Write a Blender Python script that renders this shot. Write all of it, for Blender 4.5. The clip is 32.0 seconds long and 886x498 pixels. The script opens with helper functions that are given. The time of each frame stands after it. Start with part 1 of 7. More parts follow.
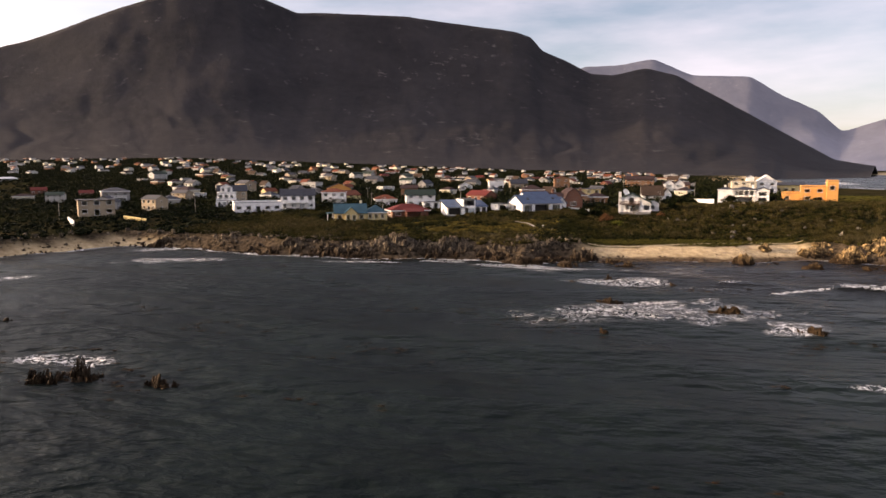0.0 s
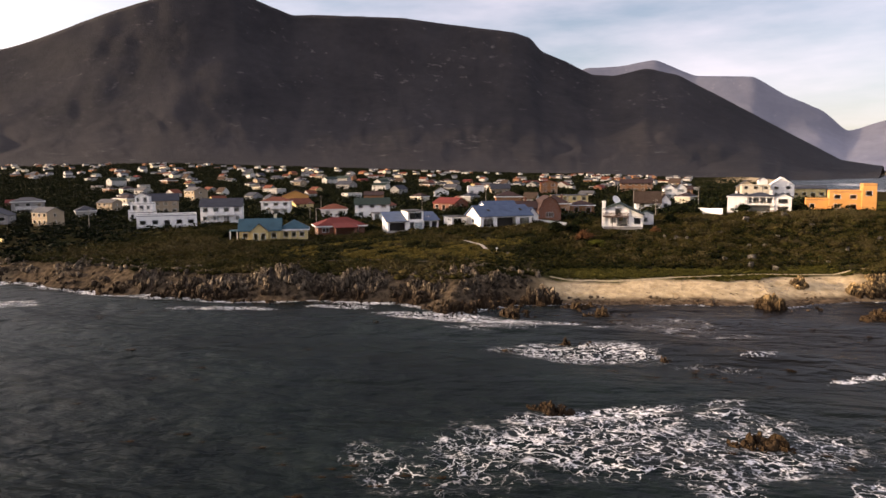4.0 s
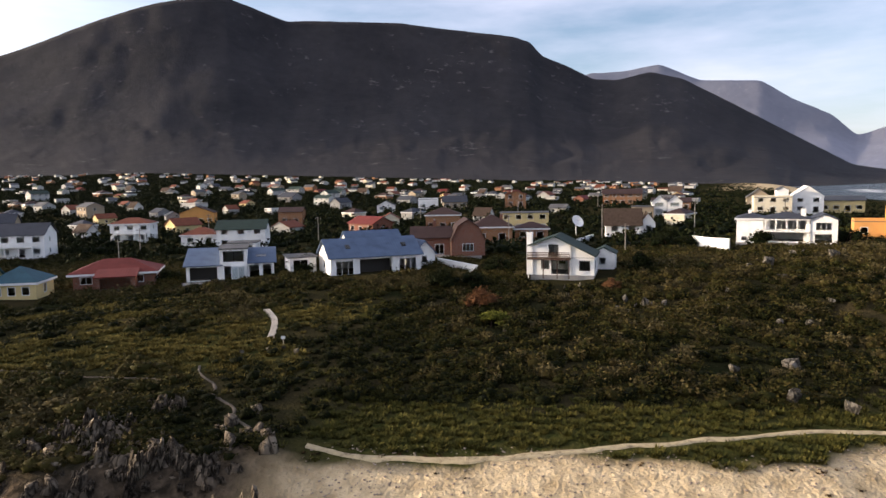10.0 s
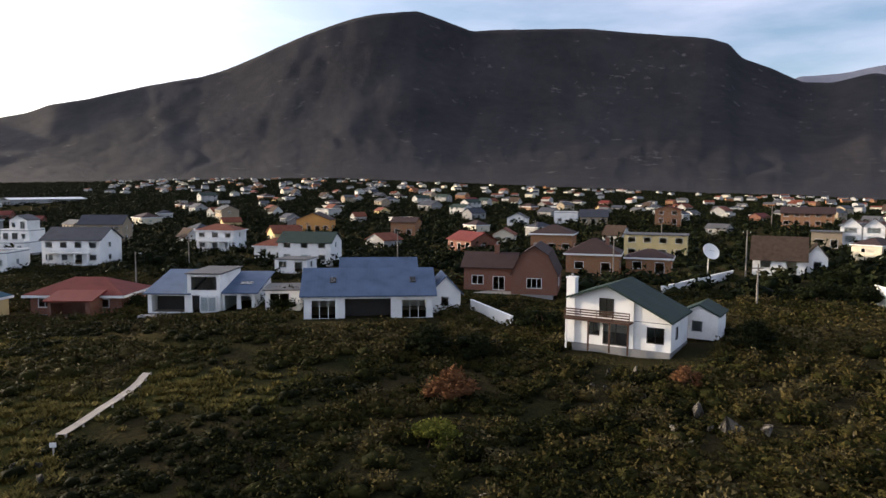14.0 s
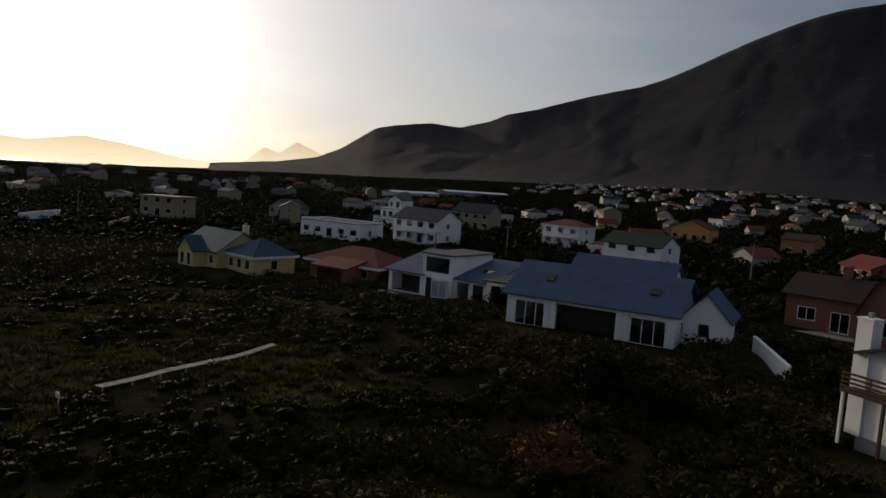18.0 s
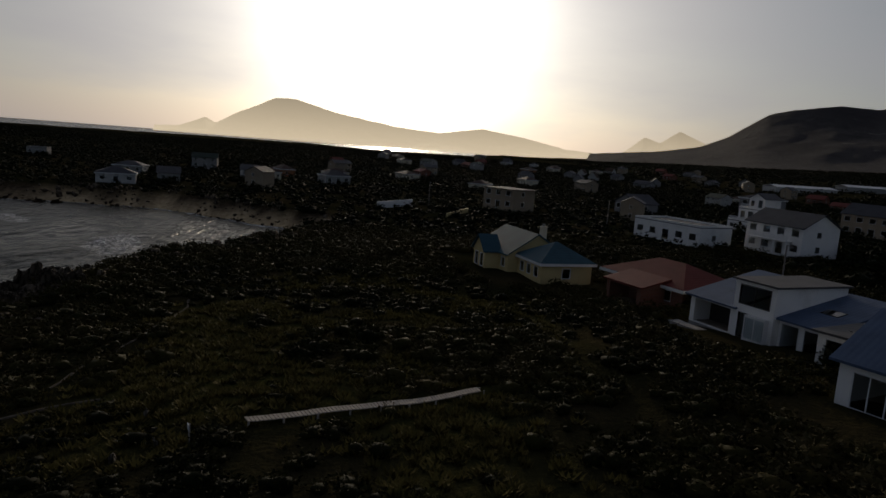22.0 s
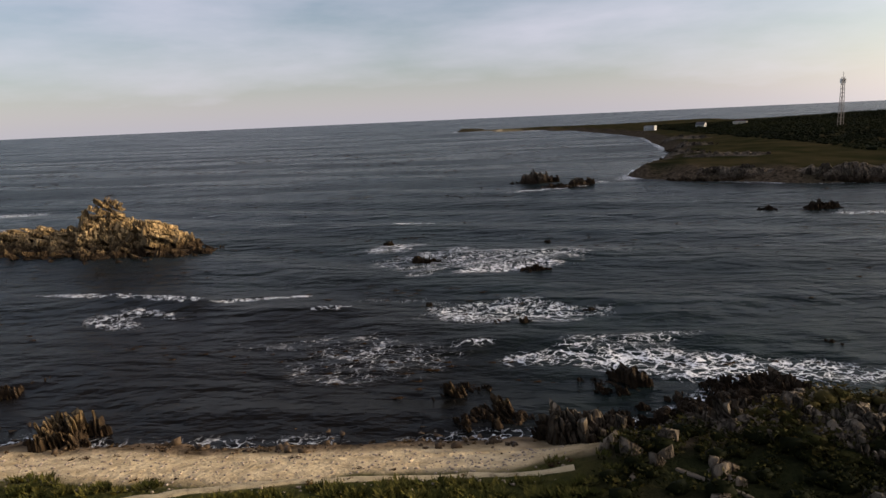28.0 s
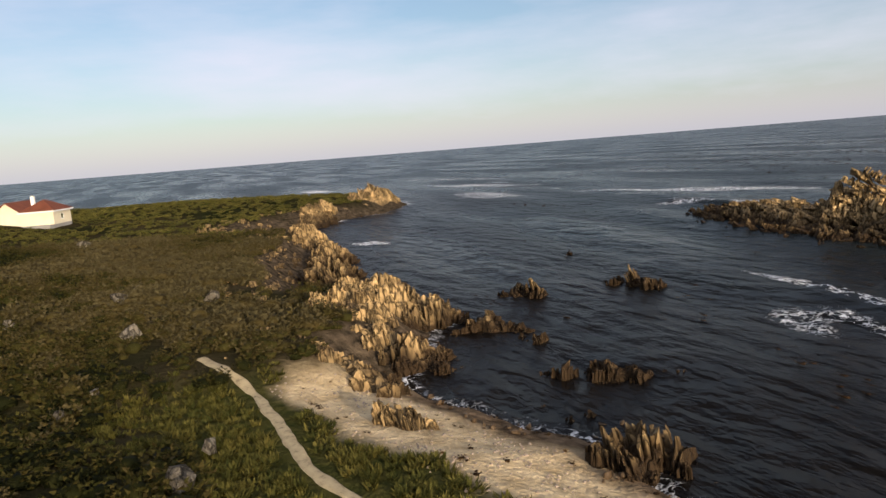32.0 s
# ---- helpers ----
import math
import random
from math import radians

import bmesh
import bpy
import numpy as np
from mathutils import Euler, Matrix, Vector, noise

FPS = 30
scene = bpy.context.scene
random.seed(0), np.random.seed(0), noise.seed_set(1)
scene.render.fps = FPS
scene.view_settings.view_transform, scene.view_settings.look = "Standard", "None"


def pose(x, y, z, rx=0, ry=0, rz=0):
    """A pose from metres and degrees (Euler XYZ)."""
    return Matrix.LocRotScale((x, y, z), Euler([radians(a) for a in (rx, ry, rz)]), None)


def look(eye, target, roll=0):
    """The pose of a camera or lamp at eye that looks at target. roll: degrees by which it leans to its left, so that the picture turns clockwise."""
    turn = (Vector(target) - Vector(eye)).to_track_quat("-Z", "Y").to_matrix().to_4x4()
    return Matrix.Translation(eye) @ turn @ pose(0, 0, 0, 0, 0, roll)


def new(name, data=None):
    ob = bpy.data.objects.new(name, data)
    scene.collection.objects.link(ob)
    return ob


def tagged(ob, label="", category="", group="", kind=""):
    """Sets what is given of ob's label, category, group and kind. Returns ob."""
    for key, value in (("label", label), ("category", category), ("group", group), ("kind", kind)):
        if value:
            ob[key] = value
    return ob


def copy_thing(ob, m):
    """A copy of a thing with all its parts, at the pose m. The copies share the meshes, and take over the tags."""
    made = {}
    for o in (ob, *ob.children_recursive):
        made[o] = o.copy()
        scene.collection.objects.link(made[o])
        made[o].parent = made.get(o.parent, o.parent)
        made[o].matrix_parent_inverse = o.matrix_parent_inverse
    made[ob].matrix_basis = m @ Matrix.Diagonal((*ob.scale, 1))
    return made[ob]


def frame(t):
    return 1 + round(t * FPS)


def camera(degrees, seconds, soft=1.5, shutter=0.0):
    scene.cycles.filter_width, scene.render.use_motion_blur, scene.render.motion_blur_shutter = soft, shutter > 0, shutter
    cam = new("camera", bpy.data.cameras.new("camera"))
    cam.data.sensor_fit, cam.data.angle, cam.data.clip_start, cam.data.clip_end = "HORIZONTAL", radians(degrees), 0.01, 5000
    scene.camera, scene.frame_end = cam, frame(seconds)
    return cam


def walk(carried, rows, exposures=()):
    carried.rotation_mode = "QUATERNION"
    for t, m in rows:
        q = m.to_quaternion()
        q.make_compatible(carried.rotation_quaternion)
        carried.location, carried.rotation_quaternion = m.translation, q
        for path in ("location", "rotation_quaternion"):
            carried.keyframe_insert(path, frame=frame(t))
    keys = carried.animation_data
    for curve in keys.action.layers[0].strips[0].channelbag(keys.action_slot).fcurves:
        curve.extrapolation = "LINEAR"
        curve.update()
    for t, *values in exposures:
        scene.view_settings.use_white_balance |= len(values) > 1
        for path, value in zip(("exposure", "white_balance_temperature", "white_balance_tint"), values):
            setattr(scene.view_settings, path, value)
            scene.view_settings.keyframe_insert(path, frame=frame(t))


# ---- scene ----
cam = camera(65.8, 32.0)

# ---- camera ----
def heading(eye, yaw, pitch, roll=0):
    a, b = radians(yaw), radians(pitch)
    way = Vector((-math.sin(a) * math.cos(b), math.cos(a) * math.cos(b), math.sin(b)))
    return look(eye, Vector(eye) + way * 10, roll)


# seconds, x, y, z, yaw to the left, pitch, roll
ROWS = [
    (0, -0.00, 0.00, 19.72, 9.01, -6.51, -0.10),
    (0.5, 1.07, 5.93, 19.77, 9.13, -6.48, -0.13),
    (1, 2.20, 11.85, 19.85, 9.35, -6.45, -0.14),
    (1.5, 3.42, 17.81, 19.94, 9.48, -6.42, -0.10),
    (2, 4.64, 23.85, 20.00, 9.10, -6.37, -0.14),
    (2.5, 5.83, 29.94, 20.01, 9.11, -6.32, -0.20),
    (3, 7.01, 35.95, 20.00, 9.28, -6.28, -0.28),
    (3.5, 8.16, 41.88, 20.00, 9.21, -6.24, -0.50),
    (5.5, 12.53, 64.68, 20.09, 9.63, -6.23, -0.42),
    (6, 13.95, 70.76, 20.13, 9.45, -6.27, -0.53),
    (6.5, 15.36, 76.86, 20.28, 9.71, -6.24, -0.66),
    (7, 16.79, 83.12, 20.42, 10.02, -6.21, -0.79),
    (7.5, 18.27, 89.50, 20.45, 9.57, -6.19, -0.88),
    (8, 19.75, 95.80, 20.48, 9.81, -6.16, -0.93),
    (8.5, 21.27, 101.94, 20.56, 9.85, -6.10, -1.01),
    (9, 22.78, 107.92, 20.62, 9.50, -5.94, -1.08),
    (9.5, 24.23, 113.64, 20.65, 9.76, -5.73, -1.07),
    (10, 25.67, 119.05, 20.65, 9.87, -5.57, -0.99),
    (10.5, 27.08, 124.16, 20.63, 9.84, -5.42, -0.86),
    (11, 28.46, 128.99, 20.62, 9.79, -5.26, -0.73),
    (11.5, 29.94, 133.72, 20.69, 9.99, -5.16, -0.62),
    (12, 31.51, 138.46, 20.82, 9.73, -5.09, -0.55),
    (12.5, 33.01, 143.09, 20.98, 9.42, -4.98, -0.44),
    (13, 34.35, 147.44, 21.13, 11.52, -4.91, -0.16),
    (13.5, 35.65, 151.77, 21.18, 18.45, -4.87, 0.13),
    (14, 37.17, 156.27, 21.05, 24.96, -4.78, 0.32),
    (14.5, 38.63, 160.50, 20.75, 31.91, -4.68, 0.58),
    (15, 39.72, 164.16, 20.31, 37.67, -4.60, 1.08),
    (15.5, 40.59, 167.56, 19.84, 42.64, -4.55, 1.74),
    (17.5, 41.11, 179.77, 18.29, 55.97, -4.89, 3.84),
    (18, 40.16, 182.71, 18.35, 59.56, -5.30, 4.21),
    (18.5, 39.22, 185.45, 18.47, 63.94, -5.79, 4.37),
    (19, 38.34, 187.84, 18.68, 66.82, -6.29, 4.30),
    (19.5, 37.62, 189.87, 18.97, 70.87, -6.75, 4.11),
    (20, 36.89, 191.57, 19.29, 74.38, -7.13, 3.96),
    (20.5, 35.84, 193.03, 19.55, 78.11, -7.45, 3.88),
    (21, 34.25, 194.23, 19.68, 82.60, -7.76, 3.86),
    (21.5, 32.09, 195.04, 19.70, 86.03, -8.03, 4.01),
    (22, 29.53, 195.48, 19.65, 90.26, -8.40, 4.31),
    (22.5, 27.05, 195.83, 19.69, 96.02, -8.88, 4.63),
    (23, 25.01, 196.26, 19.92, 101.16, -9.37, 4.72),
    (23.5, 23.41, 196.64, 20.21, 105.96, -9.82, 4.67),
    (24, 22.52, 197.05, 20.34, 110.89, -10.18, 4.11),
    (24.5, 21.89, 197.24, 20.23, 121.03, -10.47, 2.77),
    (25, 20.82, 196.85, 20.13, 131.46, -10.77, 1.64),
    (25.5, 19.58, 196.24, 20.22, 140.45, -11.02, 0.93),
    (26, 18.58, 196.03, 20.48, 149.63, -11.18, 0.43),
    (26.5, 17.67, 195.75, 20.78, 158.68, -11.29, 0.36),
    (28.5, 9.11, 191.63, 19.67, 195.00, -10.63, -3.02),
    (29, 8.61, 189.67, 19.65, 202.70, -10.37, -2.72),
    (29.5, 8.42, 187.51, 19.47, 210.70, -10.17, -2.71),
    (30, 8.92, 184.97, 18.97, 217.12, -9.99, -2.98),
    (30.5, 10.23, 182.14, 18.18, 224.22, -9.76, -3.14),
    (31, 11.93, 179.43, 17.31, 230.76, -9.37, -3.29),
    (31.5, 13.40, 176.87, 16.64, 238.72, -8.87, -3.73),
    (32, 14.44, 174.19, 16.24, 248.37, -8.39, -4.51),
]
EXPOSURES = [(0, 0.42, 7150, 24), (6.5, 0.46, 6800, 20), (9, 0.4, 6200, 16), (13, 0.5, 6000, 15), (15.5, -0.32, 5900, 12), (17.5, -1.5, 6050, 12), (20, -2.3, 5900, 12), (24, -2.6, 5850, 12), (25, -2.25, 5850, 12), (26, -1.5, 6000, 12), (26.5, -1.12, 6050, 12), (28.5, -0.16, 6350, 15), (32, -0.08, 6250, 13)]
walk(cam, [(t, heading((x, y, z), yaw, pitch, roll)) for t, x, y, z, yaw, pitch, roll in ROWS], EXPOSURES)

# ---- light ----
SUN_AZ, SUN_EL = 95.0, 11.0
world = bpy.data.worlds.new("world")
scene.world = world
world.use_nodes = True
wn, wl = world.node_tree.nodes, world.node_tree.links
wn.clear()
sky = wn.new("ShaderNodeTexSky")
sky.sky_type = "NISHITA"
sky.sun_disc = False
sky.sun_elevation, sky.sun_rotation = radians(SUN_EL), radians(-SUN_AZ)
sky.air_density, sky.dust_density, sky.ozone_density = 1.0, 1.0, 2.0
# thin high cloud, streaked along the horizon
tc = wn.new("ShaderNodeTexCoord")
mp = wn.new("ShaderNodeMapping")
mp.inputs["Scale"].default_value = (1.6, 1.6, 7.0)
mp.inputs["Rotation"].default_value = (0.12, 0.08, 0.4)
wl.new(tc.outputs["Generated"], mp.inputs["Vector"])
nz = wn.new("ShaderNodeTexNoise")
nz.inputs["Scale"].default_value, nz.inputs["Detail"].default_value, nz.inputs["Roughness"].default_value = 1.3, 7, 0.55
wl.new(mp.outputs["Vector"], nz.inputs["Vector"])
cr = wn.new("ShaderNodeMapRange")
cr.inputs["From Min"].default_value, cr.inputs["From Max"].default_value = 0.36, 0.72
cr.inputs["To Min"].default_value, cr.inputs["To Max"].default_value = 0.1, 0.74
wl.new(nz.outputs["Fac"], cr.inputs["Value"])
# pale haze thickens towards the horizon
sep = wn.new("ShaderNodeSeparateXYZ")
wl.new(tc.outputs["Generated"], sep.inputs["Vector"])
hz = wn.new("ShaderNodeMapRange")
hz.interpolation_type = "SMOOTHSTEP"
hz.inputs["From Min"].default_value, hz.inputs["From Max"].default_value = -0.02, 0.12
hz.inputs["To Min"].default_value, hz.inputs["To Max"].default_value = 0.6, 0.0
wl.new(sep.outputs["Z"], hz.inputs["Value"])
mx = wn.new("ShaderNodeMath")
mx.operation = "MAXIMUM"
wl.new(cr.outputs["Result"], mx.inputs[0])
wl.new(hz.outputs["Result"], mx.inputs[1])
cm = wn.new("ShaderNodeMix")
cm.data_type = "RGBA"
wl.new(mx.outputs[0], cm.inputs["Factor"])
wl.new(sky.outputs["Color"], cm.inputs["A"])
cm.inputs["B"].default_value = (6.15, 5.92, 6.55, 1)
bg = wn.new("ShaderNodeBackground")
bg.inputs["Strength"].default_value = 0.15
# forward glow of the haze round the low sun
sv = wn.new("ShaderNodeVectorMath")
sv.operation = "DOT_PRODUCT"
nv = wn.new("ShaderNodeVectorMath")
nv.operation = "NORMALIZE"
wl.new(tc.outputs["Generated"], nv.inputs[0])
wl.new(nv.outputs["Vector"], sv.inputs[0])
SUN_DIR = Vector((-math.sin(radians(SUN_AZ)) * math.cos(radians(SUN_EL)), math.cos(radians(SUN_AZ)) * math.cos(radians(SUN_EL)), math.sin(radians(SUN_EL))))
sv.inputs[1].default_value = SUN_DIR
last = cm.outputs["Result"]
for power, colour in ((3, (12.0, 10.4, 8.2, 1)), (30, (30.0, 26.5, 21.0, 1)), (130, (90.0, 82.0, 68.0, 1))):
    cl = wn.new("ShaderNodeMath")
    cl.operation = "MAXIMUM"
    wl.new(sv.outputs["Value"], cl.inputs[0])
    cl.inputs[1].default_value = 0.0
    pw = wn.new("ShaderNodeMath")
    pw.operation = "POWER"
    wl.new(cl.outputs[0], pw.inputs[0])
    pw.inputs[1].default_value = power
    ad = wn.new("ShaderNodeMix")
    ad.data_type, ad.blend_type, ad.clamp_factor = "RGBA", "ADD", False
    wl.new(pw.outputs[0], ad.inputs["Factor"])
    wl.new(last, ad.inputs["A"])
    ad.inputs["B"].default_value = colour
    last = ad.outputs["Result"]
wl.new(last, bg.inputs["Color"])
wo = wn.new("ShaderNodeOutputWorld")
wl.new(bg.outputs["Background"], wo.inputs["Surface"])

sun = new("sun", bpy.data.lights.new("sun", "SUN"))
sun.data.energy, sun.data.angle, sun.data.color = 5.0, radians(0.6), (1.0, 0.775, 0.49)
sun.matrix_world = look(SUN_DIR * 900, (0, 0, 0))

# ---- materials ----
def mat(name, color, rough=0.8, var=0.25, scale=1.0, bump=0.3, metal=0.0, fine=18.0, second=None, coord="Object"):
    """A rough surface in two scales of noise; second: a colour of stains and wear."""
    m = bpy.data.materials.new(name)
    m.use_nodes = True
    n, l = m.node_tree.nodes, m.node_tree.links
    p = n["Principled BSDF"]
    t = n.new("ShaderNodeTexCoord")
    a = n.new("ShaderNodeTexNoise")
    a.inputs["Scale"].default_value, a.inputs["Detail"].default_value = scale, 5
    b = n.new("ShaderNodeTexNoise")
    b.inputs["Scale"].default_value, b.inputs["Detail"].default_value = scale * fine, 3
    for q in (a, b):
        l.new(t.outputs[coord], q.inputs["Vector"])
    mul = n.new("ShaderNodeMath")
    mul.operation = "MULTIPLY_ADD"
    l.new(b.outputs["Fac"], mul.inputs[0])
    mul.inputs[1].default_value = 0.45
    l.new(a.outputs["Fac"], mul.inputs[2])
    r = n.new("ShaderNodeValToRGB")
    c = Vector(color)
    d = Vector(second) if second else c * (1 - 1.6 * var)
    e = c * (1 + var)
    r.color_ramp.elements[0].position, r.color_ramp.elements[0].color = 0.42, (*d, 1)
    r.color_ramp.elements[1].position, r.color_ramp.elements[1].color = 1.0, (*e, 1)
    k = r.color_ramp.elements.new(0.68)
    k.color = (*c, 1)
    l.new(mul.outputs[0], r.inputs["Fac"])
    l.new(r.outputs["Color"], p.inputs["Base Color"])
    p.inputs["Roughness"].default_value, p.inputs["Metallic"].default_value = rough, metal
    p.inputs["Specular IOR Level"].default_value = 0.12 if rough > 0.45 else 0.5
    if bump:
        bp = n.new("ShaderNodeBump")
        bp.inputs["Strength"].default_value, bp.inputs["Distance"].default_value = bump, 0.05
        l.new(b.outputs["Fac"], bp.inputs["Height"])
        l.new(bp.outputs["Normal"], p.inputs["Normal"])
    return m


def metal_roof(name, color, pitch=0.25, axis=0):
    """Ribbed sheet: ribs down the slope by a wave in the relief, streaks of weather in the colour."""
    m = mat(name, color, 0.7, 0.18, 0.6, 0.0)
    n, l = m.node_tree.nodes, m.node_tree.links
    w = n.new("ShaderNodeTexWave")
    w.bands_direction = "X" if axis == 0 else "Y"
    w.inputs["Scale"].default_value = 0.314 / pitch
    l.new(n["Texture Coordinate"].outputs["Object"], w.inputs["Vector"])
    bp = n.new("ShaderNodeBump")
    bp.inputs["Strength"].default_value, bp.inputs["Distance"].default_value = 0.3, 0.03
    l.new(w.outputs["Fac"], bp.inputs["Height"])
    l.new(bp.outputs["Normal"], n["Principled BSDF"].inputs["Normal"])
    return m


def brick_mat(name, color, mortar):
    m = bpy.data.materials.new(name)
    m.use_nodes = True
    n, l = m.node_tree.nodes, m.node_tree.links
    p = n["Principled BSDF"]
    t = n.new("ShaderNodeTexCoord")
    mp_ = n.new("ShaderNodeMapping")
    mp_.inputs["Rotation"].default_value = (radians(90), 0, 0)
    b = n.new("ShaderNodeTexBrick")
    b.inputs["Scale"].default_value = 1.0
    b.inputs["Brick Width"].default_value, b.inputs["Row Height"].default_value, b.inputs["Mortar Size"].default_value = 0.23, 0.085, 0.012
    b.inputs["Color1"].default_value = (*color, 1)
    b.inputs["Color2"].default_value = (*[v * 0.7 for v in color], 1)
    b.inputs["Mortar"].default_value = (*mortar, 1)
    l.new(t.outputs["Object"], mp_.inputs["Vector"])
    l.new(mp_.outputs["Vector"], b.inputs["Vector"])
    l.new(b.outputs["Color"], p.inputs["Base Color"])
    p.inputs["Roughness"].default_value, p.inputs["Specular IOR Level"].default_value = 0.85, 0.1
    return m


def glass_mat(name):
    m = bpy.data.materials.new(name)
    m.use_nodes = True
    p = m.node_tree.nodes["Principled BSDF"]
    p.inputs["Base Color"].default_value = (0.75, 0.82, 0.85, 1)
    p.inputs["Transmission Weight"].default_value, p.inputs["Roughness"].default_value, p.inputs["IOR"].default_value = 1.0, 0.03, 1.45
    return m


def leaf_mat(name, ramp, rough=0.7, second=0.0):
    """Foliage: the colour of each bush by its own value, leaf by leaf variation and the painted dark of the core on
    top.
    """
    m = bpy.data.materials.new(name)
    m.use_nodes = True
    n, l = m.node_tree.nodes, m.node_tree.links
    p = n["Principled BSDF"]
    at = n.new("ShaderNodeAttribute")
    at.attribute_name = "tone"
    r = n.new("ShaderNodeValToRGB")
    r.color_ramp.elements[0].color = (*ramp[0], 1)
    r.color_ramp.elements[1].color = (*ramp[-1], 1)
    for i, c in enumerate(ramp[1:-1]):
        k = r.color_ramp.elements.new((i + 1) / (len(ramp) - 1))
        k.color = (*c, 1)
    l.new(at.outputs["Fac"], r.inputs["Fac"])
    l.new(r.outputs["Color"], p.inputs["Base Color"])
    p.inputs["Roughness"].default_value = rough
    p.inputs["Specular IOR Level"].default_value = 0.02
    return m


WHITE = mat("white_plaster", (0.814, 0.802, 0.768), 0.85, 0.06, 0.5, 0.15, second=(0.655, 0.644, 0.599))
CREAM = mat("cream_plaster", (0.62, 0.56, 0.42), 0.85, 0.08, 0.5, 0.15)
YELLOW = mat("yellow_plaster", (0.58, 0.46, 0.22), 0.85, 0.08, 0.5, 0.15)
ORANGE = mat("orange_plaster", (0.58, 0.29, 0.09), 0.85, 0.1, 0.5, 0.15)
GREY = mat("grey_plaster", (0.245, 0.238, 0.23), 0.85, 0.1, 0.5, 0.15)
TAN = mat("tan_plaster", (0.324, 0.259, 0.18), 0.85, 0.1, 0.5, 0.15)
WHITE_OLD = mat("weathered_white_plaster", (0.58, 0.565, 0.525), 0.85, 0.1, 0.5, 0.15, second=(0.45, 0.43, 0.39))
BRICK = brick_mat("red_brick", (0.216, 0.0756, 0.0432), (0.202, 0.158, 0.13))
BRICK_ORANGE = brick_mat("orange_brick", (0.331, 0.137, 0.054), (0.259, 0.202, 0.144))
BLUE_ROOF = metal_roof("blue_grey_sheet_roof", (0.075, 0.105, 0.165), 0.4)
BLUE_ROOF_Y = metal_roof("blue_grey_sheet_roof_cross", (0.075, 0.105, 0.165), 0.4, 1)
TEAL_ROOF = metal_roof("teal_sheet_roof", (0.034, 0.08, 0.105), 0.4)
GREEN_ROOF = metal_roof("dark_green_sheet_roof", (0.0252, 0.0396, 0.0324), 0.4)
RED_ROOF = metal_roof("red_sheet_roof", (0.122, 0.0252, 0.0202), 0.4)
TILE_ROOF = metal_roof("terracotta_tile_roof", (0.144, 0.0468, 0.0252), 0.3)
BROWN_ROOF = metal_roof("dark_brown_tile_roof", (0.0432, 0.0259, 0.023), 0.3)
SLATE_ROOF = metal_roof("dark_slate_roof", (0.0396, 0.0432, 0.054), 0.3)
GREY_ROOF = metal_roof("grey_fibre_roof", (0.0792, 0.0792, 0.0828), 0.35)
THATCH = mat("brown_thatch", (0.055, 0.038, 0.028), 0.95, 0.3, 1.5, 0.8)
GLASS = glass_mat("window_glass")
FRAME_W = mat("white_window_frame", (0.70, 0.70, 0.68), 0.5, 0.05, 2, 0.0)
FRAME_D = mat("dark_window_frame", (0.05, 0.045, 0.04), 0.5, 0.1, 2, 0.0)
DARKWOOD = mat("dark_stained_wood", (0.07, 0.04, 0.028), 0.7, 0.3, 2, 0.3)
GREYWOOD = mat("weathered_grey_wood", (0.42, 0.37, 0.31), 0.85, 0.2, 2, 0.4)
FLOORIN = mat("room_floor", (0.22, 0.18, 0.14), 0.7, 0.2, 1, 0.1)
POLE = mat("grey_pole", (0.20, 0.18, 0.16), 0.7, 0.2, 2, 0.1)
STEEL = mat("galvanised_steel", (0.45, 0.46, 0.47), 0.4, 0.1, 2, 0.0, metal=0.7)
ROCK = mat("weathered_quartzite", (0.30, 0.207, 0.098), 0.9, 1.0, 0.5, 1.0, second=(0.02, 0.015, 0.011), fine=6)


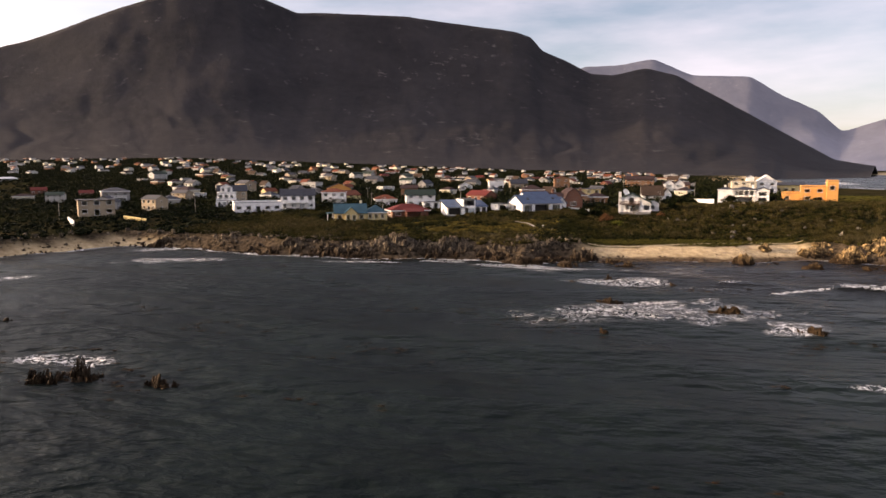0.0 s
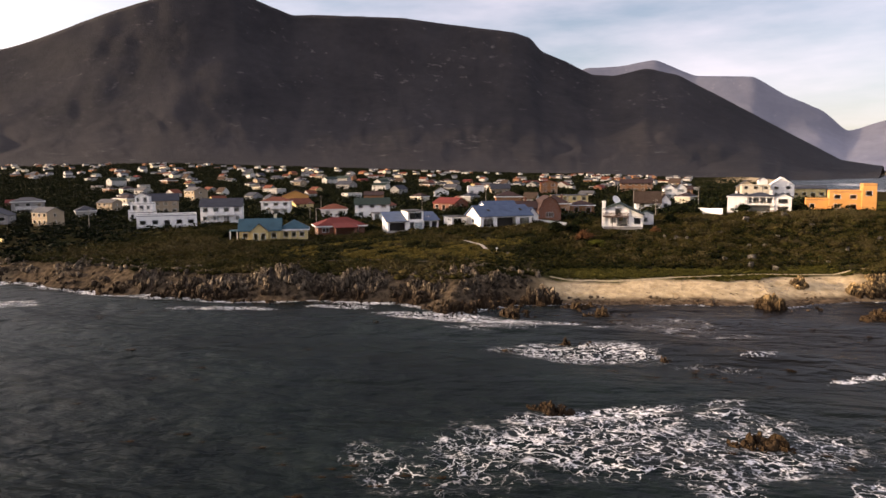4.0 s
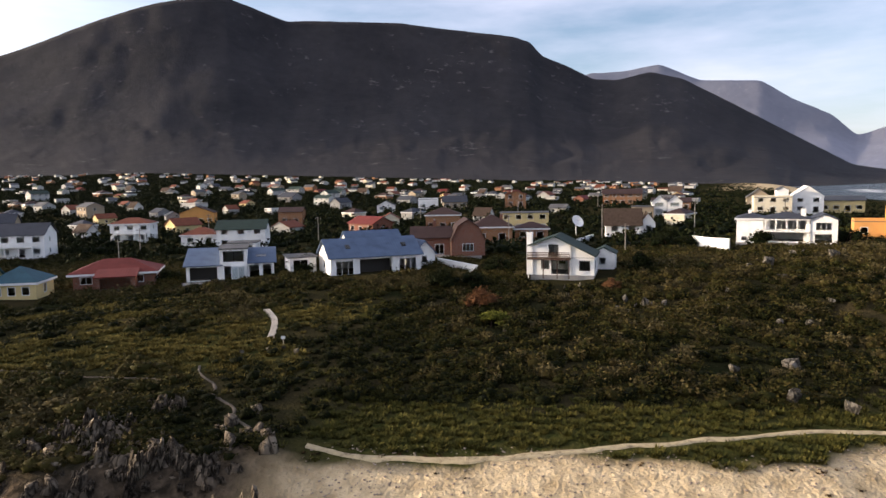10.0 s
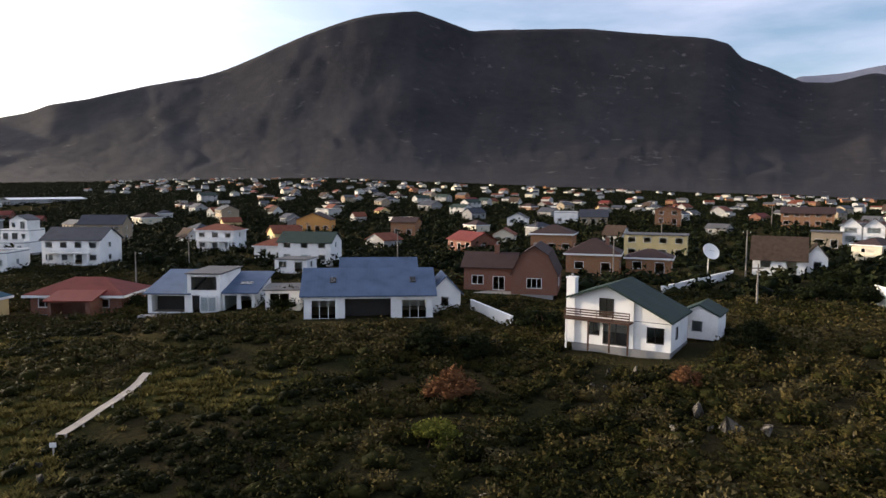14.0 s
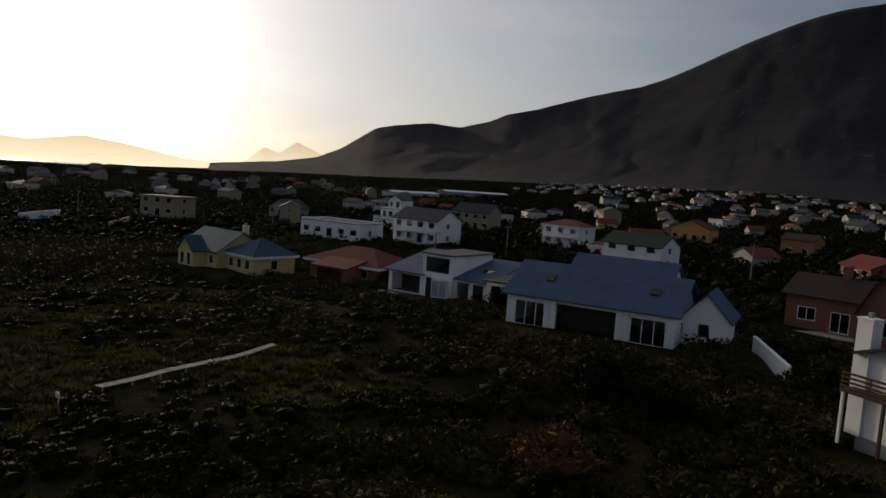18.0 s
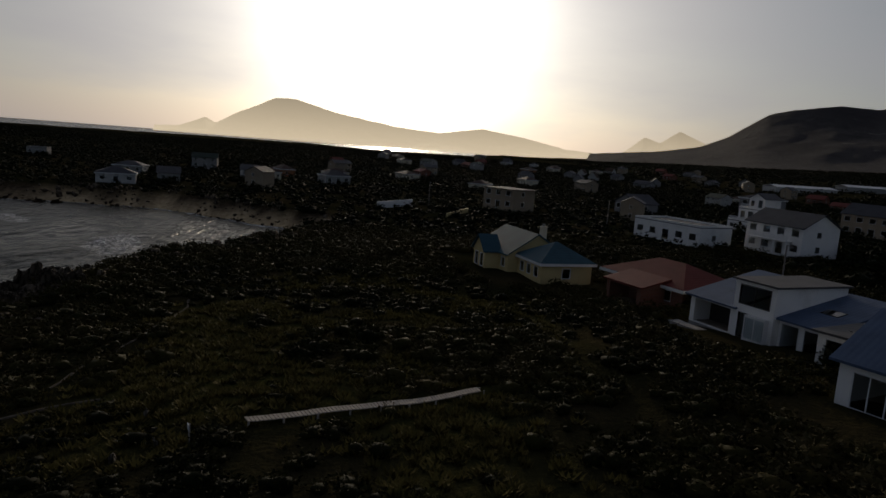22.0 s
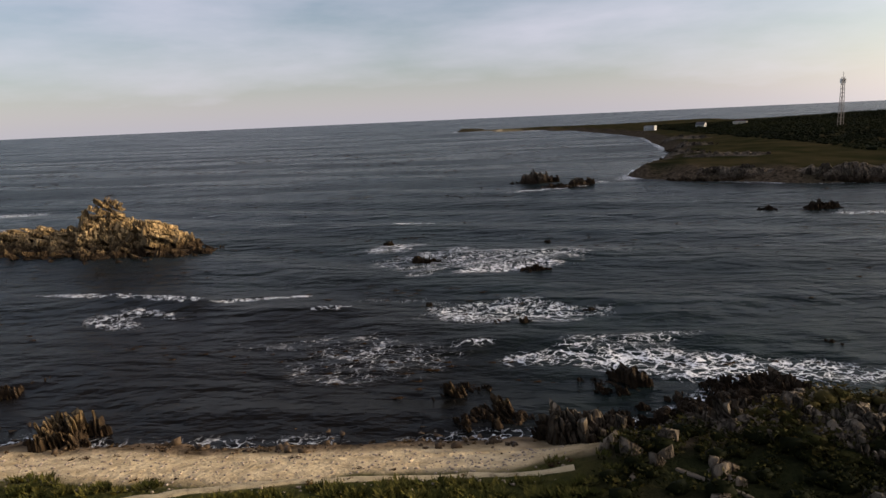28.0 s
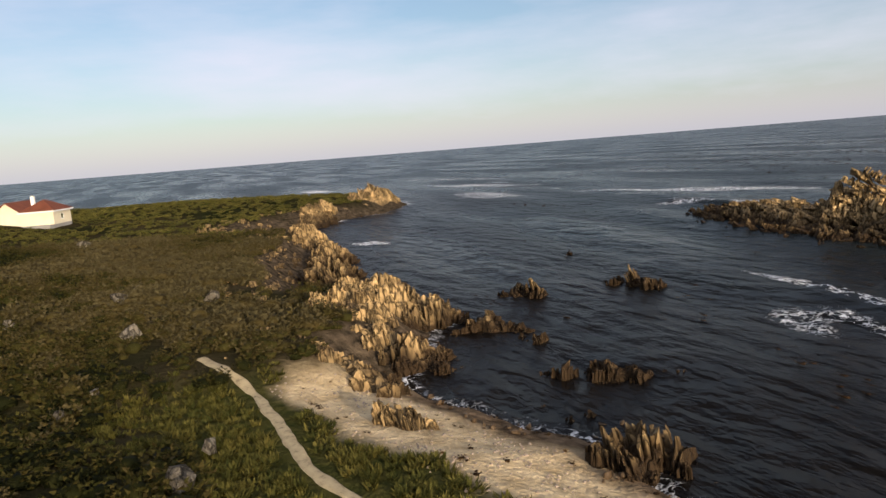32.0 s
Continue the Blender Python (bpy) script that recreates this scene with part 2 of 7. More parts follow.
def split_grain(m, low, high):
    """Upright grain of the split rock, running through all the slabs, and a shade of its own for each."""
    n, l = m.node_tree.nodes, m.node_tree.links
    g, mp_ = n.new("ShaderNodeNewGeometry"), n.new("ShaderNodeMapping")
    mp_.inputs["Scale"].default_value = (1, 1, 0.35)
    l.new(g.outputs["Position"], mp_.inputs["Vector"])
    for q in [q for q in n if q.bl_idname == "ShaderNodeTexNoise"]:
        l.new(mp_.outputs["Vector"], q.inputs["Vector"])
    n["Bump"].inputs["Distance"].default_value = 0.22
    # dark cracks, each a groove
    wob, v, cr_ = n.new("ShaderNodeTexNoise"), n.new("ShaderNodeTexVoronoi"), n.new("ShaderNodeMapRange")
    wob.inputs["Scale"].default_value, wob.inputs["Detail"].default_value = 2.0, 4
    l.new(mp_.outputs["Vector"], wob.inputs["Vector"])
    v.feature = "DISTANCE_TO_EDGE"
    v.inputs["Scale"].default_value = 1.5
    jog = n.new("ShaderNodeVectorMath")
    jog.operation = "MULTIPLY_ADD"
    l.new(wob.outputs["Color"], jog.inputs[0])
    jog.inputs[1].default_value = (0.7, 0.7, 0.7)
    l.new(mp_.outputs["Vector"], jog.inputs[2])
    l.new(jog.outputs["Vector"], v.inputs["Vector"])
    cr_.inputs["From Max"].default_value = 0.14
    cr_.inputs["To Min"].default_value = 0.25
    l.new(v.outputs["Distance"], cr_.inputs["Value"])
    groove = n.new("ShaderNodeBump")
    groove.inputs["Strength"].default_value, groove.inputs["Distance"].default_value = 0.9, 0.3
    l.new(cr_.outputs["Result"], groove.inputs["Height"])
    l.new(n["Bump"].outputs["Normal"], groove.inputs["Normal"])
    l.new(groove.outputs["Normal"], n["Principled BSDF"].inputs["Normal"])
    o, r, h = n.new("ShaderNodeObjectInfo"), n.new("ShaderNodeMapRange"), n.new("ShaderNodeHueSaturation")
    r.inputs["To Min"].default_value, r.inputs["To Max"].default_value = low, high
    l.new(o.outputs["Random"], r.inputs["Value"])
    both = n.new("ShaderNodeMath")
    both.operation = "MULTIPLY"
    l.new(r.outputs["Result"], both.inputs[0])
    l.new(cr_.outputs["Result"], both.inputs[1])
    l.new(both.outputs[0], h.inputs["Value"])
    p = n["Principled BSDF"]
    l.new(p.inputs["Base Color"].links[0].from_socket, h.inputs["Color"])
    l.new(h.outputs["Color"], p.inputs["Base Color"])


split_grain(ROCK, 0.6, 1.25)


def tide_stain(m, dark, low, high):
    """Weed and wet on the lower part of shore rock, up to a ragged tide line."""
    n, l = m.node_tree.nodes, m.node_tree.links
    p = n["Principled BSDF"]
    g = n.new("ShaderNodeNewGeometry")
    z = n.new("ShaderNodeSeparateXYZ")
    l.new(g.outputs["Position"], z.inputs["Vector"])
    q = n.new("ShaderNodeTexNoise")
    q.inputs["Scale"].default_value = 0.7
    l.new(g.outputs["Position"], q.inputs["Vector"])
    a = n.new("ShaderNodeMath")
    a.operation = "MULTIPLY_ADD"
    l.new(q.outputs["Fac"], a.inputs[0])
    a.inputs[1].default_value = -2.4
    l.new(z.outputs["Z"], a.inputs[2])
    r = n.new("ShaderNodeMapRange")
    r.inputs["From Min"].default_value, r.inputs["From Max"].default_value = low - 1.2, high - 1.2
    l.new(a.outputs[0], r.inputs["Value"])
    x = n.new("ShaderNodeMix")
    x.data_type = "RGBA"
    l.new(r.outputs["Result"], x.inputs["Factor"])
    x.inputs["A"].default_value = (*dark, 1)
    l.new(p.inputs["Base Color"].links[0].from_socket, x.inputs["B"])
    l.new(x.outputs["Result"], p.inputs["Base Color"])


tide_stain(ROCK, (0.035, 0.022, 0.011), 0.6, 2.6)
ROCK_WEST = mat("grey_brown_quartzite", (0.105, 0.084, 0.06), 0.9, 1.1, 0.5, 1.0, second=(0.018, 0.014, 0.011), fine=6)
split_grain(ROCK_WEST, 0.6, 1.25)
tide_stain(ROCK_WEST, (0.03, 0.019, 0.01), 0.6, 2.6)
ROCK_PALE = mat("pale_boulder", (0.165, 0.145, 0.115), 0.9, 0.5, 1.6, 1.0, second=(0.07, 0.062, 0.052), fine=9)
split_grain(ROCK_PALE, 0.7, 1.3)


def own_shade(m, low, high):
    """A shade of its own for each house."""
    n, l = m.node_tree.nodes, m.node_tree.links
    o, r, h = n.new("ShaderNodeObjectInfo"), n.new("ShaderNodeMapRange"), n.new("ShaderNodeHueSaturation")
    r.inputs["To Min"].default_value, r.inputs["To Max"].default_value = low, high
    l.new(o.outputs["Random"], r.inputs["Value"])
    l.new(r.outputs["Result"], h.inputs["Value"])
    p = n["Principled BSDF"]
    l.new(p.inputs["Base Color"].links[0].from_socket, h.inputs["Color"])
    l.new(h.outputs["Color"], p.inputs["Base Color"])


own_shade(WHITE_OLD, 0.4, 1.0)
ROCK_DARK = mat("wet_black_rock", (0.075, 0.05, 0.028), 0.5, 0.6, 0.9, 0.9, fine=7)
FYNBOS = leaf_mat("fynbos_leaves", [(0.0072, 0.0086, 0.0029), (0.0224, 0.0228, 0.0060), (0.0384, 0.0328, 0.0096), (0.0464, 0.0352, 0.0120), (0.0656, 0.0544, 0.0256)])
GRASSY = leaf_mat("dune_grass", [(0.033, 0.036, 0.009), (0.064, 0.06, 0.014), (0.1, 0.085, 0.021)])
LIME = leaf_mat("yellow_green_leaves", [(0.04, 0.045, 0.008), (0.075, 0.08, 0.014), (0.12, 0.12, 0.025)])
RUSTY = leaf_mat("rust_orange_leaves", [(0.06, 0.028, 0.014), (0.105, 0.05, 0.022), (0.15, 0.08, 0.04)])
DRYGRASS = leaf_mat("golden_olive_grass", [(0.065, 0.054, 0.014), (0.11, 0.086, 0.022), (0.16, 0.125, 0.034)])
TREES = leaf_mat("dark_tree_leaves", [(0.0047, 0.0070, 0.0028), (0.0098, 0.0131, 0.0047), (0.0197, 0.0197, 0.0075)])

# ---- numbers over a plane ----
def hash2(ix, iy, seed):
    h = (ix.astype(np.int64) * 374761393 + iy.astype(np.int64) * 668265263 + seed * 974634211) & 0x7FFFFFFF
    h = ((h ^ (h >> 13)) * 1274126177) & 0x7FFFFFFF
    return ((h ^ (h >> 16)) & 0xFFFF) / 65535.0


def value_noise(x, y, seed=0):
    ix, iy = np.floor(x), np.floor(y)
    fx, fy = x - ix, y - iy
    fx, fy = fx * fx * (3 - 2 * fx), fy * fy * (3 - 2 * fy)
    a, b = hash2(ix, iy, seed), hash2(ix + 1, iy, seed)
    c, d = hash2(ix, iy + 1, seed), hash2(ix + 1, iy + 1, seed)
    return (a * (1 - fx) + b * fx) * (1 - fy) + (c * (1 - fx) + d * fx) * fy


def fbm(x, y, octaves=4, seed=0):
    s, amp, tot = 0, 1.0, 0.0
    for o in range(octaves):
        s = s + amp * value_noise(x * 2 ** o + 17.3 * o, y * 2 ** o - 9.1 * o, seed + o)
        tot += amp
        amp *= 0.5
    return s / tot


def smooth(a, b, v):
    t = np.clip((v - a) / (b - a), 0, 1)
    return t * t * (3 - 2 * t)


# the coast, from the far bay in the east to the far bay in the west; land lies north of it
COAST = [(5000, 2400), (1400, 2900), (850, 3050), (700, 2900), (577, 2175), (416, 1358), (240, 720), (205, 560), (290, 330), (318, 220), (300, 150), (262, 118),
         (225.3, 103), (209.1, 108), (191.7, 118.9), (187, 132.3), (176.1, 146.4), (158.3, 159.8), (151.3, 153.8), (140.5, 146.1), (121.8, 153.2), (104.2, 160), (86.8, 160.7), (84.7, 155.7), (75.4, 151.3), (64.2, 156.3),
         (60, 160.4), (56, 159.8), (51.5, 157.6), (46.5, 156.6), (43, 154.6), (39.5, 155.4), (35, 154.5), (30, 154.8), (24, 154.3), (18, 154),
         (5, 153), (-6, 146), (-14, 152), (-27, 152), (-46, 149), (-62, 153), (-85, 160), (-112, 168),
         (-135.6, 124.5), (-133.2, 84.6), (-112.2, 52.4), (-77.9, 19.7), (-53.3, 12.4), (-18.4, -11.3), (-53.7, -107.7), (-76.1, -310.4), (-43.5, -568.5), (95.4, -722), (86.1, -788.1), (-104.9, -784.7), (-631.3, -620), (-1200, -300), (-1500, 200), (-5000, 600)]


def line_distance(x, y, pts):
    best = np.full(np.shape(x), 1e9)
    for (ax, ay), (bx, by) in zip(pts[:-1], pts[1:]):
        vx, vy = bx - ax, by - ay
        t = np.clip(((x - ax) * vx + (y - ay) * vy) / (vx * vx + vy * vy), 0, 1)
        best = np.minimum(best, np.hypot(x - ax - t * vx, y - ay - t * vy))
    return best


def inside(x, y, poly):
    c = np.zeros(np.shape(x), bool)
    for (ax, ay), (bx, by) in zip(poly, poly[1:] + poly[:1]):
        cross = ((ay > y) != (by > y)) & (x < (bx - ax) * (y - ay) / (by - ay + 1e-12) + ax)
        c ^= cross
    return c


LAND = COAST + [(-5000, 6000), (5000, 6000)]


def shore(x, y):
    """Metres inland from the waterline (negative: out at sea), the line broken up by noise."""
    d = line_distance(x, y, COAST)
    d = np.where(inside(x, y, LAND), d, -d)
    return d + (fbm(x / 9, y / 9, 3, 5) - 0.5) * 5.0 * smooth(600, 200, np.abs(d)) * (1 - 0.75 * smooth(8, 14, x) * smooth(50, 42, x))


def beach_part(x):
    return smooth(4, 12, x) * smooth(60, 55, x)


def ground_z(x, y, d=None):
    x, y = np.asarray(x, float), np.asarray(y, float)
    if d is None:
        d = shore(x, y)
    plain = 4.4 + 0.5 * smooth(-48, -20, x) + 1.4 * smooth(196, 220, y) * smooth(-42, -16, x) + 1.7 * smooth(18, 46, x) * smooth(195, 225, y) + 0.042 * np.maximum(0, np.minimum(y - 350, d - 150)) + 5 * smooth(-120, -320, x) * smooth(120, -120, y)
    plain = plain * (0.3 + 0.7 * smooth(-640, -430, y))
    rocky = 3.4 * smooth(0, 7, d)
    sandy = 2.6 * smooth(-2, 11, d)
    low = rocky + (sandy - rocky) * beach_part(x)
    z = low + (plain - 3.2) * smooth(10, 46, d)
    z = z + (fbm(x / 22, y / 22, 3, 2) - 0.5) * 1.0 * smooth(8, 30, d) + (fbm(x / 4, y / 4, 2, 3) - 0.5) * 0.35 * smooth(3, 12, d) * (1 - beach_part(x) * smooth(20, 10, d))
    sea = np.maximum(-3.0, d * 0.35)
    return np.where(d > 0, np.maximum(z, 0.02 * d), sea)


def at_ground(x, y):
    return float(ground_z(np.array([x]), np.array([y]))[0])


def spaced(lo, hi, step, reach, grow=1.13):
    """Even steps from lo to hi, then ever longer ones out to reach."""
    mid = list(np.arange(lo, hi + 0.01, step))
    out, s = [hi], step
    while out[-1] < reach:
        s *= grow
        out.append(out[-1] + s)
    inn, s = [lo], step
    while inn[-1] > -reach:
        s *= grow
        inn.append(inn[-1] - s)
    return np.array(inn[:0:-1] + mid + out[1:])


def sheet(name, xs, ys, zfun, material, **attrs):
    gx, gy = np.meshgrid(xs, ys)
    z, extra = zfun(gx, gy)
    co = np.stack([gx, gy, z], -1).reshape(-1, 3)
    nx, ny = len(xs), len(ys)
    i = (np.arange(ny - 1)[:, None] * nx + np.arange(nx - 1)[None]).ravel()
    return mesh_from(name, co, np.stack([i, i + 1, i + nx + 1, i + nx], 1), material, extra)


def mesh_from(name, co, faces, material, attrs=None, flat=False):
    me = bpy.data.meshes.new(name)
    nv, nf, k = len(co), len(faces), faces.shape[1]
    me.vertices.add(nv)
    me.vertices.foreach_set("co", np.ascontiguousarray(co, np.float32).ravel())
    me.loops.add(nf * k)
    me.loops.foreach_set("vertex_index", np.ascontiguousarray(faces, np.int32).ravel())
    me.polygons.add(nf)
    me.polygons.foreach_set("loop_start", np.arange(0, nf * k, k, dtype=np.int32))
    if not flat:
        me.polygons.foreach_set("use_smooth", np.ones(nf, bool))
    me.update(calc_edges=True)
    me.materials.append(material)
    for key, v in (attrs or {}).items():
        a = me.attributes.new(key, "FLOAT", "POINT")
        a.data.foreach_set("value", np.ascontiguousarray(v, np.float32).ravel())
    return new(name, me)


# footpaths: one along the top of the beach, one into the bush, one over the rocky point
PATHS = [[(8.5, 162), (14, 161.8), (20, 162.5), (26, 164), (32, 165.9), (37, 167.6), (41.5, 169.3), (45, 170), (51, 170.1), (57, 171.2), (62.5, 173.5)],
         [(3.8, 163.2), (1.6, 165.1), (0.2, 167.6), (-2.2, 169.6), (-3.6, 172.2), (-6.4, 174.4), (-7.4, 176.6)],
         [(-9, 172.5), (-18, 173), (-29, 173), (-40, 170)]]


def path_mask(x, y):
    d = np.minimum.reduce([line_distance(x, y, p) + 0.3 * i for i, p in enumerate(PATHS)])
    return d


def ground_parts(x, y):
    d = shore(x, y)
    z = ground_z(x, y, d)
    b = beach_part(x)
    edge = 9.2 - 2.4 * smooth(26, 17, x) + 2.2 * (fbm(x / 5, y / 5, 3, 8) - 0.5) * 2
    sand = b * smooth(edge + 0.8, edge - 0.8, d)
    # the head of the bay and the far beaches
    sand = np.maximum(sand, smooth(4, 2, d) * smooth(-95, -105, x) * smooth(70, 110, y) * smooth(400, 300, y))
    sand = np.maximum(sand, smooth(120, 60, d) * smooth(700, 900, y))
    grass = b * smooth(edge - 0.5, edge + 0.6, d) * smooth(20, 15.5, d + 3 * fbm(x / 6, y / 6, 2, 11))
    meadow = smooth(22, 12, np.hypot((x + 20) / 1.6, y - 188)) * smooth(0.35, 0.6, fbm(x / 9, y / 9, 3, 12))
    rock = smooth(9, 5, d + 4 * (fbm(x / 5, y / 5, 3, 6) - 0.5)) * (1 - b) * smooth(700, 500, y)
    return z, {"sand": sand, "grass": np.maximum(grass, 0.8 * meadow), "rock": rock, "wet": b * smooth(3.2, 1.0, d + 3.0 * (fbm(x / 4, y / 3, 3, 71) - 0.5))}


def ground_material():
    m = bpy.data.materials.new("coastal_ground")
    m.use_nodes = True
    n, l = m.node_tree.nodes, m.node_tree.links
    p = n["Principled BSDF"]
    t = n.new("ShaderNodeTexCoord")

    def noise_at(scale, detail=5):
        q = n.new("ShaderNodeTexNoise")
        q.inputs["Scale"].default_value, q.inputs["Detail"].default_value = scale, detail
        l.new(t.outputs["Object"], q.inputs["Vector"])
        return q

    def ramp_of(q, a, b, lo=0.35, hi=0.65):
        r = n.new("ShaderNodeValToRGB")
        r.color_ramp.elements[0].position, r.color_ramp.elements[0].color = lo, (*a, 1)
        r.color_ramp.elements[1].position, r.color_ramp.elements[1].color = hi, (*b, 1)
        l.new(q.outputs["Fac"], r.inputs["Fac"])
        return r.outputs["Color"]

    def over(base, top, key):
        a = n.new("ShaderNodeAttribute")
        a.attribute_name = key
        x = n.new("ShaderNodeMix")
        x.data_type = "RGBA"
        l.new(a.outputs["Fac"], x.inputs["Factor"])
        l.new(base, x.inputs["A"])
        l.new(top, x.inputs["B"])
        return x.outputs["Result"]

    big, fine = noise_at(0.09), noise_at(1.1)
    c = ramp_of(big, (0.014, 0.016, 0.007), (0.04, 0.032, 0.016))
    c = over(c, ramp_of(fine, (0.03, 0.034, 0.01), (0.06, 0.055, 0.017)), "grass")
    c = over(c, ramp_of(fine, (0.025, 0.02, 0.014), (0.10, 0.075, 0.05)), "rock")
    c = over(c, ramp_of(noise_at(0.8, 8), (0.36, 0.27, 0.15), (0.6, 0.47, 0.285), 0.3, 0.66), "sand")
    c = over(c, ramp_of(fine, (0.05, 0.035, 0.022), (0.17, 0.12, 0.075)), "wet")
    l.new(c, p.inputs["Base Color"])
    p.inputs["Roughness"].default_value = 0.95
    p.inputs["Specular IOR Level"].default_value = 0.0
    b = n.new("ShaderNodeBump")
    b.inputs["Strength"].default_value, b.inputs["Distance"].default_value = 0.9, 0.3
    dent = noise_at(3.2, 4)
    hh = n.new("ShaderNodeMath")
    hh.operation = "MULTIPLY_ADD"
    l.new(dent.outputs["Fac"], hh.inputs[0])
    hh.inputs[1].default_value = 0.8
    l.new(fine.outputs["Fac"], hh.inputs[2])
    l.new(hh.outputs[0], b.inputs["Height"])
    l.new(b.outputs["Normal"], p.inputs["Normal"])
    return m


GROUND = ground_material()
ground = sheet("ground", spaced(-70, 110, 0.8, 4900, 1.09), spaced(145, 215, 0.7, 4900, 1.09), ground_parts, GROUND)
tagged(ground, "scrubby coastal ground with sand, grass and bare rock", "ground", kind="structure")

# trodden sandy footpaths
def footpath(pts, wide, label, material=None):
    dense, run = [], 0.0
    for (ax, ay), (bx, by) in zip(pts[:-1], pts[1:]):
        k = max(2, int(math.hypot(bx - ax, by - ay) / 0.4))
        dense += [(ax + (bx - ax) * i / k, ay + (by - ay) * i / k) for i in range(k)]
    c = np.array(dense + [pts[-1]])
    for _ in range(6):
        c[1:-1] = (c[:-2] + 2 * c[1:-1] + c[2:]) / 4
    c = c + 0.35 * np.stack([fbm(c[:, 0] / 2.5, c[:, 1] / 2.5, 2, 61) - 0.5, fbm(c[:, 0] / 2.5, c[:, 1] / 2.5, 2, 62) - 0.5], 1) * 2
    g = np.gradient(c, axis=0)
    g /= np.linalg.norm(g, axis=1)[:, None]
    side = np.stack([-g[:, 1], g[:, 0]], 1)
    w = wide * (0.55 + 0.9 * fbm(c[:, 0] / 1.1, c[:, 1] / 1.1, 2, 63))
    u = np.linspace(-1, 1, 7)
    ragged = 1 + 0.5 * (fbm(c[:, 0, None] * 1.7 + 9 * np.sign(u)[None], c[:, 1, None] * 1.7, 2, 64) - 0.5) * np.abs(u)[None] ** 2
    P_ = c[:, None] + side[:, None] * (w[:, None] * u[None] * ragged)[..., None]
    z = ground_z(P_[..., 0], P_[..., 1]) + np.array([-0.12, 0.05, 0.075, 0.07, 0.075, 0.05, -0.12])[None]
    m_ = len(u)
    i = (np.arange(len(c) - 1)[:, None] * m_ + np.arange(m_ - 1)[None]).ravel()
    ob = mesh_from("footpath", np.concatenate([P_, z[..., None]], -1).reshape(-1, 3), np.stack([i, i + m_, i + m_ + 1, i + 1], 1), material or PATH_SAND)
    return tagged(ob, label, "path", kind="structure")


PATH_SAND = mat("trodden_sand", (0.37, 0.3, 0.18), 0.95, 0.25, 2.2, 0.8, second=(0.13, 0.10, 0.065), fine=6)
footpath(PATHS[0], 0.42, "narrow trodden sand footpath along the top of the beach")
PATH_SOIL = mat("worn_stony_soil", (0.1, 0.083, 0.062), 0.95, 0.4, 1.6, 1.0, second=(0.05, 0.04, 0.03), fine=5)
footpath(PATHS[1], 0.17, "worn stony footpath climbing into the scrub", PATH_SOIL)
footpath(PATHS[2], 0.14, "narrow worn footpath over the scrubby point", PATH_SOIL)

# ---- sea ----
# white water: x, y, half length, half width, turn in degrees, strength
FOAM = [(11, 125, 16, 6, 0, 0.5), (15, 98, 22, 11, 5, 0.46), (-4, 141, 13, 5, -10, 0.6), (-38, 143, 12, 2.5, 0, 0.52), (24, 138, 20, 9, -8, 0.33), (3, 136, 14, 5, 10, 0.34),
        (-12, 143, 8, 3, 0, 0.52), (-24, 147, 10, 2.6, 4, 0.5), (53.5, 127.7, 9, 3, -24, 0.42), (30, 88, 6, 3, 10, 0.55), (-50, 64, 9, 3.5, 5, 0.6), (2, 90, 9, 4, 0, 0.3),
        (132.9, 64.7, 16, 5, 31, 0.7), (209.9, 77.6, 16, 6, 21, 0.7), (346.5, 108.3, 30, 6, 11, 1), (61.6, 117.1, 12, 1.2, -9, 0.8), (39.1, 117.8, 10, 0.9, 21, 0.8), (-0.9, 5.9, 26, 3, 40, 0.8),
        (-82.2, 140.5, 16, 7, 20, 0.5), (-102.6, 109.4, 12, 5, 50, 0.45), (174.8, 48.4, 30, 5, 21, 0.8), (265.1, 55.8, 40, 8, 16, 0.8), (-98, 160, 10, 5, 20, 0.6), (98.5, 74.3, 30, 3, 11, 0.35),
        (330, 700, 130, 20, 75, 0.8), (420, 1100, 200, 30, 75, 0.8), (275, 640, 60, 9, 70, 0.75), (330, 800, 90, 10, 75, 0.75), (520, 1500, 220, 24, 75, 0.85), (223.2, 77.2, 16, 8, 19, 0.66),
        (207, 82.1, 15, 7, 16, 0.7), (148.5, 37.2, 24, 7, 23, 0.72), (264.6, 110.7, 12, 6, 21, 0.66), (222.7, 132.1, 16, 6, 11, 0.66), (134.3, 141.4, 6, 2.5, 31, 0.9),
        (253.9, -17.7, 50, 4, 11, 0.5), (329.7, 37.8, 60, 6, 16, 0.6), (293.7, -91.5, 80, 6, 14, 0.45), (152.4, -98.6, 60, 4, 13, 0.4), (50.9, 124.4, 8, 1.6, -24, 0.55), (24, 120, 12, 3, -8, 0.3),
        (31, 91, 7, 4, 5, 0.45), (13, 104, 15, 2.2, 20, 0.6), (283, 105, 12, 3, 16, 0.7), (227, 111, 11, 2.6, 14, 0.65), (274, 44, 22, 3, 15, 0.7), (220, 55, 15, 3, 15, 0.6), (167, 57, 9, 1.6, 18, 0.6),
        (31.9, 64.7, 6, 1.6, -10, 0.8), (8, 138.5, 9, 3.5, 10, 0.5), (0, 140, 7, 3, -15, 0.65)]
CRESTS = [(0, 97, 24, 106, 0.3), (48.4, 121.6, 59.5, 117.7, 0.6), (29.7, 124.1, 37.8, 124.6, 0.35), (-6, 133, 16, 136, 0.3), (124.5, 66.1, 143.1, 64.6, 0.8)]


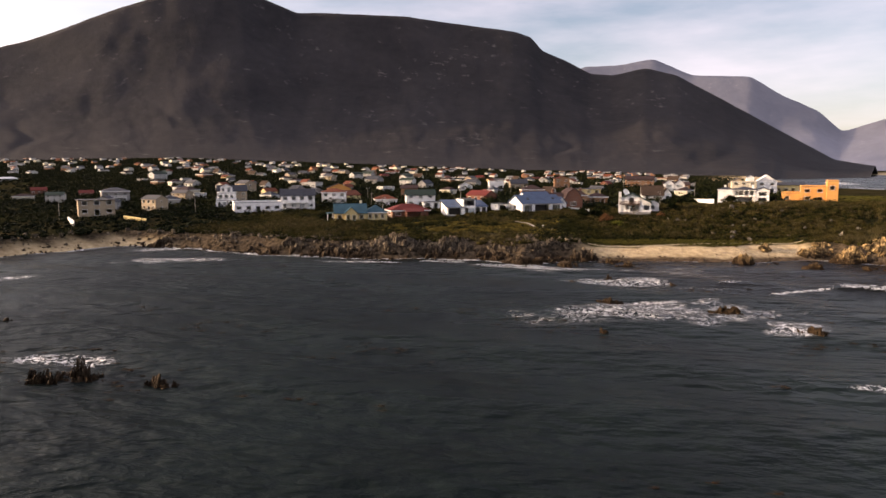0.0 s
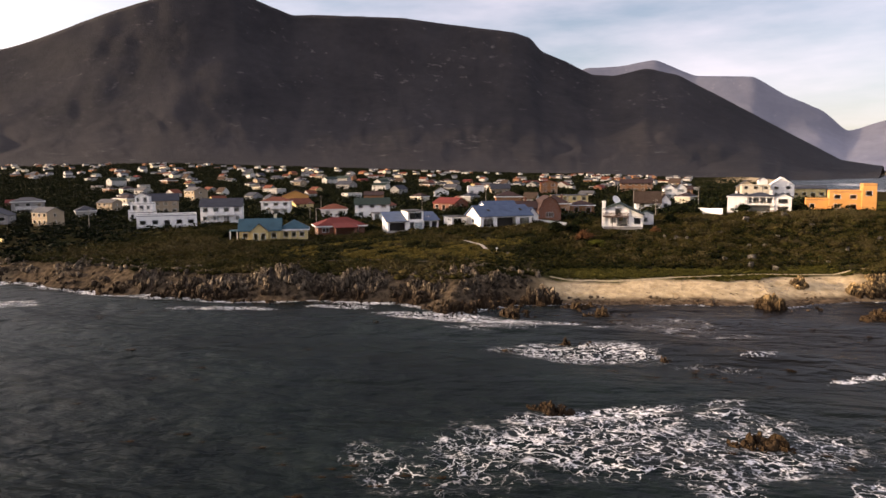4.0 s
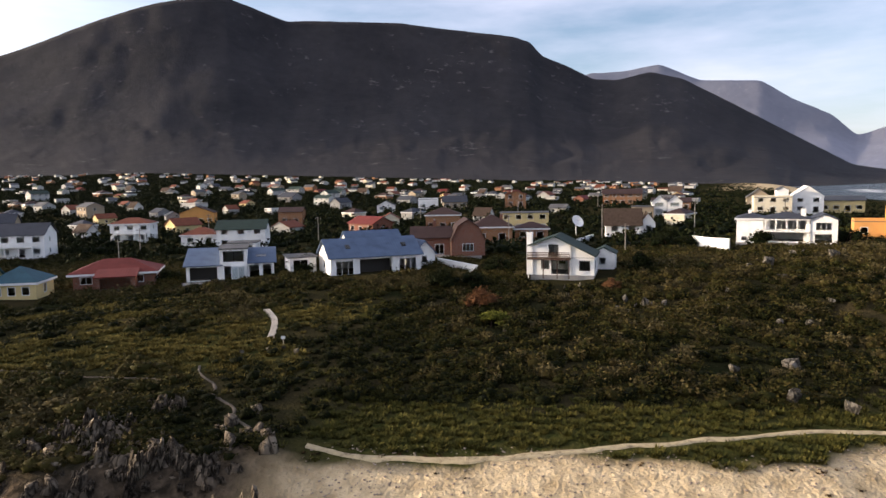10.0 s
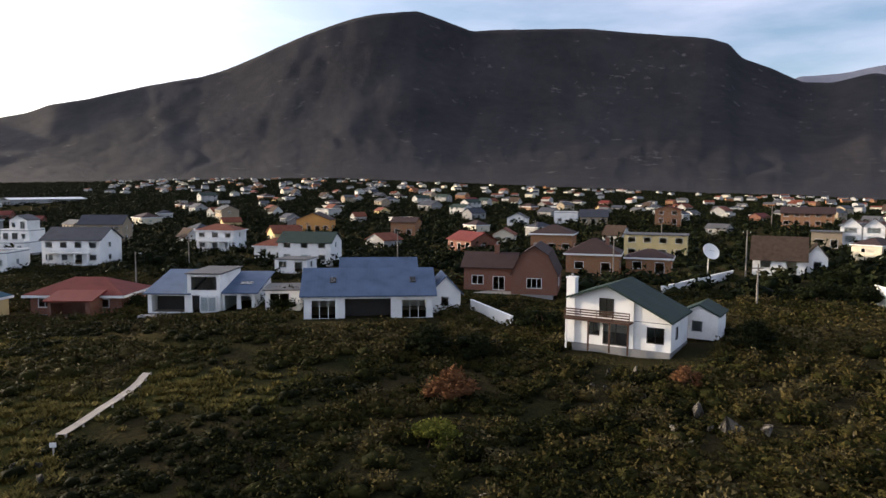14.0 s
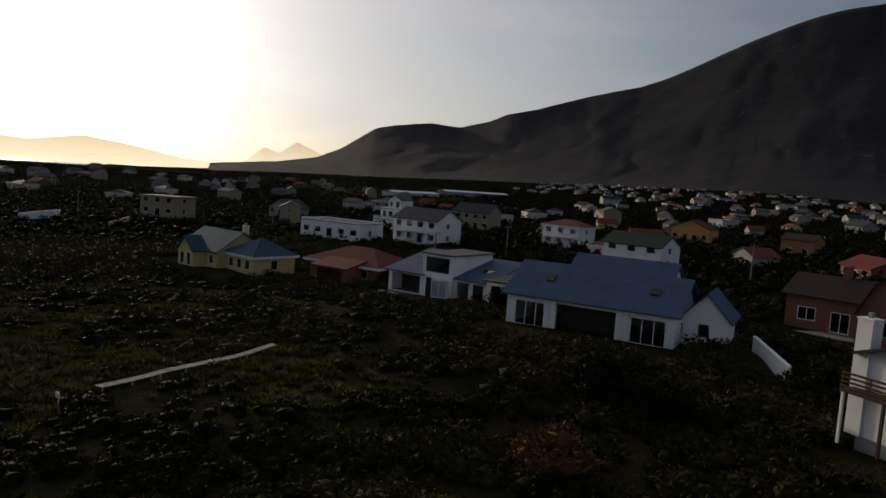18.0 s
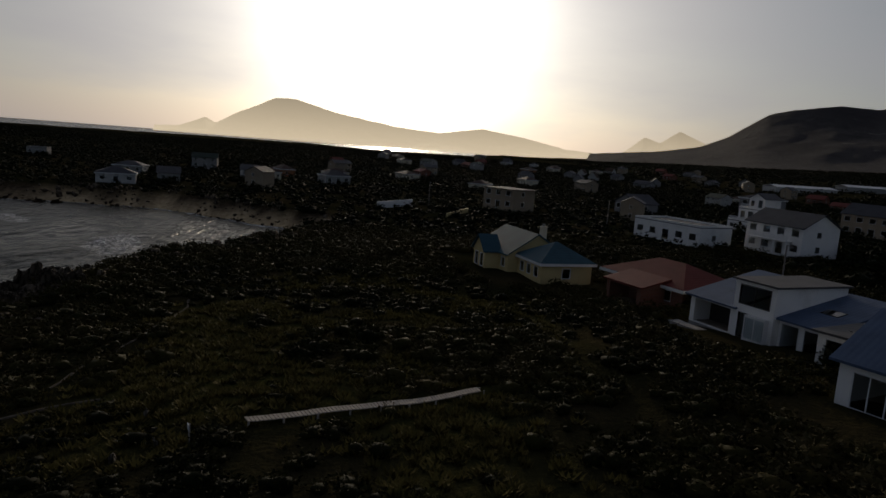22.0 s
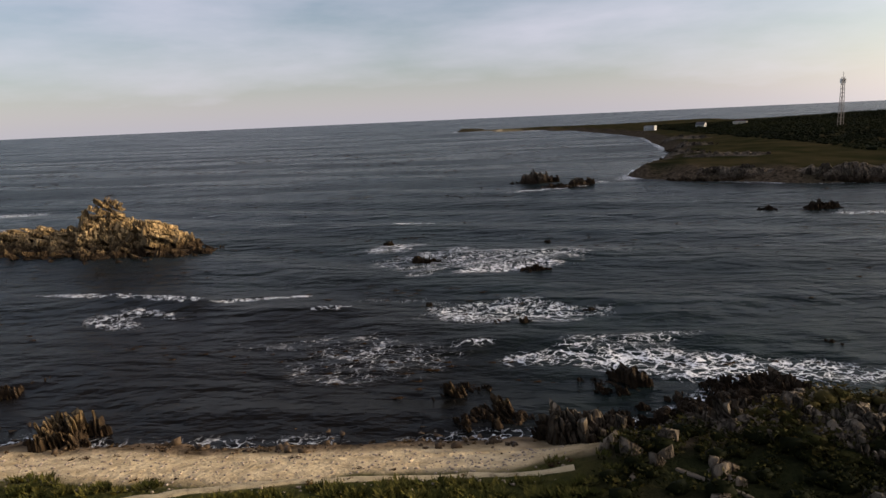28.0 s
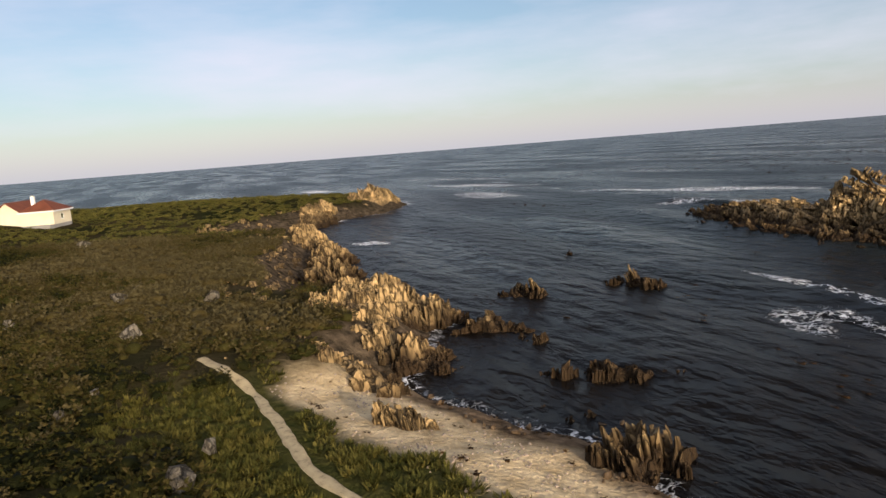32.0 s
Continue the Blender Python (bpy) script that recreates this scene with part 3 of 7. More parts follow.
def sea_parts(x, y):
    d = shore(x, y)
    f = smooth(4.5, -0.3, -d) * (0.3 + 0.6 * fbm(x / 7, y / 7, 2, 21)) * (1 - 0.3 * beach_part(x))
    for cx, cy, a, b, turn, s in FOAM:
        c, q = math.cos(radians(turn)), math.sin(radians(turn))
        u, v = ((x - cx) * c + (y - cy) * q) / a, (-(x - cx) * q + (y - cy) * c) / b
        r = np.hypot(u, v) + 0.9 * (fbm(x / 5, y / 5, 3, 23) - 0.5)
        f = np.maximum(f, s * smooth(1.15, 0.35, r))
    z = 0.22 * np.sin((y + 0.25 * x) / 3.1 + 4 * fbm(x / 25, y / 25, 2, 31)) * smooth(1, 12, -d) + 0.35 * (fbm(x / 6, y / 3, 3, 33) - 0.5)
    for ax, ay, bx, by, h in CRESTS:
        r = line_distance(x, y + 2.5 * (fbm(x / 12, y / 12, 2, 41) - 0.5), [(ax, ay), (bx, by)])
        z = z + h * np.exp(-(r / 1.5) ** 2)
        f = np.maximum(f, min(1.0, 0.42 + 0.4 * h) * smooth(1.7, 0.4, r) * smooth(0.3, 0.6, fbm(x / 6, y / 6, 2, 43)))
    z = z * smooth(330, 120, np.hypot(x - 20, y - 110))
    reef = smooth(-70, -12, d + 26 * (fbm(x / 24, y / 16, 3, 47) - 0.5)) * smooth(420, 300, np.hypot(x, y - 100)) * smooth(8, 30, x + 0.3 * (y - 120))
    return z, {"foam": f, "reef": reef}


def water_material():
    m = bpy.data.materials.new("sea_water")
    m.use_nodes = True
    n, l = m.node_tree.nodes, m.node_tree.links
    p = n["Principled BSDF"]
    t = n.new("ShaderNodeTexCoord")

    def noise_at(scale, detail=4, stretch=(1, 1, 1)):
        mp2 = n.new("ShaderNodeMapping")
        mp2.inputs["Scale"].default_value = stretch
        l.new(t.outputs["Object"], mp2.inputs["Vector"])
        q = n.new("ShaderNodeTexNoise")
        q.inputs["Scale"].default_value, q.inputs["Detail"].default_value = scale, detail
        l.new(mp2.outputs["Vector"], q.inputs["Vector"])
        return q

    # dark weed below the surface, green over sand
    r = n.new("ShaderNodeValToRGB")
    r.color_ramp.elements[0].position, r.color_ramp.elements[0].color = 0.38, (0.0052, 0.0088, 0.0088, 1)
    r.color_ramp.elements[1].position, r.color_ramp.elements[1].color = 0.62, (0.0088, 0.0148, 0.0142, 1)
    l.new(noise_at(0.05).outputs["Fac"], r.inputs["Fac"])
    # brown weed and reef in the shallows
    rf, weed = n.new("ShaderNodeAttribute"), n.new("ShaderNodeMix")
    rf.attribute_name = "reef"
    weed.data_type = "RGBA"
    l.new(rf.outputs["Fac"], weed.inputs["Factor"])
    l.new(r.outputs["Color"], weed.inputs["A"])
    weed.inputs["B"].default_value = (0.0065, 0.0055, 0.0045, 1)
    # lacy white water: the foam's amount against a fine net of noise
    def threads(scale, width):
        warp = n.new("ShaderNodeVectorMath")
        warp.operation = "MULTIPLY_ADD"
        l.new(noise_at(scale * 0.7).outputs["Color"], warp.inputs[0])
        warp.inputs[1].default_value = (1.2 / scale, 1.2 / scale, 0)
        l.new(t.outputs["Object"], warp.inputs[2])
        q = n.new("ShaderNodeTexNoise")
        q.inputs["Scale"].default_value, q.inputs["Detail"].default_value = scale, 3
        l.new(warp.outputs["Vector"], q.inputs["Vector"])
        a = n.new("ShaderNodeMath")
        a.operation = "SUBTRACT"
        l.new(q.outputs["Fac"], a.inputs[0])
        a.inputs[1].default_value = 0.5
        b = n.new("ShaderNodeMath")
        b.operation = "ABSOLUTE"
        l.new(a.outputs[0], b.inputs[0])
        r = n.new("ShaderNodeMapRange")
        r.inputs["From Min"].default_value, r.inputs["From Max"].default_value = 0.0, width
        r.inputs["To Min"].default_value, r.inputs["To Max"].default_value = 1.0, 0.0
        l.new(b.outputs[0], r.inputs["Value"])
        return r

    lace = n.new("ShaderNodeMath")
    lace.operation = "MAXIMUM"
    l.new(threads(0.4, 0.032).outputs["Result"], lace.inputs[0])
    l.new(threads(1.1, 0.042).outputs["Result"], lace.inputs[1])
    at = n.new("ShaderNodeAttribute")
    at.attribute_name = "foam"
    thin = n.new("ShaderNodeMapRange")
    thin.inputs["From Min"].default_value, thin.inputs["From Max"].default_value = 0.03, 0.4
    thin.inputs["To Min"].default_value, thin.inputs["To Max"].default_value = 0.0, 0.8
    l.new(at.outputs["Fac"], thin.inputs["Value"])
    net, grain, s = n.new("ShaderNodeMath"), n.new("ShaderNodeMath"), n.new("ShaderNodeMath")
    net.operation = "MULTIPLY_ADD"
    l.new(lace.outputs[0], net.inputs[0])
    l.new(thin.outputs["Result"], net.inputs[1])
    l.new(at.outputs["Fac"], net.inputs[2])
    grain.operation = "MULTIPLY_ADD"
    l.new(noise_at(2.2, 8).outputs["Fac"], grain.inputs[0])
    grain.inputs[1].default_value = 0.75
    l.new(net.outputs[0], grain.inputs[2])
    s.operation = "MULTIPLY_ADD"
    l.new(noise_at(0.35, 4).outputs["Fac"], s.inputs[0])
    s.inputs[1].default_value = 0.7
    l.new(grain.outputs[0], s.inputs[2])
    f = n.new("ShaderNodeMapRange")
    f.interpolation_type = "SMOOTHSTEP"
    f.inputs["From Min"].default_value, f.inputs["From Max"].default_value = 1.42, 2.05
    l.new(s.outputs[0], f.inputs["Value"])
    c = n.new("ShaderNodeMix")
    c.data_type = "RGBA"
    l.new(f.outputs["Result"], c.inputs["Factor"])
    l.new(weed.outputs["Result"], c.inputs["A"])
    c.inputs["B"].default_value = (0.78, 0.79, 0.80, 1)
    l.new(c.outputs["Result"], p.inputs["Base Color"])
    ro = n.new("ShaderNodeMapRange")
    ro.inputs["To Min"].default_value, ro.inputs["To Max"].default_value = 0.38, 0.9
    l.new(f.outputs["Result"], ro.inputs["Value"])
    # slicks and wind lanes
    sl = n.new("ShaderNodeMapRange")
    sl.inputs["From Min"].default_value, sl.inputs["From Max"].default_value = 0.38, 0.62
    sl.inputs["To Min"].default_value, sl.inputs["To Max"].default_value = 0.2, 0.36
    l.new(noise_at(0.022, 6, (0.35, 1.6, 1)).outputs["Fac"], sl.inputs["Value"])
    l.new(sl.outputs["Result"], ro.inputs["To Min"])
    l.new(ro.outputs["Result"], p.inputs["Roughness"])
    p.inputs["IOR"].default_value = 1.33
    p.inputs["Specular IOR Level"].default_value = 0.065
    w1, w2 = noise_at(0.42, 6, (0.6, 1.2, 1)), noise_at(0.06, 3, (0.5, 1.4, 1))
    h = n.new("ShaderNodeMath")
    h.operation = "MULTIPLY_ADD"
    l.new(w2.outputs["Fac"], h.inputs[0])
    h.inputs[1].default_value = 2.0
    l.new(w1.outputs["Fac"], h.inputs[2])
    b = n.new("ShaderNodeBump")
    b.inputs["Strength"].default_value, b.inputs["Distance"].default_value = 1.0, 1.1
    l.new(h.outputs[0], b.inputs["Height"])
    l.new(b.outputs["Normal"], p.inputs["Normal"])
    return m


sea = sheet("sea", spaced(-120, 130, 1.2, 4900), spaced(40, 165, 1.1, 4900), sea_parts, water_material())
tagged(sea, "dark green choppy sea with lacy white foam round rocks", "water", kind="structure")

# ---- mountains ----
def mountain(name, label, profile, near, far, material, seed, rows=60, step=0.18, rough=1.0, kind="structure"):
    """A range seen from the coast: ridge heights by the bearing (degrees to the left of north), a foot nearer than the ridge,
    gullies and crags down the face, a back slope behind."""
    az = np.arange(profile[-1][0], profile[0][0] + 0.01, step)
    pa = np.array(profile[::-1], float)
    el = np.interp(az, pa[:, 0], pa[:, 1])
    k = np.exp(-np.linspace(-2, 2, 7) ** 2)
    el = np.convolve(np.pad(el, 3, mode="edge"), k / k.sum(), "valid")
    s = np.concatenate([np.linspace(0, 1, rows), 1 + np.linspace(0.04, 0.5, 8)])
    A, S = np.meshgrid(np.radians(az), s)
    E = np.tile(el, (len(s), 1))
    D = near + (far - near) * S + 70 * rough * (fbm(A * 12, S * 3, 3, seed) - 0.5) * np.minimum(S * 3, 1)
    top = np.maximum(D * np.tan(np.radians(E)) + 20, 2)
    shape = np.where(S <= 1, 0.25 * S + 0.75 * S ** 1.7, 1 - (S - 1) * 1.4)
    foot = ground_z(20 - near * np.sin(A), 150 + near * np.cos(A)) - 6
    Z = foot + (top - foot) * shape
    low = np.clip(S * 2.2, 0.1, 1)
    gul = 0.2 + 0.6 * np.abs(fbm(A * 13 + 0.9 * fbm(A * 9, S * 5, 2, seed + 9), S * 2.6 + 2.5 * A, 3, seed + 3) - 0.5) * 2
    crag = fbm(A * 80, S * 30, 3, seed + 5) - 0.5
    face = np.clip(S * (1.02 - S) * 4, 0, 1)
    rel = (far * 0.008) * rough
    Z = Z + rel * (gul - 0.45) * face * low + rel * 0.17 * crag * np.clip(S * 2.5, 0, 1) * np.clip((1.12 - S) * 5, 0.12, 1)
    X, Y = 20 - D * np.sin(A), 150 + D * np.cos(A)
    nx, ny = len(az), len(s)
    i = (np.arange(ny - 1)[:, None] * nx + np.arange(nx - 1)[None]).ravel()
    ob = mesh_from(name, np.stack([X, Y, Z], -1).reshape(-1, 3), np.stack([i, i + nx, i + nx + 1, i + 1], 1), material)
    return tagged(ob, label, "mountain", kind=kind)


def mountain_material(name, low, high, rock, haze_glow=None):
    m = mat(name, low, 0.95, 0.35, 0.004, 0.0, second=high, fine=7)
    n, l = m.node_tree.nodes, m.node_tree.links
    p = n["Principled BSDF"]
    q = n.new("ShaderNodeTexNoise")
    q.inputs["Scale"].default_value, q.inputs["Detail"].default_value, q.inputs["Roughness"].default_value = 0.03, 9, 0.7
    l.new(n["Texture Coordinate"].outputs["Object"], q.inputs["Vector"])
    r = n.new("ShaderNodeMapRange")
    r.inputs["From Min"].default_value, r.inputs["From Max"].default_value = 0.785, 0.85
    big = n.new("ShaderNodeTexNoise")
    big.inputs["Scale"].default_value, big.inputs["Detail"].default_value = 0.0035, 3
    l.new(n["Texture Coordinate"].outputs["Object"], big.inputs["Vector"])
    ma = n.new("ShaderNodeMath")
    ma.operation = "MULTIPLY_ADD"
    l.new(big.outputs["Fac"], ma.inputs[0])
    ma.inputs[1].default_value = 0.32
    l.new(q.outputs["Fac"], ma.inputs[2])
    l.new(ma.outputs[0], r.inputs["Value"])
    x = n.new("ShaderNodeMix")
    x.data_type = "RGBA"
    l.new(r.outputs["Result"], x.inputs["Factor"])
    l.new(p.inputs["Base Color"].links[0].from_socket, x.inputs["A"])
    x.inputs["B"].default_value = (*rock, 1)
    l.new(x.outputs["Result"], p.inputs["Base Color"])
    b = n.new("ShaderNodeBump")
    b.inputs["Strength"].default_value, b.inputs["Distance"].default_value = 0.6, 6
    l.new(q.outputs["Fac"], b.inputs["Height"])
    l.new(b.outputs["Normal"], p.inputs["Normal"])
    # painted haze: the face emits a colour of its own, most at the foot
    if haze_glow:
        p.inputs["Emission Color"].default_value = (*haze_glow[:3], 1)
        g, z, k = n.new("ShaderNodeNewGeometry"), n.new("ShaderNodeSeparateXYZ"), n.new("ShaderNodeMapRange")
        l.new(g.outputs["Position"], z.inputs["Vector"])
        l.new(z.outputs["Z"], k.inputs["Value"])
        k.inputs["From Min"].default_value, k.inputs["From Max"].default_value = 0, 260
        k.inputs["To Min"].default_value, k.inputs["To Max"].default_value = haze_glow[3] * 1.5, haze_glow[3] * 0.8
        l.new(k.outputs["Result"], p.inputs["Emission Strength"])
    return m


MOUNT = mountain_material("mountain_scrub_and_rock", (0.027, 0.0255, 0.0275), (0.017, 0.017, 0.0195), (0.088, 0.08, 0.078))
# the far ranges emit painted haze: blue in the east, sunlit warm in the west
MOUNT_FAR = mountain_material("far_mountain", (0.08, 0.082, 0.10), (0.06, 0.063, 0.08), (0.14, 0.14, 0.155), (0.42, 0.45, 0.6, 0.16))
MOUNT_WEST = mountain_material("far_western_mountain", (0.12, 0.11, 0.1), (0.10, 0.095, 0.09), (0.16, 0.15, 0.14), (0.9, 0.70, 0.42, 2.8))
mountain("mountain", "long dark mountain of scrub and grey crags above the village",
         [(78, 0.4), (73, 0.9), (69.6, 1.5), (67.6, 2.4), (65, 4.2), (63.4, 4.6), (60.4, 5.0), (58, 4.8), (55.5, 5.5), (54.2, 6.1), (52, 6.6), (48, 7.8), (46, 8.3), (44, 8.7), (42, 9.4), (40, 10.3), (38, 11.3), (36, 12.2), (34, 13.0), (32, 13.7), (30.2, 14.1), (28.2, 14.3), (26.8, 14.4), (25.4, 14.0), (24, 13.5), (22.3, 12.9),
          (19.4, 13.0), (13.1, 12.9), (8.6, 12.3), (4, 11.7), (2.4, 11.2), (1.5, 10.1), (-0.6, 9.2), (-2.6, 8.1), (-4.5, 7.9), (-7.1, 8.4), (-9.6, 7.7), (-13.3, 5.6), (-17.3, 3.2), (-21.3, 0.8), (-24, 0.3)],
         1350, 2550, MOUNT, 3, rows=70)
mountain("backdrop_mountain_east", "distant mountain range across the bay, pale blue haze painted as glow",
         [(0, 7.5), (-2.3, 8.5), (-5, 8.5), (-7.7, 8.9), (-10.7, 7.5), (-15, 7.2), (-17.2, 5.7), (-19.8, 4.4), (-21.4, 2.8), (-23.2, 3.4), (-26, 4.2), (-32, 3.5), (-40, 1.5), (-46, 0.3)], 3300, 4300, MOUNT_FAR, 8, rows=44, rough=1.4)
mountain("backdrop_twin_peaks", "pair of distant pointed peaks, haze painted as glow",
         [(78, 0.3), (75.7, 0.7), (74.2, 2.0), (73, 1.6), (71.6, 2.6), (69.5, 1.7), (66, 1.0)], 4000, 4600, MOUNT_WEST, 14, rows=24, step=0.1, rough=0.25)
mountain("backdrop_mountain_west", "mountain beyond the western bay, sunlit haze painted as glow",
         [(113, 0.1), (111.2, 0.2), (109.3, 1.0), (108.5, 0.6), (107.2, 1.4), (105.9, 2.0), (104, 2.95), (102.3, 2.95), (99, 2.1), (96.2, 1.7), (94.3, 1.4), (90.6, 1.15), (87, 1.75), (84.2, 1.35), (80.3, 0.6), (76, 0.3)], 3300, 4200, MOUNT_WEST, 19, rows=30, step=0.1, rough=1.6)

# ---- building blocks ----
def link(bm, name, material, parent=None, label="", smooth_faces=False):
    me = bpy.data.meshes.new(name)
    bm.to_mesh(me)
    bm.free()
    me.materials.append(material)
    if smooth_faces:
        for f in me.polygons:
            f.use_smooth = True
    ob = new(name, me)
    ob.parent = parent
    if label:
        ob["label"] = label
    return ob


def part(name, bm, material, parent, label=""):
    if name == "wall":
        bmesh.ops.remove_doubles(bm, verts=bm.verts[:], dist=0.0002)
    return link(bm, name, material, parent, label)


def thing(name, x, y, z, turn, label, category, group="", kind=""):
    ob = new(name)
    ob.matrix_world = pose(x, y, z, 0, 0, turn)
    return tagged(ob, label, category, group, kind)


def box(bm, x0, x1, y0, y1, z0, z1):
    v = [bm.verts.new(p) for p in ((x0, y0, z0), (x1, y0, z0), (x1, y1, z0), (x0, y1, z0), (x0, y0, z1), (x1, y0, z1), (x1, y1, z1), (x0, y1, z1))]
    for f in ((3, 2, 1, 0), (4, 5, 6, 7), (0, 1, 5, 4), (1, 2, 6, 5), (2, 3, 7, 6), (3, 0, 4, 7)):
        bm.faces.new([v[i] for i in f])
    return bm


def boxes(*list_):
    bm = bmesh.new()
    for b in list_:
        box(bm, *b)
    return bm


def prism(bm, outline, axis, a0, a1):
    """A closed outline of (u, z) drawn out along x ("x": u is y) or along y ("y": u is x)."""
    def at(u, z, a):
        return (a, u, z) if axis == "x" else (u, a, z)
    lo = [bm.verts.new(at(u, z, a0)) for u, z in outline]
    hi = [bm.verts.new(at(u, z, a1)) for u, z in outline]
    k = len(outline)
    for i in range(k):
        bm.faces.new((lo[i], lo[(i + 1) % k], hi[(i + 1) % k], hi[i]))
    bm.faces.new(lo[::-1])
    bm.faces.new(hi)
    bmesh.ops.recalc_face_normals(bm, faces=bm.faces)
    return bm


def slab_roof(line, axis, a0, a1, thick=0.16):
    """A roof of even thickness over a bent line of (u, z)."""
    return prism(bmesh.new(), list(line) + [(u, z - thick) for u, z in reversed(line)], axis, a0, a1)


def hip_roof(x0, x1, y0, y1, z, rise, over=0.45, thick=0.14):
    bm = bmesh.new()
    x0, x1, y0, y1 = x0 - over, x1 + over, y0 - over, y1 + over
    w, d = x1 - x0, y1 - y0
    h = min(w, d) / 2
    if w >= d:
        ridge = [(x0 + h, (y0 + y1) / 2), (x1 - h, (y0 + y1) / 2)]
    else:
        ridge = [((x0 + x1) / 2, y0 + h), ((x0 + x1) / 2, y1 - h)]
    lo = [bm.verts.new(p) for p in ((x0, y0, z - thick), (x1, y0, z - thick), (x1, y1, z - thick), (x0, y1, z - thick))]
    up = [bm.verts.new(p) for p in ((x0, y0, z), (x1, y0, z), (x1, y1, z), (x0, y1, z))]
    r = [bm.verts.new((*p, z + rise)) for p in ridge]
    for i in range(4):
        bm.faces.new((lo[i], lo[(i + 1) % 4], up[(i + 1) % 4], up[i]))
    bm.faces.new(lo[::-1])
    if w >= d:
        for f in ((up[0], up[1], r[1], r[0]), (up[1], up[2], r[1]), (up[2], up[3], r[0], r[1]), (up[3], up[0], r[0])):
            bm.faces.new(f)
    else:
        for f in ((up[0], up[1], r[0]), (up[1], up[2], r[1], r[0]), (up[2], up[3], r[1]), (up[3], up[0], r[0], r[1])):
            bm.faces.new(f)
    bmesh.ops.recalc_face_normals(bm, faces=bm.faces)
    return bm


WALL_T = 0.24


def wall_face(bm, face, x0, x1, y0, y1, z0, z1, holes):
    """One wall of a box of rooms, built of pieces round its openings. Holes: (along, up, width, height) from the left end seen from outside."""
    length = (x1 - x0) if face in "fb" else (y1 - y0) - 2 * WALL_T
    us = sorted({0.0, length, *[min(max(h[0], 0), length) for h in holes], *[min(h[0] + h[2], length) for h in holes]})
    zs = sorted({0.0, z1 - z0, *[h[1] for h in holes], *[min(h[1] + h[3], z1 - z0) for h in holes]})
    for a, b in zip(us[:-1], us[1:]):
        for c, d in zip(zs[:-1], zs[1:]):
            if b - a < 1e-4 or d - c < 1e-4 or any(h[0] - 1e-4 <= a and b <= h[0] + h[2] + 1e-4 and h[1] - 1e-4 <= c and d <= h[1] + h[3] + 1e-4 for h in holes):
                continue
            place_on(bm, face, x0, x1, y0, y1, z0, a, b, c, d, 0.0, WALL_T)


def place_on(bm, face, x0, x1, y0, y1, z0, a, b, c, d, out, deep):
    """A box on a wall: a..b along, c..d up, from out metres proud of it to deep metres behind its face."""
    if face == "f":
        box(bm, x0 + a, x0 + b, y0 - out, y0 + deep, z0 + c, z0 + d)
    elif face == "b":
        box(bm, x1 - b, x1 - a, y1 - deep, y1 + out, z0 + c, z0 + d)
    elif face == "l":
        box(bm, x0 - out, x0 + deep, y1 - WALL_T - b, y1 - WALL_T - a, z0 + c, z0 + d)
    else:
        box(bm, x1 - deep, x1 + out, y0 + WALL_T + a, y0 + WALL_T + b, z0 + c, z0 + d)


def on_face(face, dims, u, up, out):
    x0, x1, y0, y1, z0 = dims
    if face == "f":
        return (x0 + u, y0 - out, z0 + up)
    if face == "b":
        return (x1 - u, y1 + out, z0 + up)
    if face == "l":
        return (x0 - out, y1 - WALL_T - u, z0 + up)
    return (x1 + out, y0 + WALL_T + u, z0 + up)


def window_in(parent, face, dims, hole, frame_mat, bars=1, door=False):
    """A framed window or glazed door in an opening: one ring of frame, its mullions, a pane."""
    a, c, w, h = hole[:4]
    t = 0.08
    bm = bmesh.new()
    ring = []
    for inset, out in ((0, 0.025), (t, 0.025), (t, -0.12), (0, -0.12)):
        ring.append([bm.verts.new(on_face(face, dims, u, v, out)) for u, v in ((a + inset, c + inset), (a + w - inset, c + inset), (a + w - inset, c + h - inset), (a + inset, c + h - inset))])
    for i in range(4):
        for j in range(4):
            p, q = ring[i], ring[(i + 1) % 4]
            bm.faces.new((p[j], p[(j + 1) % 4], q[(j + 1) % 4], q[j]))
    bmesh.ops.recalc_face_normals(bm, faces=bm.faces)
    ob = part("glazed_door" if door else "window", bm, frame_mat, parent)
    for i in range(bars):
        u = a + w * (i + 1) / (bars + 1)
        bm = bmesh.new()
        place_on(bm, face, *dims, u - 0.035, u + 0.035, c + t, c + h - t, 0.0, 0.1)
        part("mullion", bm, frame_mat, ob)
    bm = bmesh.new()
    place_on(bm, face, *dims, a + t, a + w - t, c + t, c + h - t, -0.05, 0.065)
    pane = part("pane", bm, GLASS, ob)
    pane.visible_shadow = False
    return ob


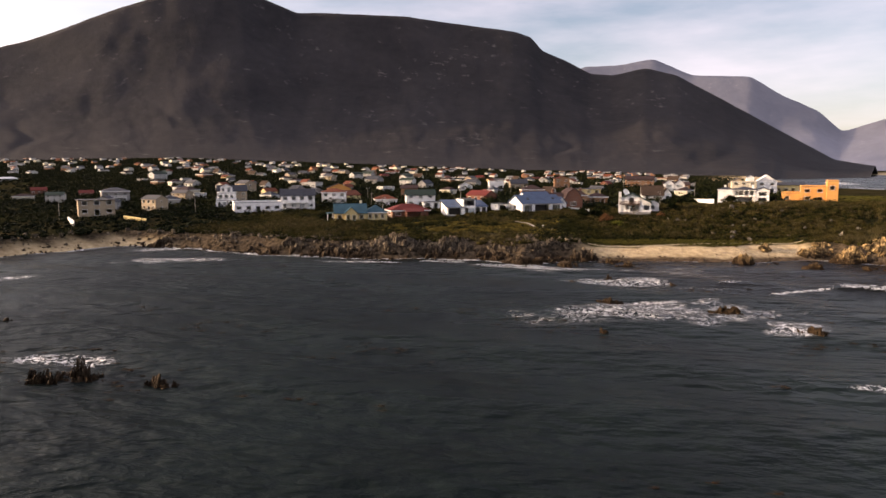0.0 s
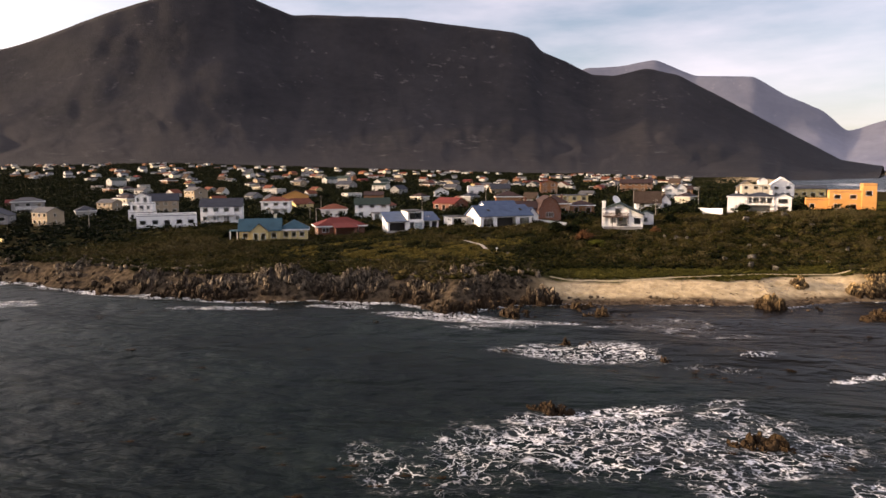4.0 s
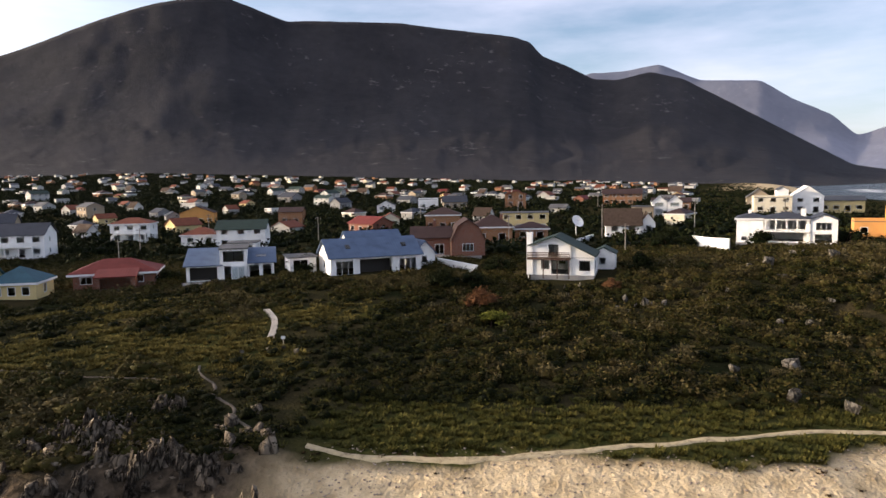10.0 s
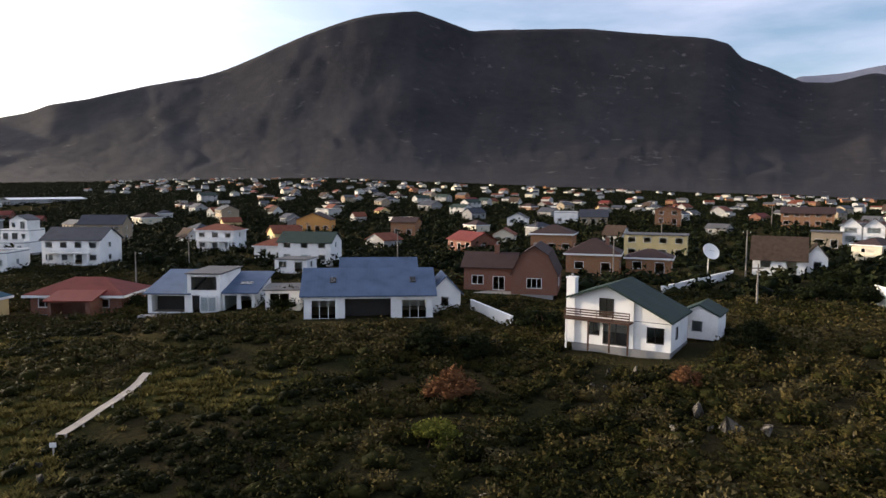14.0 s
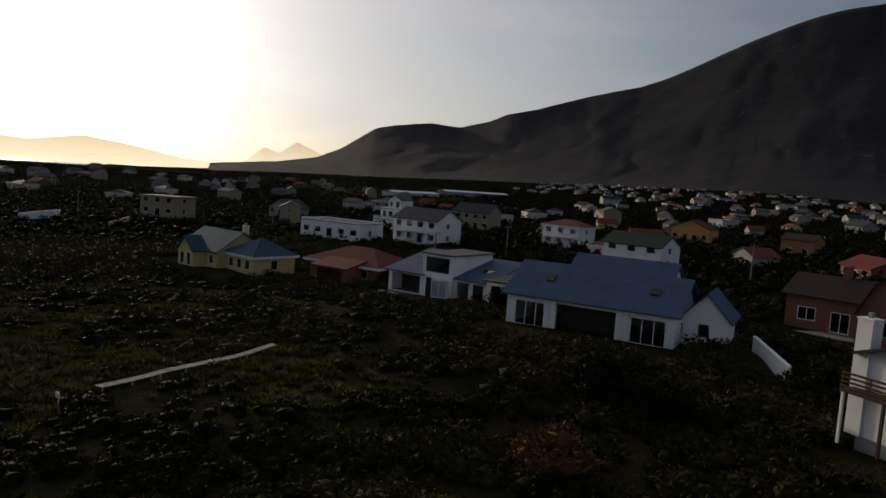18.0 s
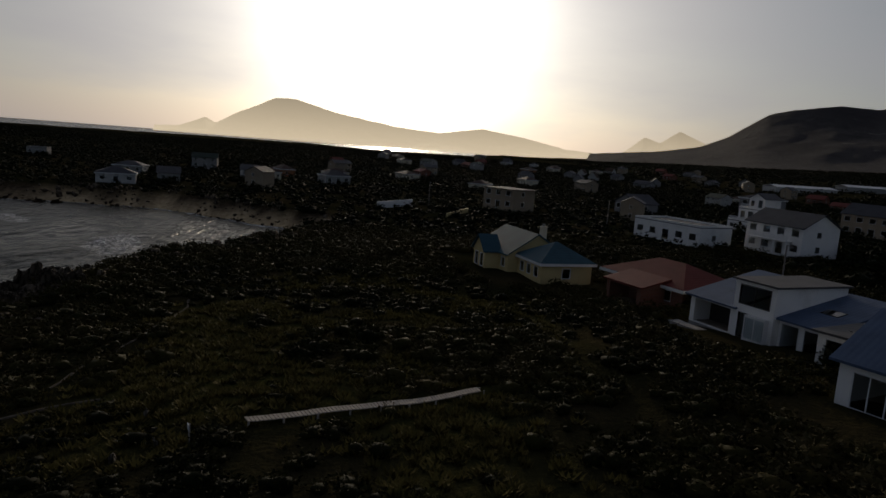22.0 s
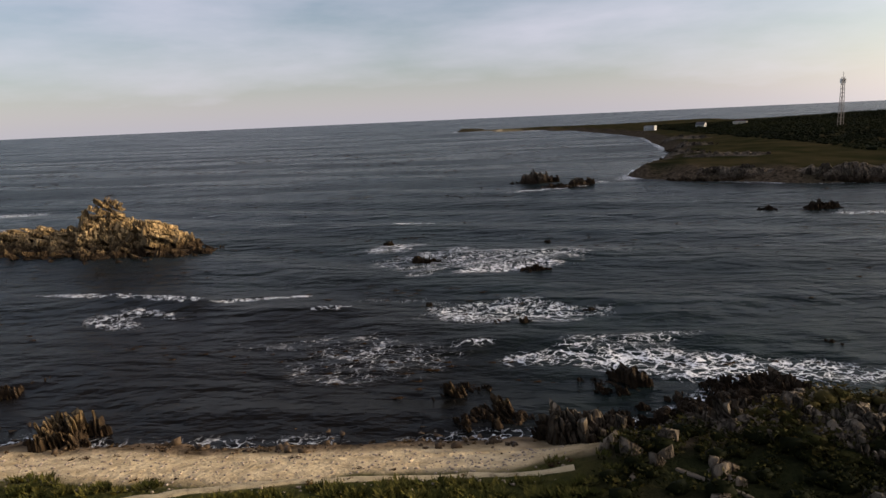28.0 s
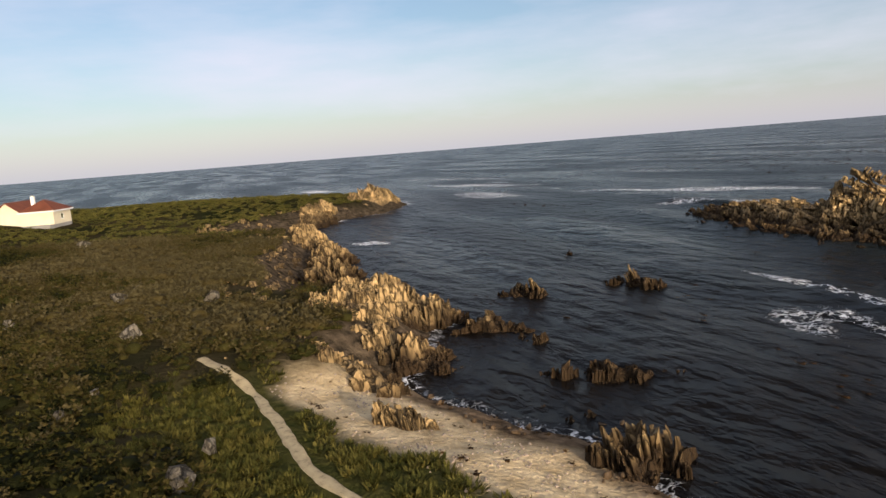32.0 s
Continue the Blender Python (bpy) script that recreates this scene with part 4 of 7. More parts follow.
def block(house, x0, x1, y0, y1, z0, h, wall, roof=None, kind="gable_x", rise=1.8, over=0.4, holes=(), frame_mat=None, thick=0.16, wall_label="", roof_label="", floor=True):
    """A range of rooms with walls, openings and a roof. Holes: (face, along, up, width, height, kind), kind w window, d glazed door, o open."""
    frame_mat = frame_mat or FRAME_W
    bm = bmesh.new()
    tops = {f: h for f in "fblr"}
    for f in "fblr":
        wall_face(bm, f, x0, x1, y0, y1, z0, z0 + tops[f], [q[1:5] for q in holes if q[0] == f])
    w, d = x1 - x0, y1 - y0
    zt = z0 + h
    my, mx = (y0 + y1) / 2, (x0 + x1) / 2
    s = rise / (d / 2) if kind == "gable_x" else rise / (w / 2)
    if kind == "gable_x":
        for a0, a1 in ((x0, x0 + WALL_T), (x1 - WALL_T, x1)):
            prism(bm, [(y0, zt), (y1, zt), (my, zt + rise)], "x", a0, a1)
        rf = slab_roof([(y0 - over, zt - over * s + thick), (my, zt + rise + thick), (y1 + over, zt - over * s + thick)], "x", x0 - over, x1 + over, thick)
    elif kind == "gable_y":
        for a0, a1 in ((y0, y0 + WALL_T), (y1 - WALL_T, y1)):
            prism(bm, [(x0, zt), (x1, zt), (mx, zt + rise)], "y", a0, a1)
        rf = slab_roof([(x0 - over, zt - over * s + thick), (mx, zt + rise + thick), (x1 + over, zt - over * s + thick)], "y", y0 - over, y1 + over, thick)
    elif kind == "gambrel_y":
        q = 0.2 * w
        for a0, a1 in ((y0, y0 + WALL_T), (y1 - WALL_T, y1)):
            prism(bm, [(x0, zt), (x1, zt), (x1 - q, zt + rise * 0.68), (mx, zt + rise), (x0 + q, zt + rise * 0.68)], "y", a0, a1)
        rf = slab_roof([(x0 - over * 0.4, zt + thick - 0.3), (x0 + q, zt + rise * 0.68 + thick), (mx, zt + rise + thick), (x1 - q, zt + rise * 0.68 + thick), (x1 + over * 0.4, zt + thick - 0.3)], "y", y0 - over, y1 + over, thick)
    elif kind == "hip":
        rf = hip_roof(x0, x1, y0, y1, zt + thick, rise, over)
        o_, f_ = over + 0.02, over + 0.045
        part("fascia", boxes((x0 - f_, x1 + f_, y0 - f_, y0 - o_, zt - 0.2, zt + 0.13), (x0 - f_, x1 + f_, y1 + o_, y1 + f_, zt - 0.2, zt + 0.13),
                             (x0 - f_, x0 - o_, y0 - o_, y1 + o_, zt - 0.2, zt + 0.13), (x1 + o_, x1 + f_, y0 - o_, y1 + o_, zt - 0.2, zt + 0.13)), FRAME_W, house, "white fascia board")
    elif kind == "mono_y":
        for a0, a1 in ((x0, x0 + WALL_T), (x1 - WALL_T, x1)):
            prism(bm, [(y0, zt), (y1, zt), (y1, zt + rise)], "x", a0, a1)
        box(bm, x0 + WALL_T, x1 - WALL_T, y1 - WALL_T, y1, zt, zt + rise)
        k = rise / d
        rf = slab_roof([(y0 - over, zt - over * k + thick), (y1 + over, zt + rise + over * k + thick)], "x", x0 - over, x1 + over, thick)
    else:
        rf = boxes((x0 - over, x1 + over, y0 - over, y1 + over, zt, zt + thick))
        if over <= 0.05:
            for b in ((x0, x1, y0, y0 + 0.2), (x0, x1, y1 - 0.2, y1), (x0, x0 + 0.2, y0 + 0.2, y1 - 0.2), (x1 - 0.2, x1, y0 + 0.2, y1 - 0.2)):
                box(bm, *b, zt + thick, zt + thick + 0.35)
    ob = part("wall", bm, wall, house, wall_label)
    part("roof", rf, roof or GREY_ROOF, house, roof_label)
    if floor:
        part("floor", boxes((x0 + WALL_T, x1 - WALL_T, y0 + WALL_T, y1 - WALL_T, z0 - 0.02, z0 + 0.05)), FLOORIN, house)
    for q in holes:
        if q[5] in "wd":
            window_in(house, q[0], (x0, x1, y0, y1, z0), q[1:5], frame_mat, bars=max(0, int(q[3] / 0.9) - 1) if len(q) < 7 else q[6], door=q[5] == "d")
    return ob


def foundation(house, x0, x1, y0, y1, depth=1.2, material=None):
    return part("foundation", boxes((x0, x1, y0, y1, -depth, -0.021)), material or GREY, house)


def chimney(house, x, y, z0, z1, material, w=0.7):
    bm = boxes((x - w / 2, x + w / 2, y - w / 2, y + w / 2, z0, z1), (x - w / 2 - 0.06, x + w / 2 + 0.06, y - w / 2 - 0.06, y + w / 2 + 0.06, z1, z1 + 0.1))
    ob = part("chimney", bm, material, house)
    part("chimney_pot", boxes((x - 0.14, x + 0.14, y - 0.14, y + 0.14, z1 + 0.1, z1 + 0.4)), GREY, ob)
    return ob


def rail(house, x0, x1, y, z, h=1.0, gap=0.0, bars=3, material=None, name="balcony_rail"):
    material = material or DARKWOOD
    bm = bmesh.new()
    n = max(2, int((x1 - x0) / 1.6) + 1)
    for i in range(n):
        x = x0 + (x1 - x0) * i / (n - 1)
        box(bm, x - 0.04, x + 0.04, y - 0.04, y + 0.04, z, z + h)
    for i in range(bars):
        zz = z + h * (i + 1) / bars
        box(bm, x0 - 0.05, x1 + 0.05, y - 0.09, y - 0.041, zz - 0.12, zz)
    return part(name, bm, material, house)

# ---- the houses along the shore ----
def house_at(x, y, turn, label, z=None, name="house", group="houses along the shore"):
    return thing(name, x, y, at_ground(x, y) + 0.25 if z is None else z, turn, label, "house", group)


def roof_light(parent, x, y, z, turn, w=0.7, h=1.0):
    ob = part("skylight", boxes((-w / 2, w / 2, -h / 2, h / 2, 0, 0.12)), FRAME_D, parent)
    ob.matrix_local = pose(x, y, z, turn, 0, 0)
    pane = part("pane", boxes((-w / 2 + 0.06, w / 2 - 0.06, -h / 2 + 0.06, h / 2 - 0.06, 0.1, 0.125)), GLASS, ob)
    pane.visible_shadow = False
    return ob


# long white house under a blue-grey sheet roof
h = house_at(-9.2, 218.8, 31, "long white house with a blue-grey sheet-metal roof", 6.5)
foundation(h, 0, 14.6, 0, 9)
block(h, 0, 14.6, 0, 9, 0, 2.9, WHITE, BLUE_ROOF, "gable_x", 2.4, 0.45,
      [("f", 0.8, 0.1, 2.9, 2.2, "d"), ("f", 4.6, 0.1, 5.2, 2.3, "o"), ("f", 11.0, 0.1, 2.9, 2.2, "d"), ("l", 3.2, 0.9, 1.4, 1.2, "w"), ("r", 2.2, 0.8, 1.0, 1.3, "w"), ("b", 3, 0.9, 1.6, 1.2, "w")], FRAME_W)
block(h, 4.0, 13.0, 4.6, 10.6, 2.95, 1.6, WHITE, BLUE_ROOF, "gable_x", 1.7, 0.3, [("l", 1.2, 0.3, 1.2, 1.0, "w")], floor=False, roof_label="raised blue-grey roof behind the main ridge")
block(h, 14.62, 18.2, 3.0, 8.2, 0, 2.6, WHITE, BLUE_ROOF_Y, "gable_y", 1.9, 0.35, [("f", 1.2, 0.9, 1.0, 1.2, "w")])
part("terrace_back_wall", boxes((4.4, 10.0, 1.9, 2.0, 0.05, 2.7)), FRAME_D, h)
part("terrace_slab", boxes((-0.6, 15, -1.8, -0.02, -0.5, -0.05)), GREY, h)
for px_ in (3.75, 4.35, 10.05, 10.7):
    part("pier", boxes((px_ - 0.22, px_ + 0.22, -0.12, -0.003, 0, 2.6)), WHITE, h)
roof_light(h, 3.2, 2.2, 2.9 + 0.16 + 2.2 * 2.4 / 4.5, 28)
roof_light(h, 12.4, 2.2, 2.9 + 0.16 + 2.2 * 2.4 / 4.5, 28)
block(h, -5.2, -1.0, 6.5, 12.0, 0, 2.5, WHITE, GREY_ROOF, "flat", 0, 0.35, [("f", 0.5, 0.1, 2.4, 2.1, "d")], roof_label="flat pale roof of the side wing")

# white house with a central upper room and low blue roofs on both sides
h = house_at(-33.2, 218.6, 24, "white house with blue lean-to roofs and a boxy upper room", 5.5)
foundation(h, 0, 13.6, 0, 9)
block(h, 0, 5.2, 0, 8, 0, 2.5, WHITE, BLUE_ROOF, "mono_y", 1.9, 0.45, [("f", 0.5, 0.1, 4.2, 2.1, "o"), ("l", 2, 0.9, 1.2, 1.2, "w")])
part("terrace_back_wall", boxes((0.3, 4.9, 2.2, 2.3, 0.05, 2.4)), FRAME_D, h)
block(h, 5.22, 9.4, -0.3, 8, 0, 5.0, WHITE, GREY_ROOF, "flat", 0, 0.25, [("f", 0.5, 3.0, 3.2, 1.7, "w", 1), ("f", 0.6, 0.1, 2.6, 2.2, "d")], FRAME_D, roof_label="flat roof of the upper room")
block(h, 9.42, 13.6, 0.4, 8, 0, 2.6, WHITE, BLUE_ROOF, "mono_y", 1.6, 0.45, [("f", 0.2, 0.1, 1.7, 2.2, "d"), ("f", 2.3, 0.1, 1.5, 2.2, "d"), ("r", 2.0, 0.9, 1.0, 1.3, "w"), ("r", 4.6, 0.9, 1.0, 1.3, "w")])
roof_light(h, 11.6, 3.6, 3.35, 12, 1.6, 1.1)
part("glazed_bay", boxes((6.9, 9.0, -0.75, -0.31, 0, 2.3)), FRAME_W, h, "white glazed bay on the terrace")
for i in range(2):
    p_ = part("pane", boxes((7.05 + i * 1.0, 7.9 + i * 1.0, -0.775, -0.755, 0.4, 2.1)), GLASS, h)
    p_.visible_shadow = False
part("terrace_slab", boxes((-0.5, 14.0, -2.0, -0.76, -0.6, -0.08)), GREY, h)

# low brick house with a red sheet roof
h = house_at(-50.5, 214.8, 26, "low brick house with a faded red sheet roof", 4.5)
foundation(h, 0, 12, 0, 8)
block(h, 0, 12, 0, 8, 0, 2.5, BRICK, RED_ROOF, "hip", 1.9, 0.7, [("f", 1.0, 0.9, 1.8, 1.2, "w"), ("f", 4.2, 0.1, 1.6, 2.1, "d"), ("f", 8.2, 0.9, 2.2, 1.2, "w"), ("r", 2.4, 0.9, 1.6, 1.2, "w"), ("l", 2.4, 0.9, 1.6, 1.2, "w")])
block(h, 4.0, 9.5, -3.2, -0.02, 0, 2.3, BRICK, RED_ROOF, "mono_y", 0.7, 0.4, [("f", 0.4, 0.1, 4.4, 1.9, "o")], roof_label="red roof of the stoep")

# yellow house with a teal roof, gables and a side terrace
h = house_at(-64.5, 199.0, 20, "pale yellow house with a teal sheet roof and gables", 4.25)
foundation(h, -1.5, 17, 0, 10)
block(h, 0, 9.5, 1.2, 9, 0, 2.8, YELLOW, TEAL_ROOF, "gable_x", 2.5, 0.4, [("f", 0.8, 0.9, 1.2, 1.3, "w"), ("f", 7.4, 0.9, 1.2, 1.3, "w"), ("l", 2.2, 0.1, 1.8, 2.1, "d"), ("r", 3, 0.9, 1.2, 1.3, "w")])
block(h, 2.9, 6.7, -0.8, 1.18, 0, 2.8, YELLOW, TEAL_ROOF, "gable_y", 1.7, 0.35, [("f", 0.5, 0.5, 1.1, 1.8, "w"), ("f", 2.2, 0.5, 1.1, 1.8, "w")])
block(h, 9.52, 16.0, 2.6, 9.4, 0, 2.7, YELLOW, TEAL_ROOF, "hip", 2.1, 0.4, [("f", 0.7, 0.9, 1.1, 1.3, "w"), ("f", 2.6, 0.9, 1.1, 1.3, "w"), ("f", 4.5, 0.9, 1.1, 1.3, "w"), ("r", 2.5, 0.9, 1.2, 1.3, "w")])
chimney(h, 8.2, 6.5, 4.2, 6.2, CREAM)
for px_ in (-2.2, -0.6):
    part("column", boxes((px_ - 0.12, px_ + 0.12, 2.2, 2.44, 0, 2.6)), WHITE, h)
part("porch_roof", boxes((-2.5, -0.02, 1.8, 6.5, 2.6, 2.75)), TEAL_ROOF, h)
part("terrace", boxes((-5.5, -0.02, 0.6, 7.5, -0.9, -0.02)), CREAM, h, "pale paved side terrace")

# white two-storey house with a dark green roof and a timber balcony
h = house_at(21.2, 219.8, -7, "white two-storey house with dark green roof and timber balcony", 6.9)
foundation(h, 0, 11.9, 0, 9, 2.2)
bm = bmesh.new()
HX, HA = 7.6, 4.1
wall_face(bm, "f", 0, 7.6, 0, 9, 0, 4.6, [(2.0, 0.9, 2.5 * 0.6, 1.3), (3.9, 0.15, 3.2, 2.1), (3.4, 2.75, 1.8, 1.85)])
wall_face(bm, "l", 0, 7.6, 0, 9, 0, 4.6, [(3, 0.9, 1.2, 1.2)])
wall_face(bm, "b", 0, 7.6, 0, 9, 0, 4.6, [(2, 0.9, 1.4, 1.2)])
box(bm, 7.36, 7.6, 0.24, 8.76, 0, 4.6)
for a0, a1 in ((0, 0.24), (8.76, 9)):
    prism(bm, [(0, 4.6), (7.6, 4.6), (4.6, 5.75)], "y", a0, a1)
part("wall", bm, WHITE, h)
for hole, kind in (((2.0, 0.9, 1.5, 1.3), False), ((3.9, 0.15, 3.2, 2.1), True), ((3.4, 2.75, 1.8, 1.8), True)):
    window_in(h, "f", (0, 7.6, 0, 9, 0), hole, FRAME_D, 1, kind)
part("roof", slab_roof([(-0.5, 4.55), (4.6, 5.95), (12.3, 2.95)], "y", -0.9, 9.5, 0.18), GREEN_ROOF, h, "long dark green sheet roof, lower on one side")
block(h, 7.62, 11.9, 0.2, 8.8, 0, 2.6, WHITE, GREEN_ROOF, "flat", 0, 0.0, [("f", 1.5, 0.7, 2.0, 1.5, "w"), ("r", 2, 0.9, 1.2, 1.2, "w")], FRAME_D, thick=0.05)
bm = bmesh.new()
prism(bm, [(7.62, 2.95), (11.9, 2.95), (7.62, 4.5)], "y", 0.2, 0.44)
part("gable_infill", bm, WHITE, h)
part("balcony_deck", boxes((-0.4, 7.6, -1.7, -0.01, 2.42, 2.6)), DARKWOOD, h)
rail(h, -0.35, 7.55, -1.62, 2.6, 0.95, bars=4)
for px_ in (-0.2, 2.6, 5.2, 7.4):
    part("post", boxes((px_ - 0.09, px_ + 0.09, -1.65, -1.47, -0.4, 2.42)), WHITE if px_ < 0 else DARKWOOD, h)
chimney(h, -0.2, 0.35, 0.0, 6.3, WHITE, 1.1)
block(h, 10.6, 15.2, 10.5, 16.0, 0, 2.5, WHITE, GREEN_ROOF, "gable_y", 0.9, 0.3, [("f", 1.4, 0.7, 1.4, 1.2, "w")])
h.matrix_world = h.matrix_world @ Matrix.Diagonal((0.77, 0.74, 0.97, 1))

# broad modern white house with a columned upper verandah
h = house_at(57.4, 252.5, -16, "broad white modern house with columned verandah and grey roof", 8.6)
foundation(h, 0, 19.5, 0, 11, 1.5)
block(h, 0, 5.4, 1.5, 11, 0, 5.2, WHITE, SLATE_ROOF, "hip", 1.0, 0.35, [("f", 1.0, 0.4, 1.2, 1.0, "w"), ("f", 3.4, 0.4, 1.0, 1.0, "w"), ("l", 3, 3.2, 1.2, 1.2, "w")])
block(h, 5.42, 14.4, 2.6, 11, 0, 5.2, WHITE, SLATE_ROOF, "hip", 1.2, 0.35, [("f", 1.2, 2.9, 7.0, 2.0, "d", 5), ("f", 1.0, 0.3, 6.8, 1.9, "o")])
block(h, 14.42, 19.5, 0.8, 10.5, 0, 5.1, WHITE, SLATE_ROOF, "gable_y", 1.1, 0.3, [("f", 1.0, 2.9, 3.0, 1.7, "w"), ("f", 0.9, 0.2, 3.2, 1.9, "o"), ("r", 3, 3, 1.4, 1.3, "w")])
part("verandah_slab", boxes((5.42, 14.4, 0.4, 2.58, 2.45, 2.7)), WHITE, h)
for i in range(5):
    px_ = 5.8 + i * 2.05
    part("column", boxes((px_ - 0.16, px_ + 0.16, 0.5, 0.82, -0.6, 5.0) if i in (0, 4) else (px_ - 0.13, px_ + 0.13, 0.5, 0.76, 2.7, 5.0)), WHITE, h)
part("verandah_beam", boxes((5.42, 14.4, 0.42, 0.85, 5.0, 5.25)), WHITE, h)
part("verandah_roof", boxes((5.42, 14.4, 0.3, 2.58, 5.25, 5.4)), SLATE_ROOF, h)
chimney(h, 13.2, 4.6, 5.0, 7.2, WHITE, 1.0)
chimney(h, 2.6, 4.6, 5.6, 6.9, WHITE, 0.7)
h.matrix_world = h.matrix_world @ Matrix.Diagonal((0.84, 0.84, 0.84, 1))

# garden walls
def garden_wall(pts, hgt, label, material=WHITE):
    ob = thing("garden_wall", *pts[0], 0, 0, label, "wall")
    for (ax, ay), (bx, by) in zip(pts[:-1], pts[1:]):
        ln = math.hypot(bx - ax, by - ay)
        za, zb = at_ground(ax, ay), at_ground(bx, by)
        bm = bmesh.new()
        box(bm, 0, ln, -0.12, 0.12, -0.8, hgt)
        box(bm, -0.05, ln + 0.05, -0.17, 0.17, hgt, hgt + 0.09)
        for v in bm.verts:
            v.co.z += zb * v.co.x / ln + za * (1 - v.co.x / ln)
        p_ = part("wall_length", bm, material, ob)
        p_.matrix_local = pose(ax - pts[0][0], ay - pts[0][1], 0, 0, 0, math.degrees(math.atan2(by - ay, bx - ax)))
    return ob


garden_wall([(50.6, 257), (51.6, 251), (54.2, 243.5)], 2.3, "curved white plastered garden wall above the scrub")
garden_wall([(4.7, 234.5), (12.2, 228.5)], 1.2, "short white garden wall beside the driveway")
garden_wall([(24, 262), (33, 283)], 1.1, "long low white boundary wall behind the houses")
garden_wall([(-144, 186), (-136, 178)], 1.6, "low white boundary wall beside a street")
garden_wall([(-135, 200), (-124, 195)], 1.0, "low yellow boundary wall beside a street", YELLOW)

# ---- second row: houses with a shape of their own ----
def simple(x, y, turn, w, d, hgt, wall, roof, kind, rise, label, storeys=1, over=0.4, extra=None, frame_mat=None, group="village houses"):
    ob = house_at(x, y, turn, label, group=group)
    foundation(ob, -w / 2, w / 2, 0, d, 1.6, wall)
    holes = []
    for s in range(storeys):
        up = s * 2.7 + 0.9
        k = max(2, int(w / 3.2))
        for i in range(k):
            c = w * (i + 0.5) / k
            dr = s == 0 and i == k // 2
            holes.append(("f", c - 0.85, 0.1 if dr else up, 1.7, 2.1 if dr else 1.35, "d" if dr else "w", 0))
        holes.append(("l", d * 0.3, up, 1.2, 1.2, "w", 0))
        holes.append(("r", d * 0.35, up, 1.2, 1.2, "w", 0))
    block(ob, -w / 2, w / 2, 0, d, 0, hgt, wall, roof, kind, rise, over, holes, frame_mat)
    if extra:
        extra(ob)
    return ob


def balconied(ob):
    part("balcony_slab", boxes((-4.5, 4.5, -1.5, -0.02, 2.55, 2.7)), WHITE, ob)
    rail(ob, -4.4, 4.4, -1.42, 2.7, 0.9, material=FRAME_W)
    for i in range(4):
        part("column", boxes((-4.4 + i * 2.9, -4.15 + i * 2.9, -1.45, -1.2, 0, 2.55)), WHITE, ob)


def chim(ob):
    chimney(ob, 2.4, 3.5, 3.4, 6.4, BRICK)


# three-storey white house, stepped back
h = house_at(-136, 265, 24, "three-storey white house with stepped terraces", 5.0)
foundation(h, -1, 12, -3, 9)
block(h, -1, 11, -3, 9, 0, 2.7, WHITE, GREY_ROOF, "flat", 0, 0.0, [("f", 1.2, 0.1, 1.6, 2.1, "d"), ("f", 4.2, 0.8, 1.5, 1.3, "w"), ("f", 6.8, 0.8, 1.5, 1.3, "w"), ("f", 9.4, 0.8, 1.5, 1.3, "w"), ("l", 3, 0.8, 1.4, 1.3, "w")])
block(h, -0.5, 10.5, 0.5, 9, 2.88, 2.7, WHITE, GREY_ROOF, "flat", 0, 0.0, [("f", 1.0, 0.3, 2.0, 2.0, "d"), ("f", 4.4, 0.3, 2.2, 2.0, "d"), ("f", 8.0, 0.8, 1.6, 1.3, "w")], floor=False)
block(h, 1.5, 8.5, 2.5, 9, 5.76, 2.5, WHITE, GREY_ROOF, "gable_y", 1.2, 0.3, [("f", 0.8, 0.6, 1.6, 1.4, "w"), ("f", 4.2, 0.3, 1.8, 1.9, "d")], floor=False)
rail(h, -0.9, 10.9, -2.8, 3.2, 0.6, material=FRAME_W)
h.matrix_world = h.matrix_world @ Matrix.Diagonal((0.66, 0.8, 1.0, 1))
simple(-98, 256, 22, 13, 9, 5.4, WHITE, SLATE_ROOF, "gable_x", 2.4, "two-storey white house with a dark slate roof and a balcony", 2, extra=balconied)
simple(-176, 248, 24, 10, 8, 2.8, GREY, SLATE_ROOF, "gable_y", 2.4, "grey gabled house with a dark roof among bushes")
simple(-106.8, 238.8, 30, 17, 9, 3.4, WHITE, GREY_ROOF, "flat", 0, "long low white flat-roofed house", over=0.0)
simple(-97, 298, 18, 11, 8, 5.4, WHITE, TILE_ROOF, "hip", 1.6, "two-storey white house with a terracotta hipped roof", 2, extra=balconied)
simple(-71, 290, 18, 9.5, 8, 2.9, WHITE, TILE_ROOF, "hip", 1.8, "small white house with a terracotta roof")
simple(-53.5, 279, 16, 12, 8, 4.9, WHITE, GREEN_ROOF, "gable_x", 2.0, "white house with a dark green roof on stilts", 2)
simple(-46.5, 265, 16, 6.5, 6, 2.5, WHITE, GREY_ROOF, "flat", 0, "white flat-roofed garage beside a house", over=0.2)
simple(-118, 372, 20, 13, 9, 4.4, ORANGE, BROWN_ROOF, "gable_y", 2.6, "orange house with a brown gabled roof", 1)
simple(-77, 368, 10, 9, 8, 4.6, BRICK_ORANGE, BROWN_ROOF, "gable_x", 1.6, "orange brick house with a brown roof", 1)
simple(-206, 300, 40, 12, 9, 5.6, GREY, GREY_ROOF, "hip", 1.6, "two-storey grey house with a balcony", 2, extra=balconied)
simple(-148, 303, 30, 13, 9, 5.6, TAN, SLATE_ROOF, "gable_x", 2.6, "two-storey brown house with a dark roof", 2)
simple(-150, 208, 40, 11, 8, 5.2, TAN, GREY_ROOF, "flat", 0, "square two-storey house with a flat rimmed roof", 2, over=0.5)
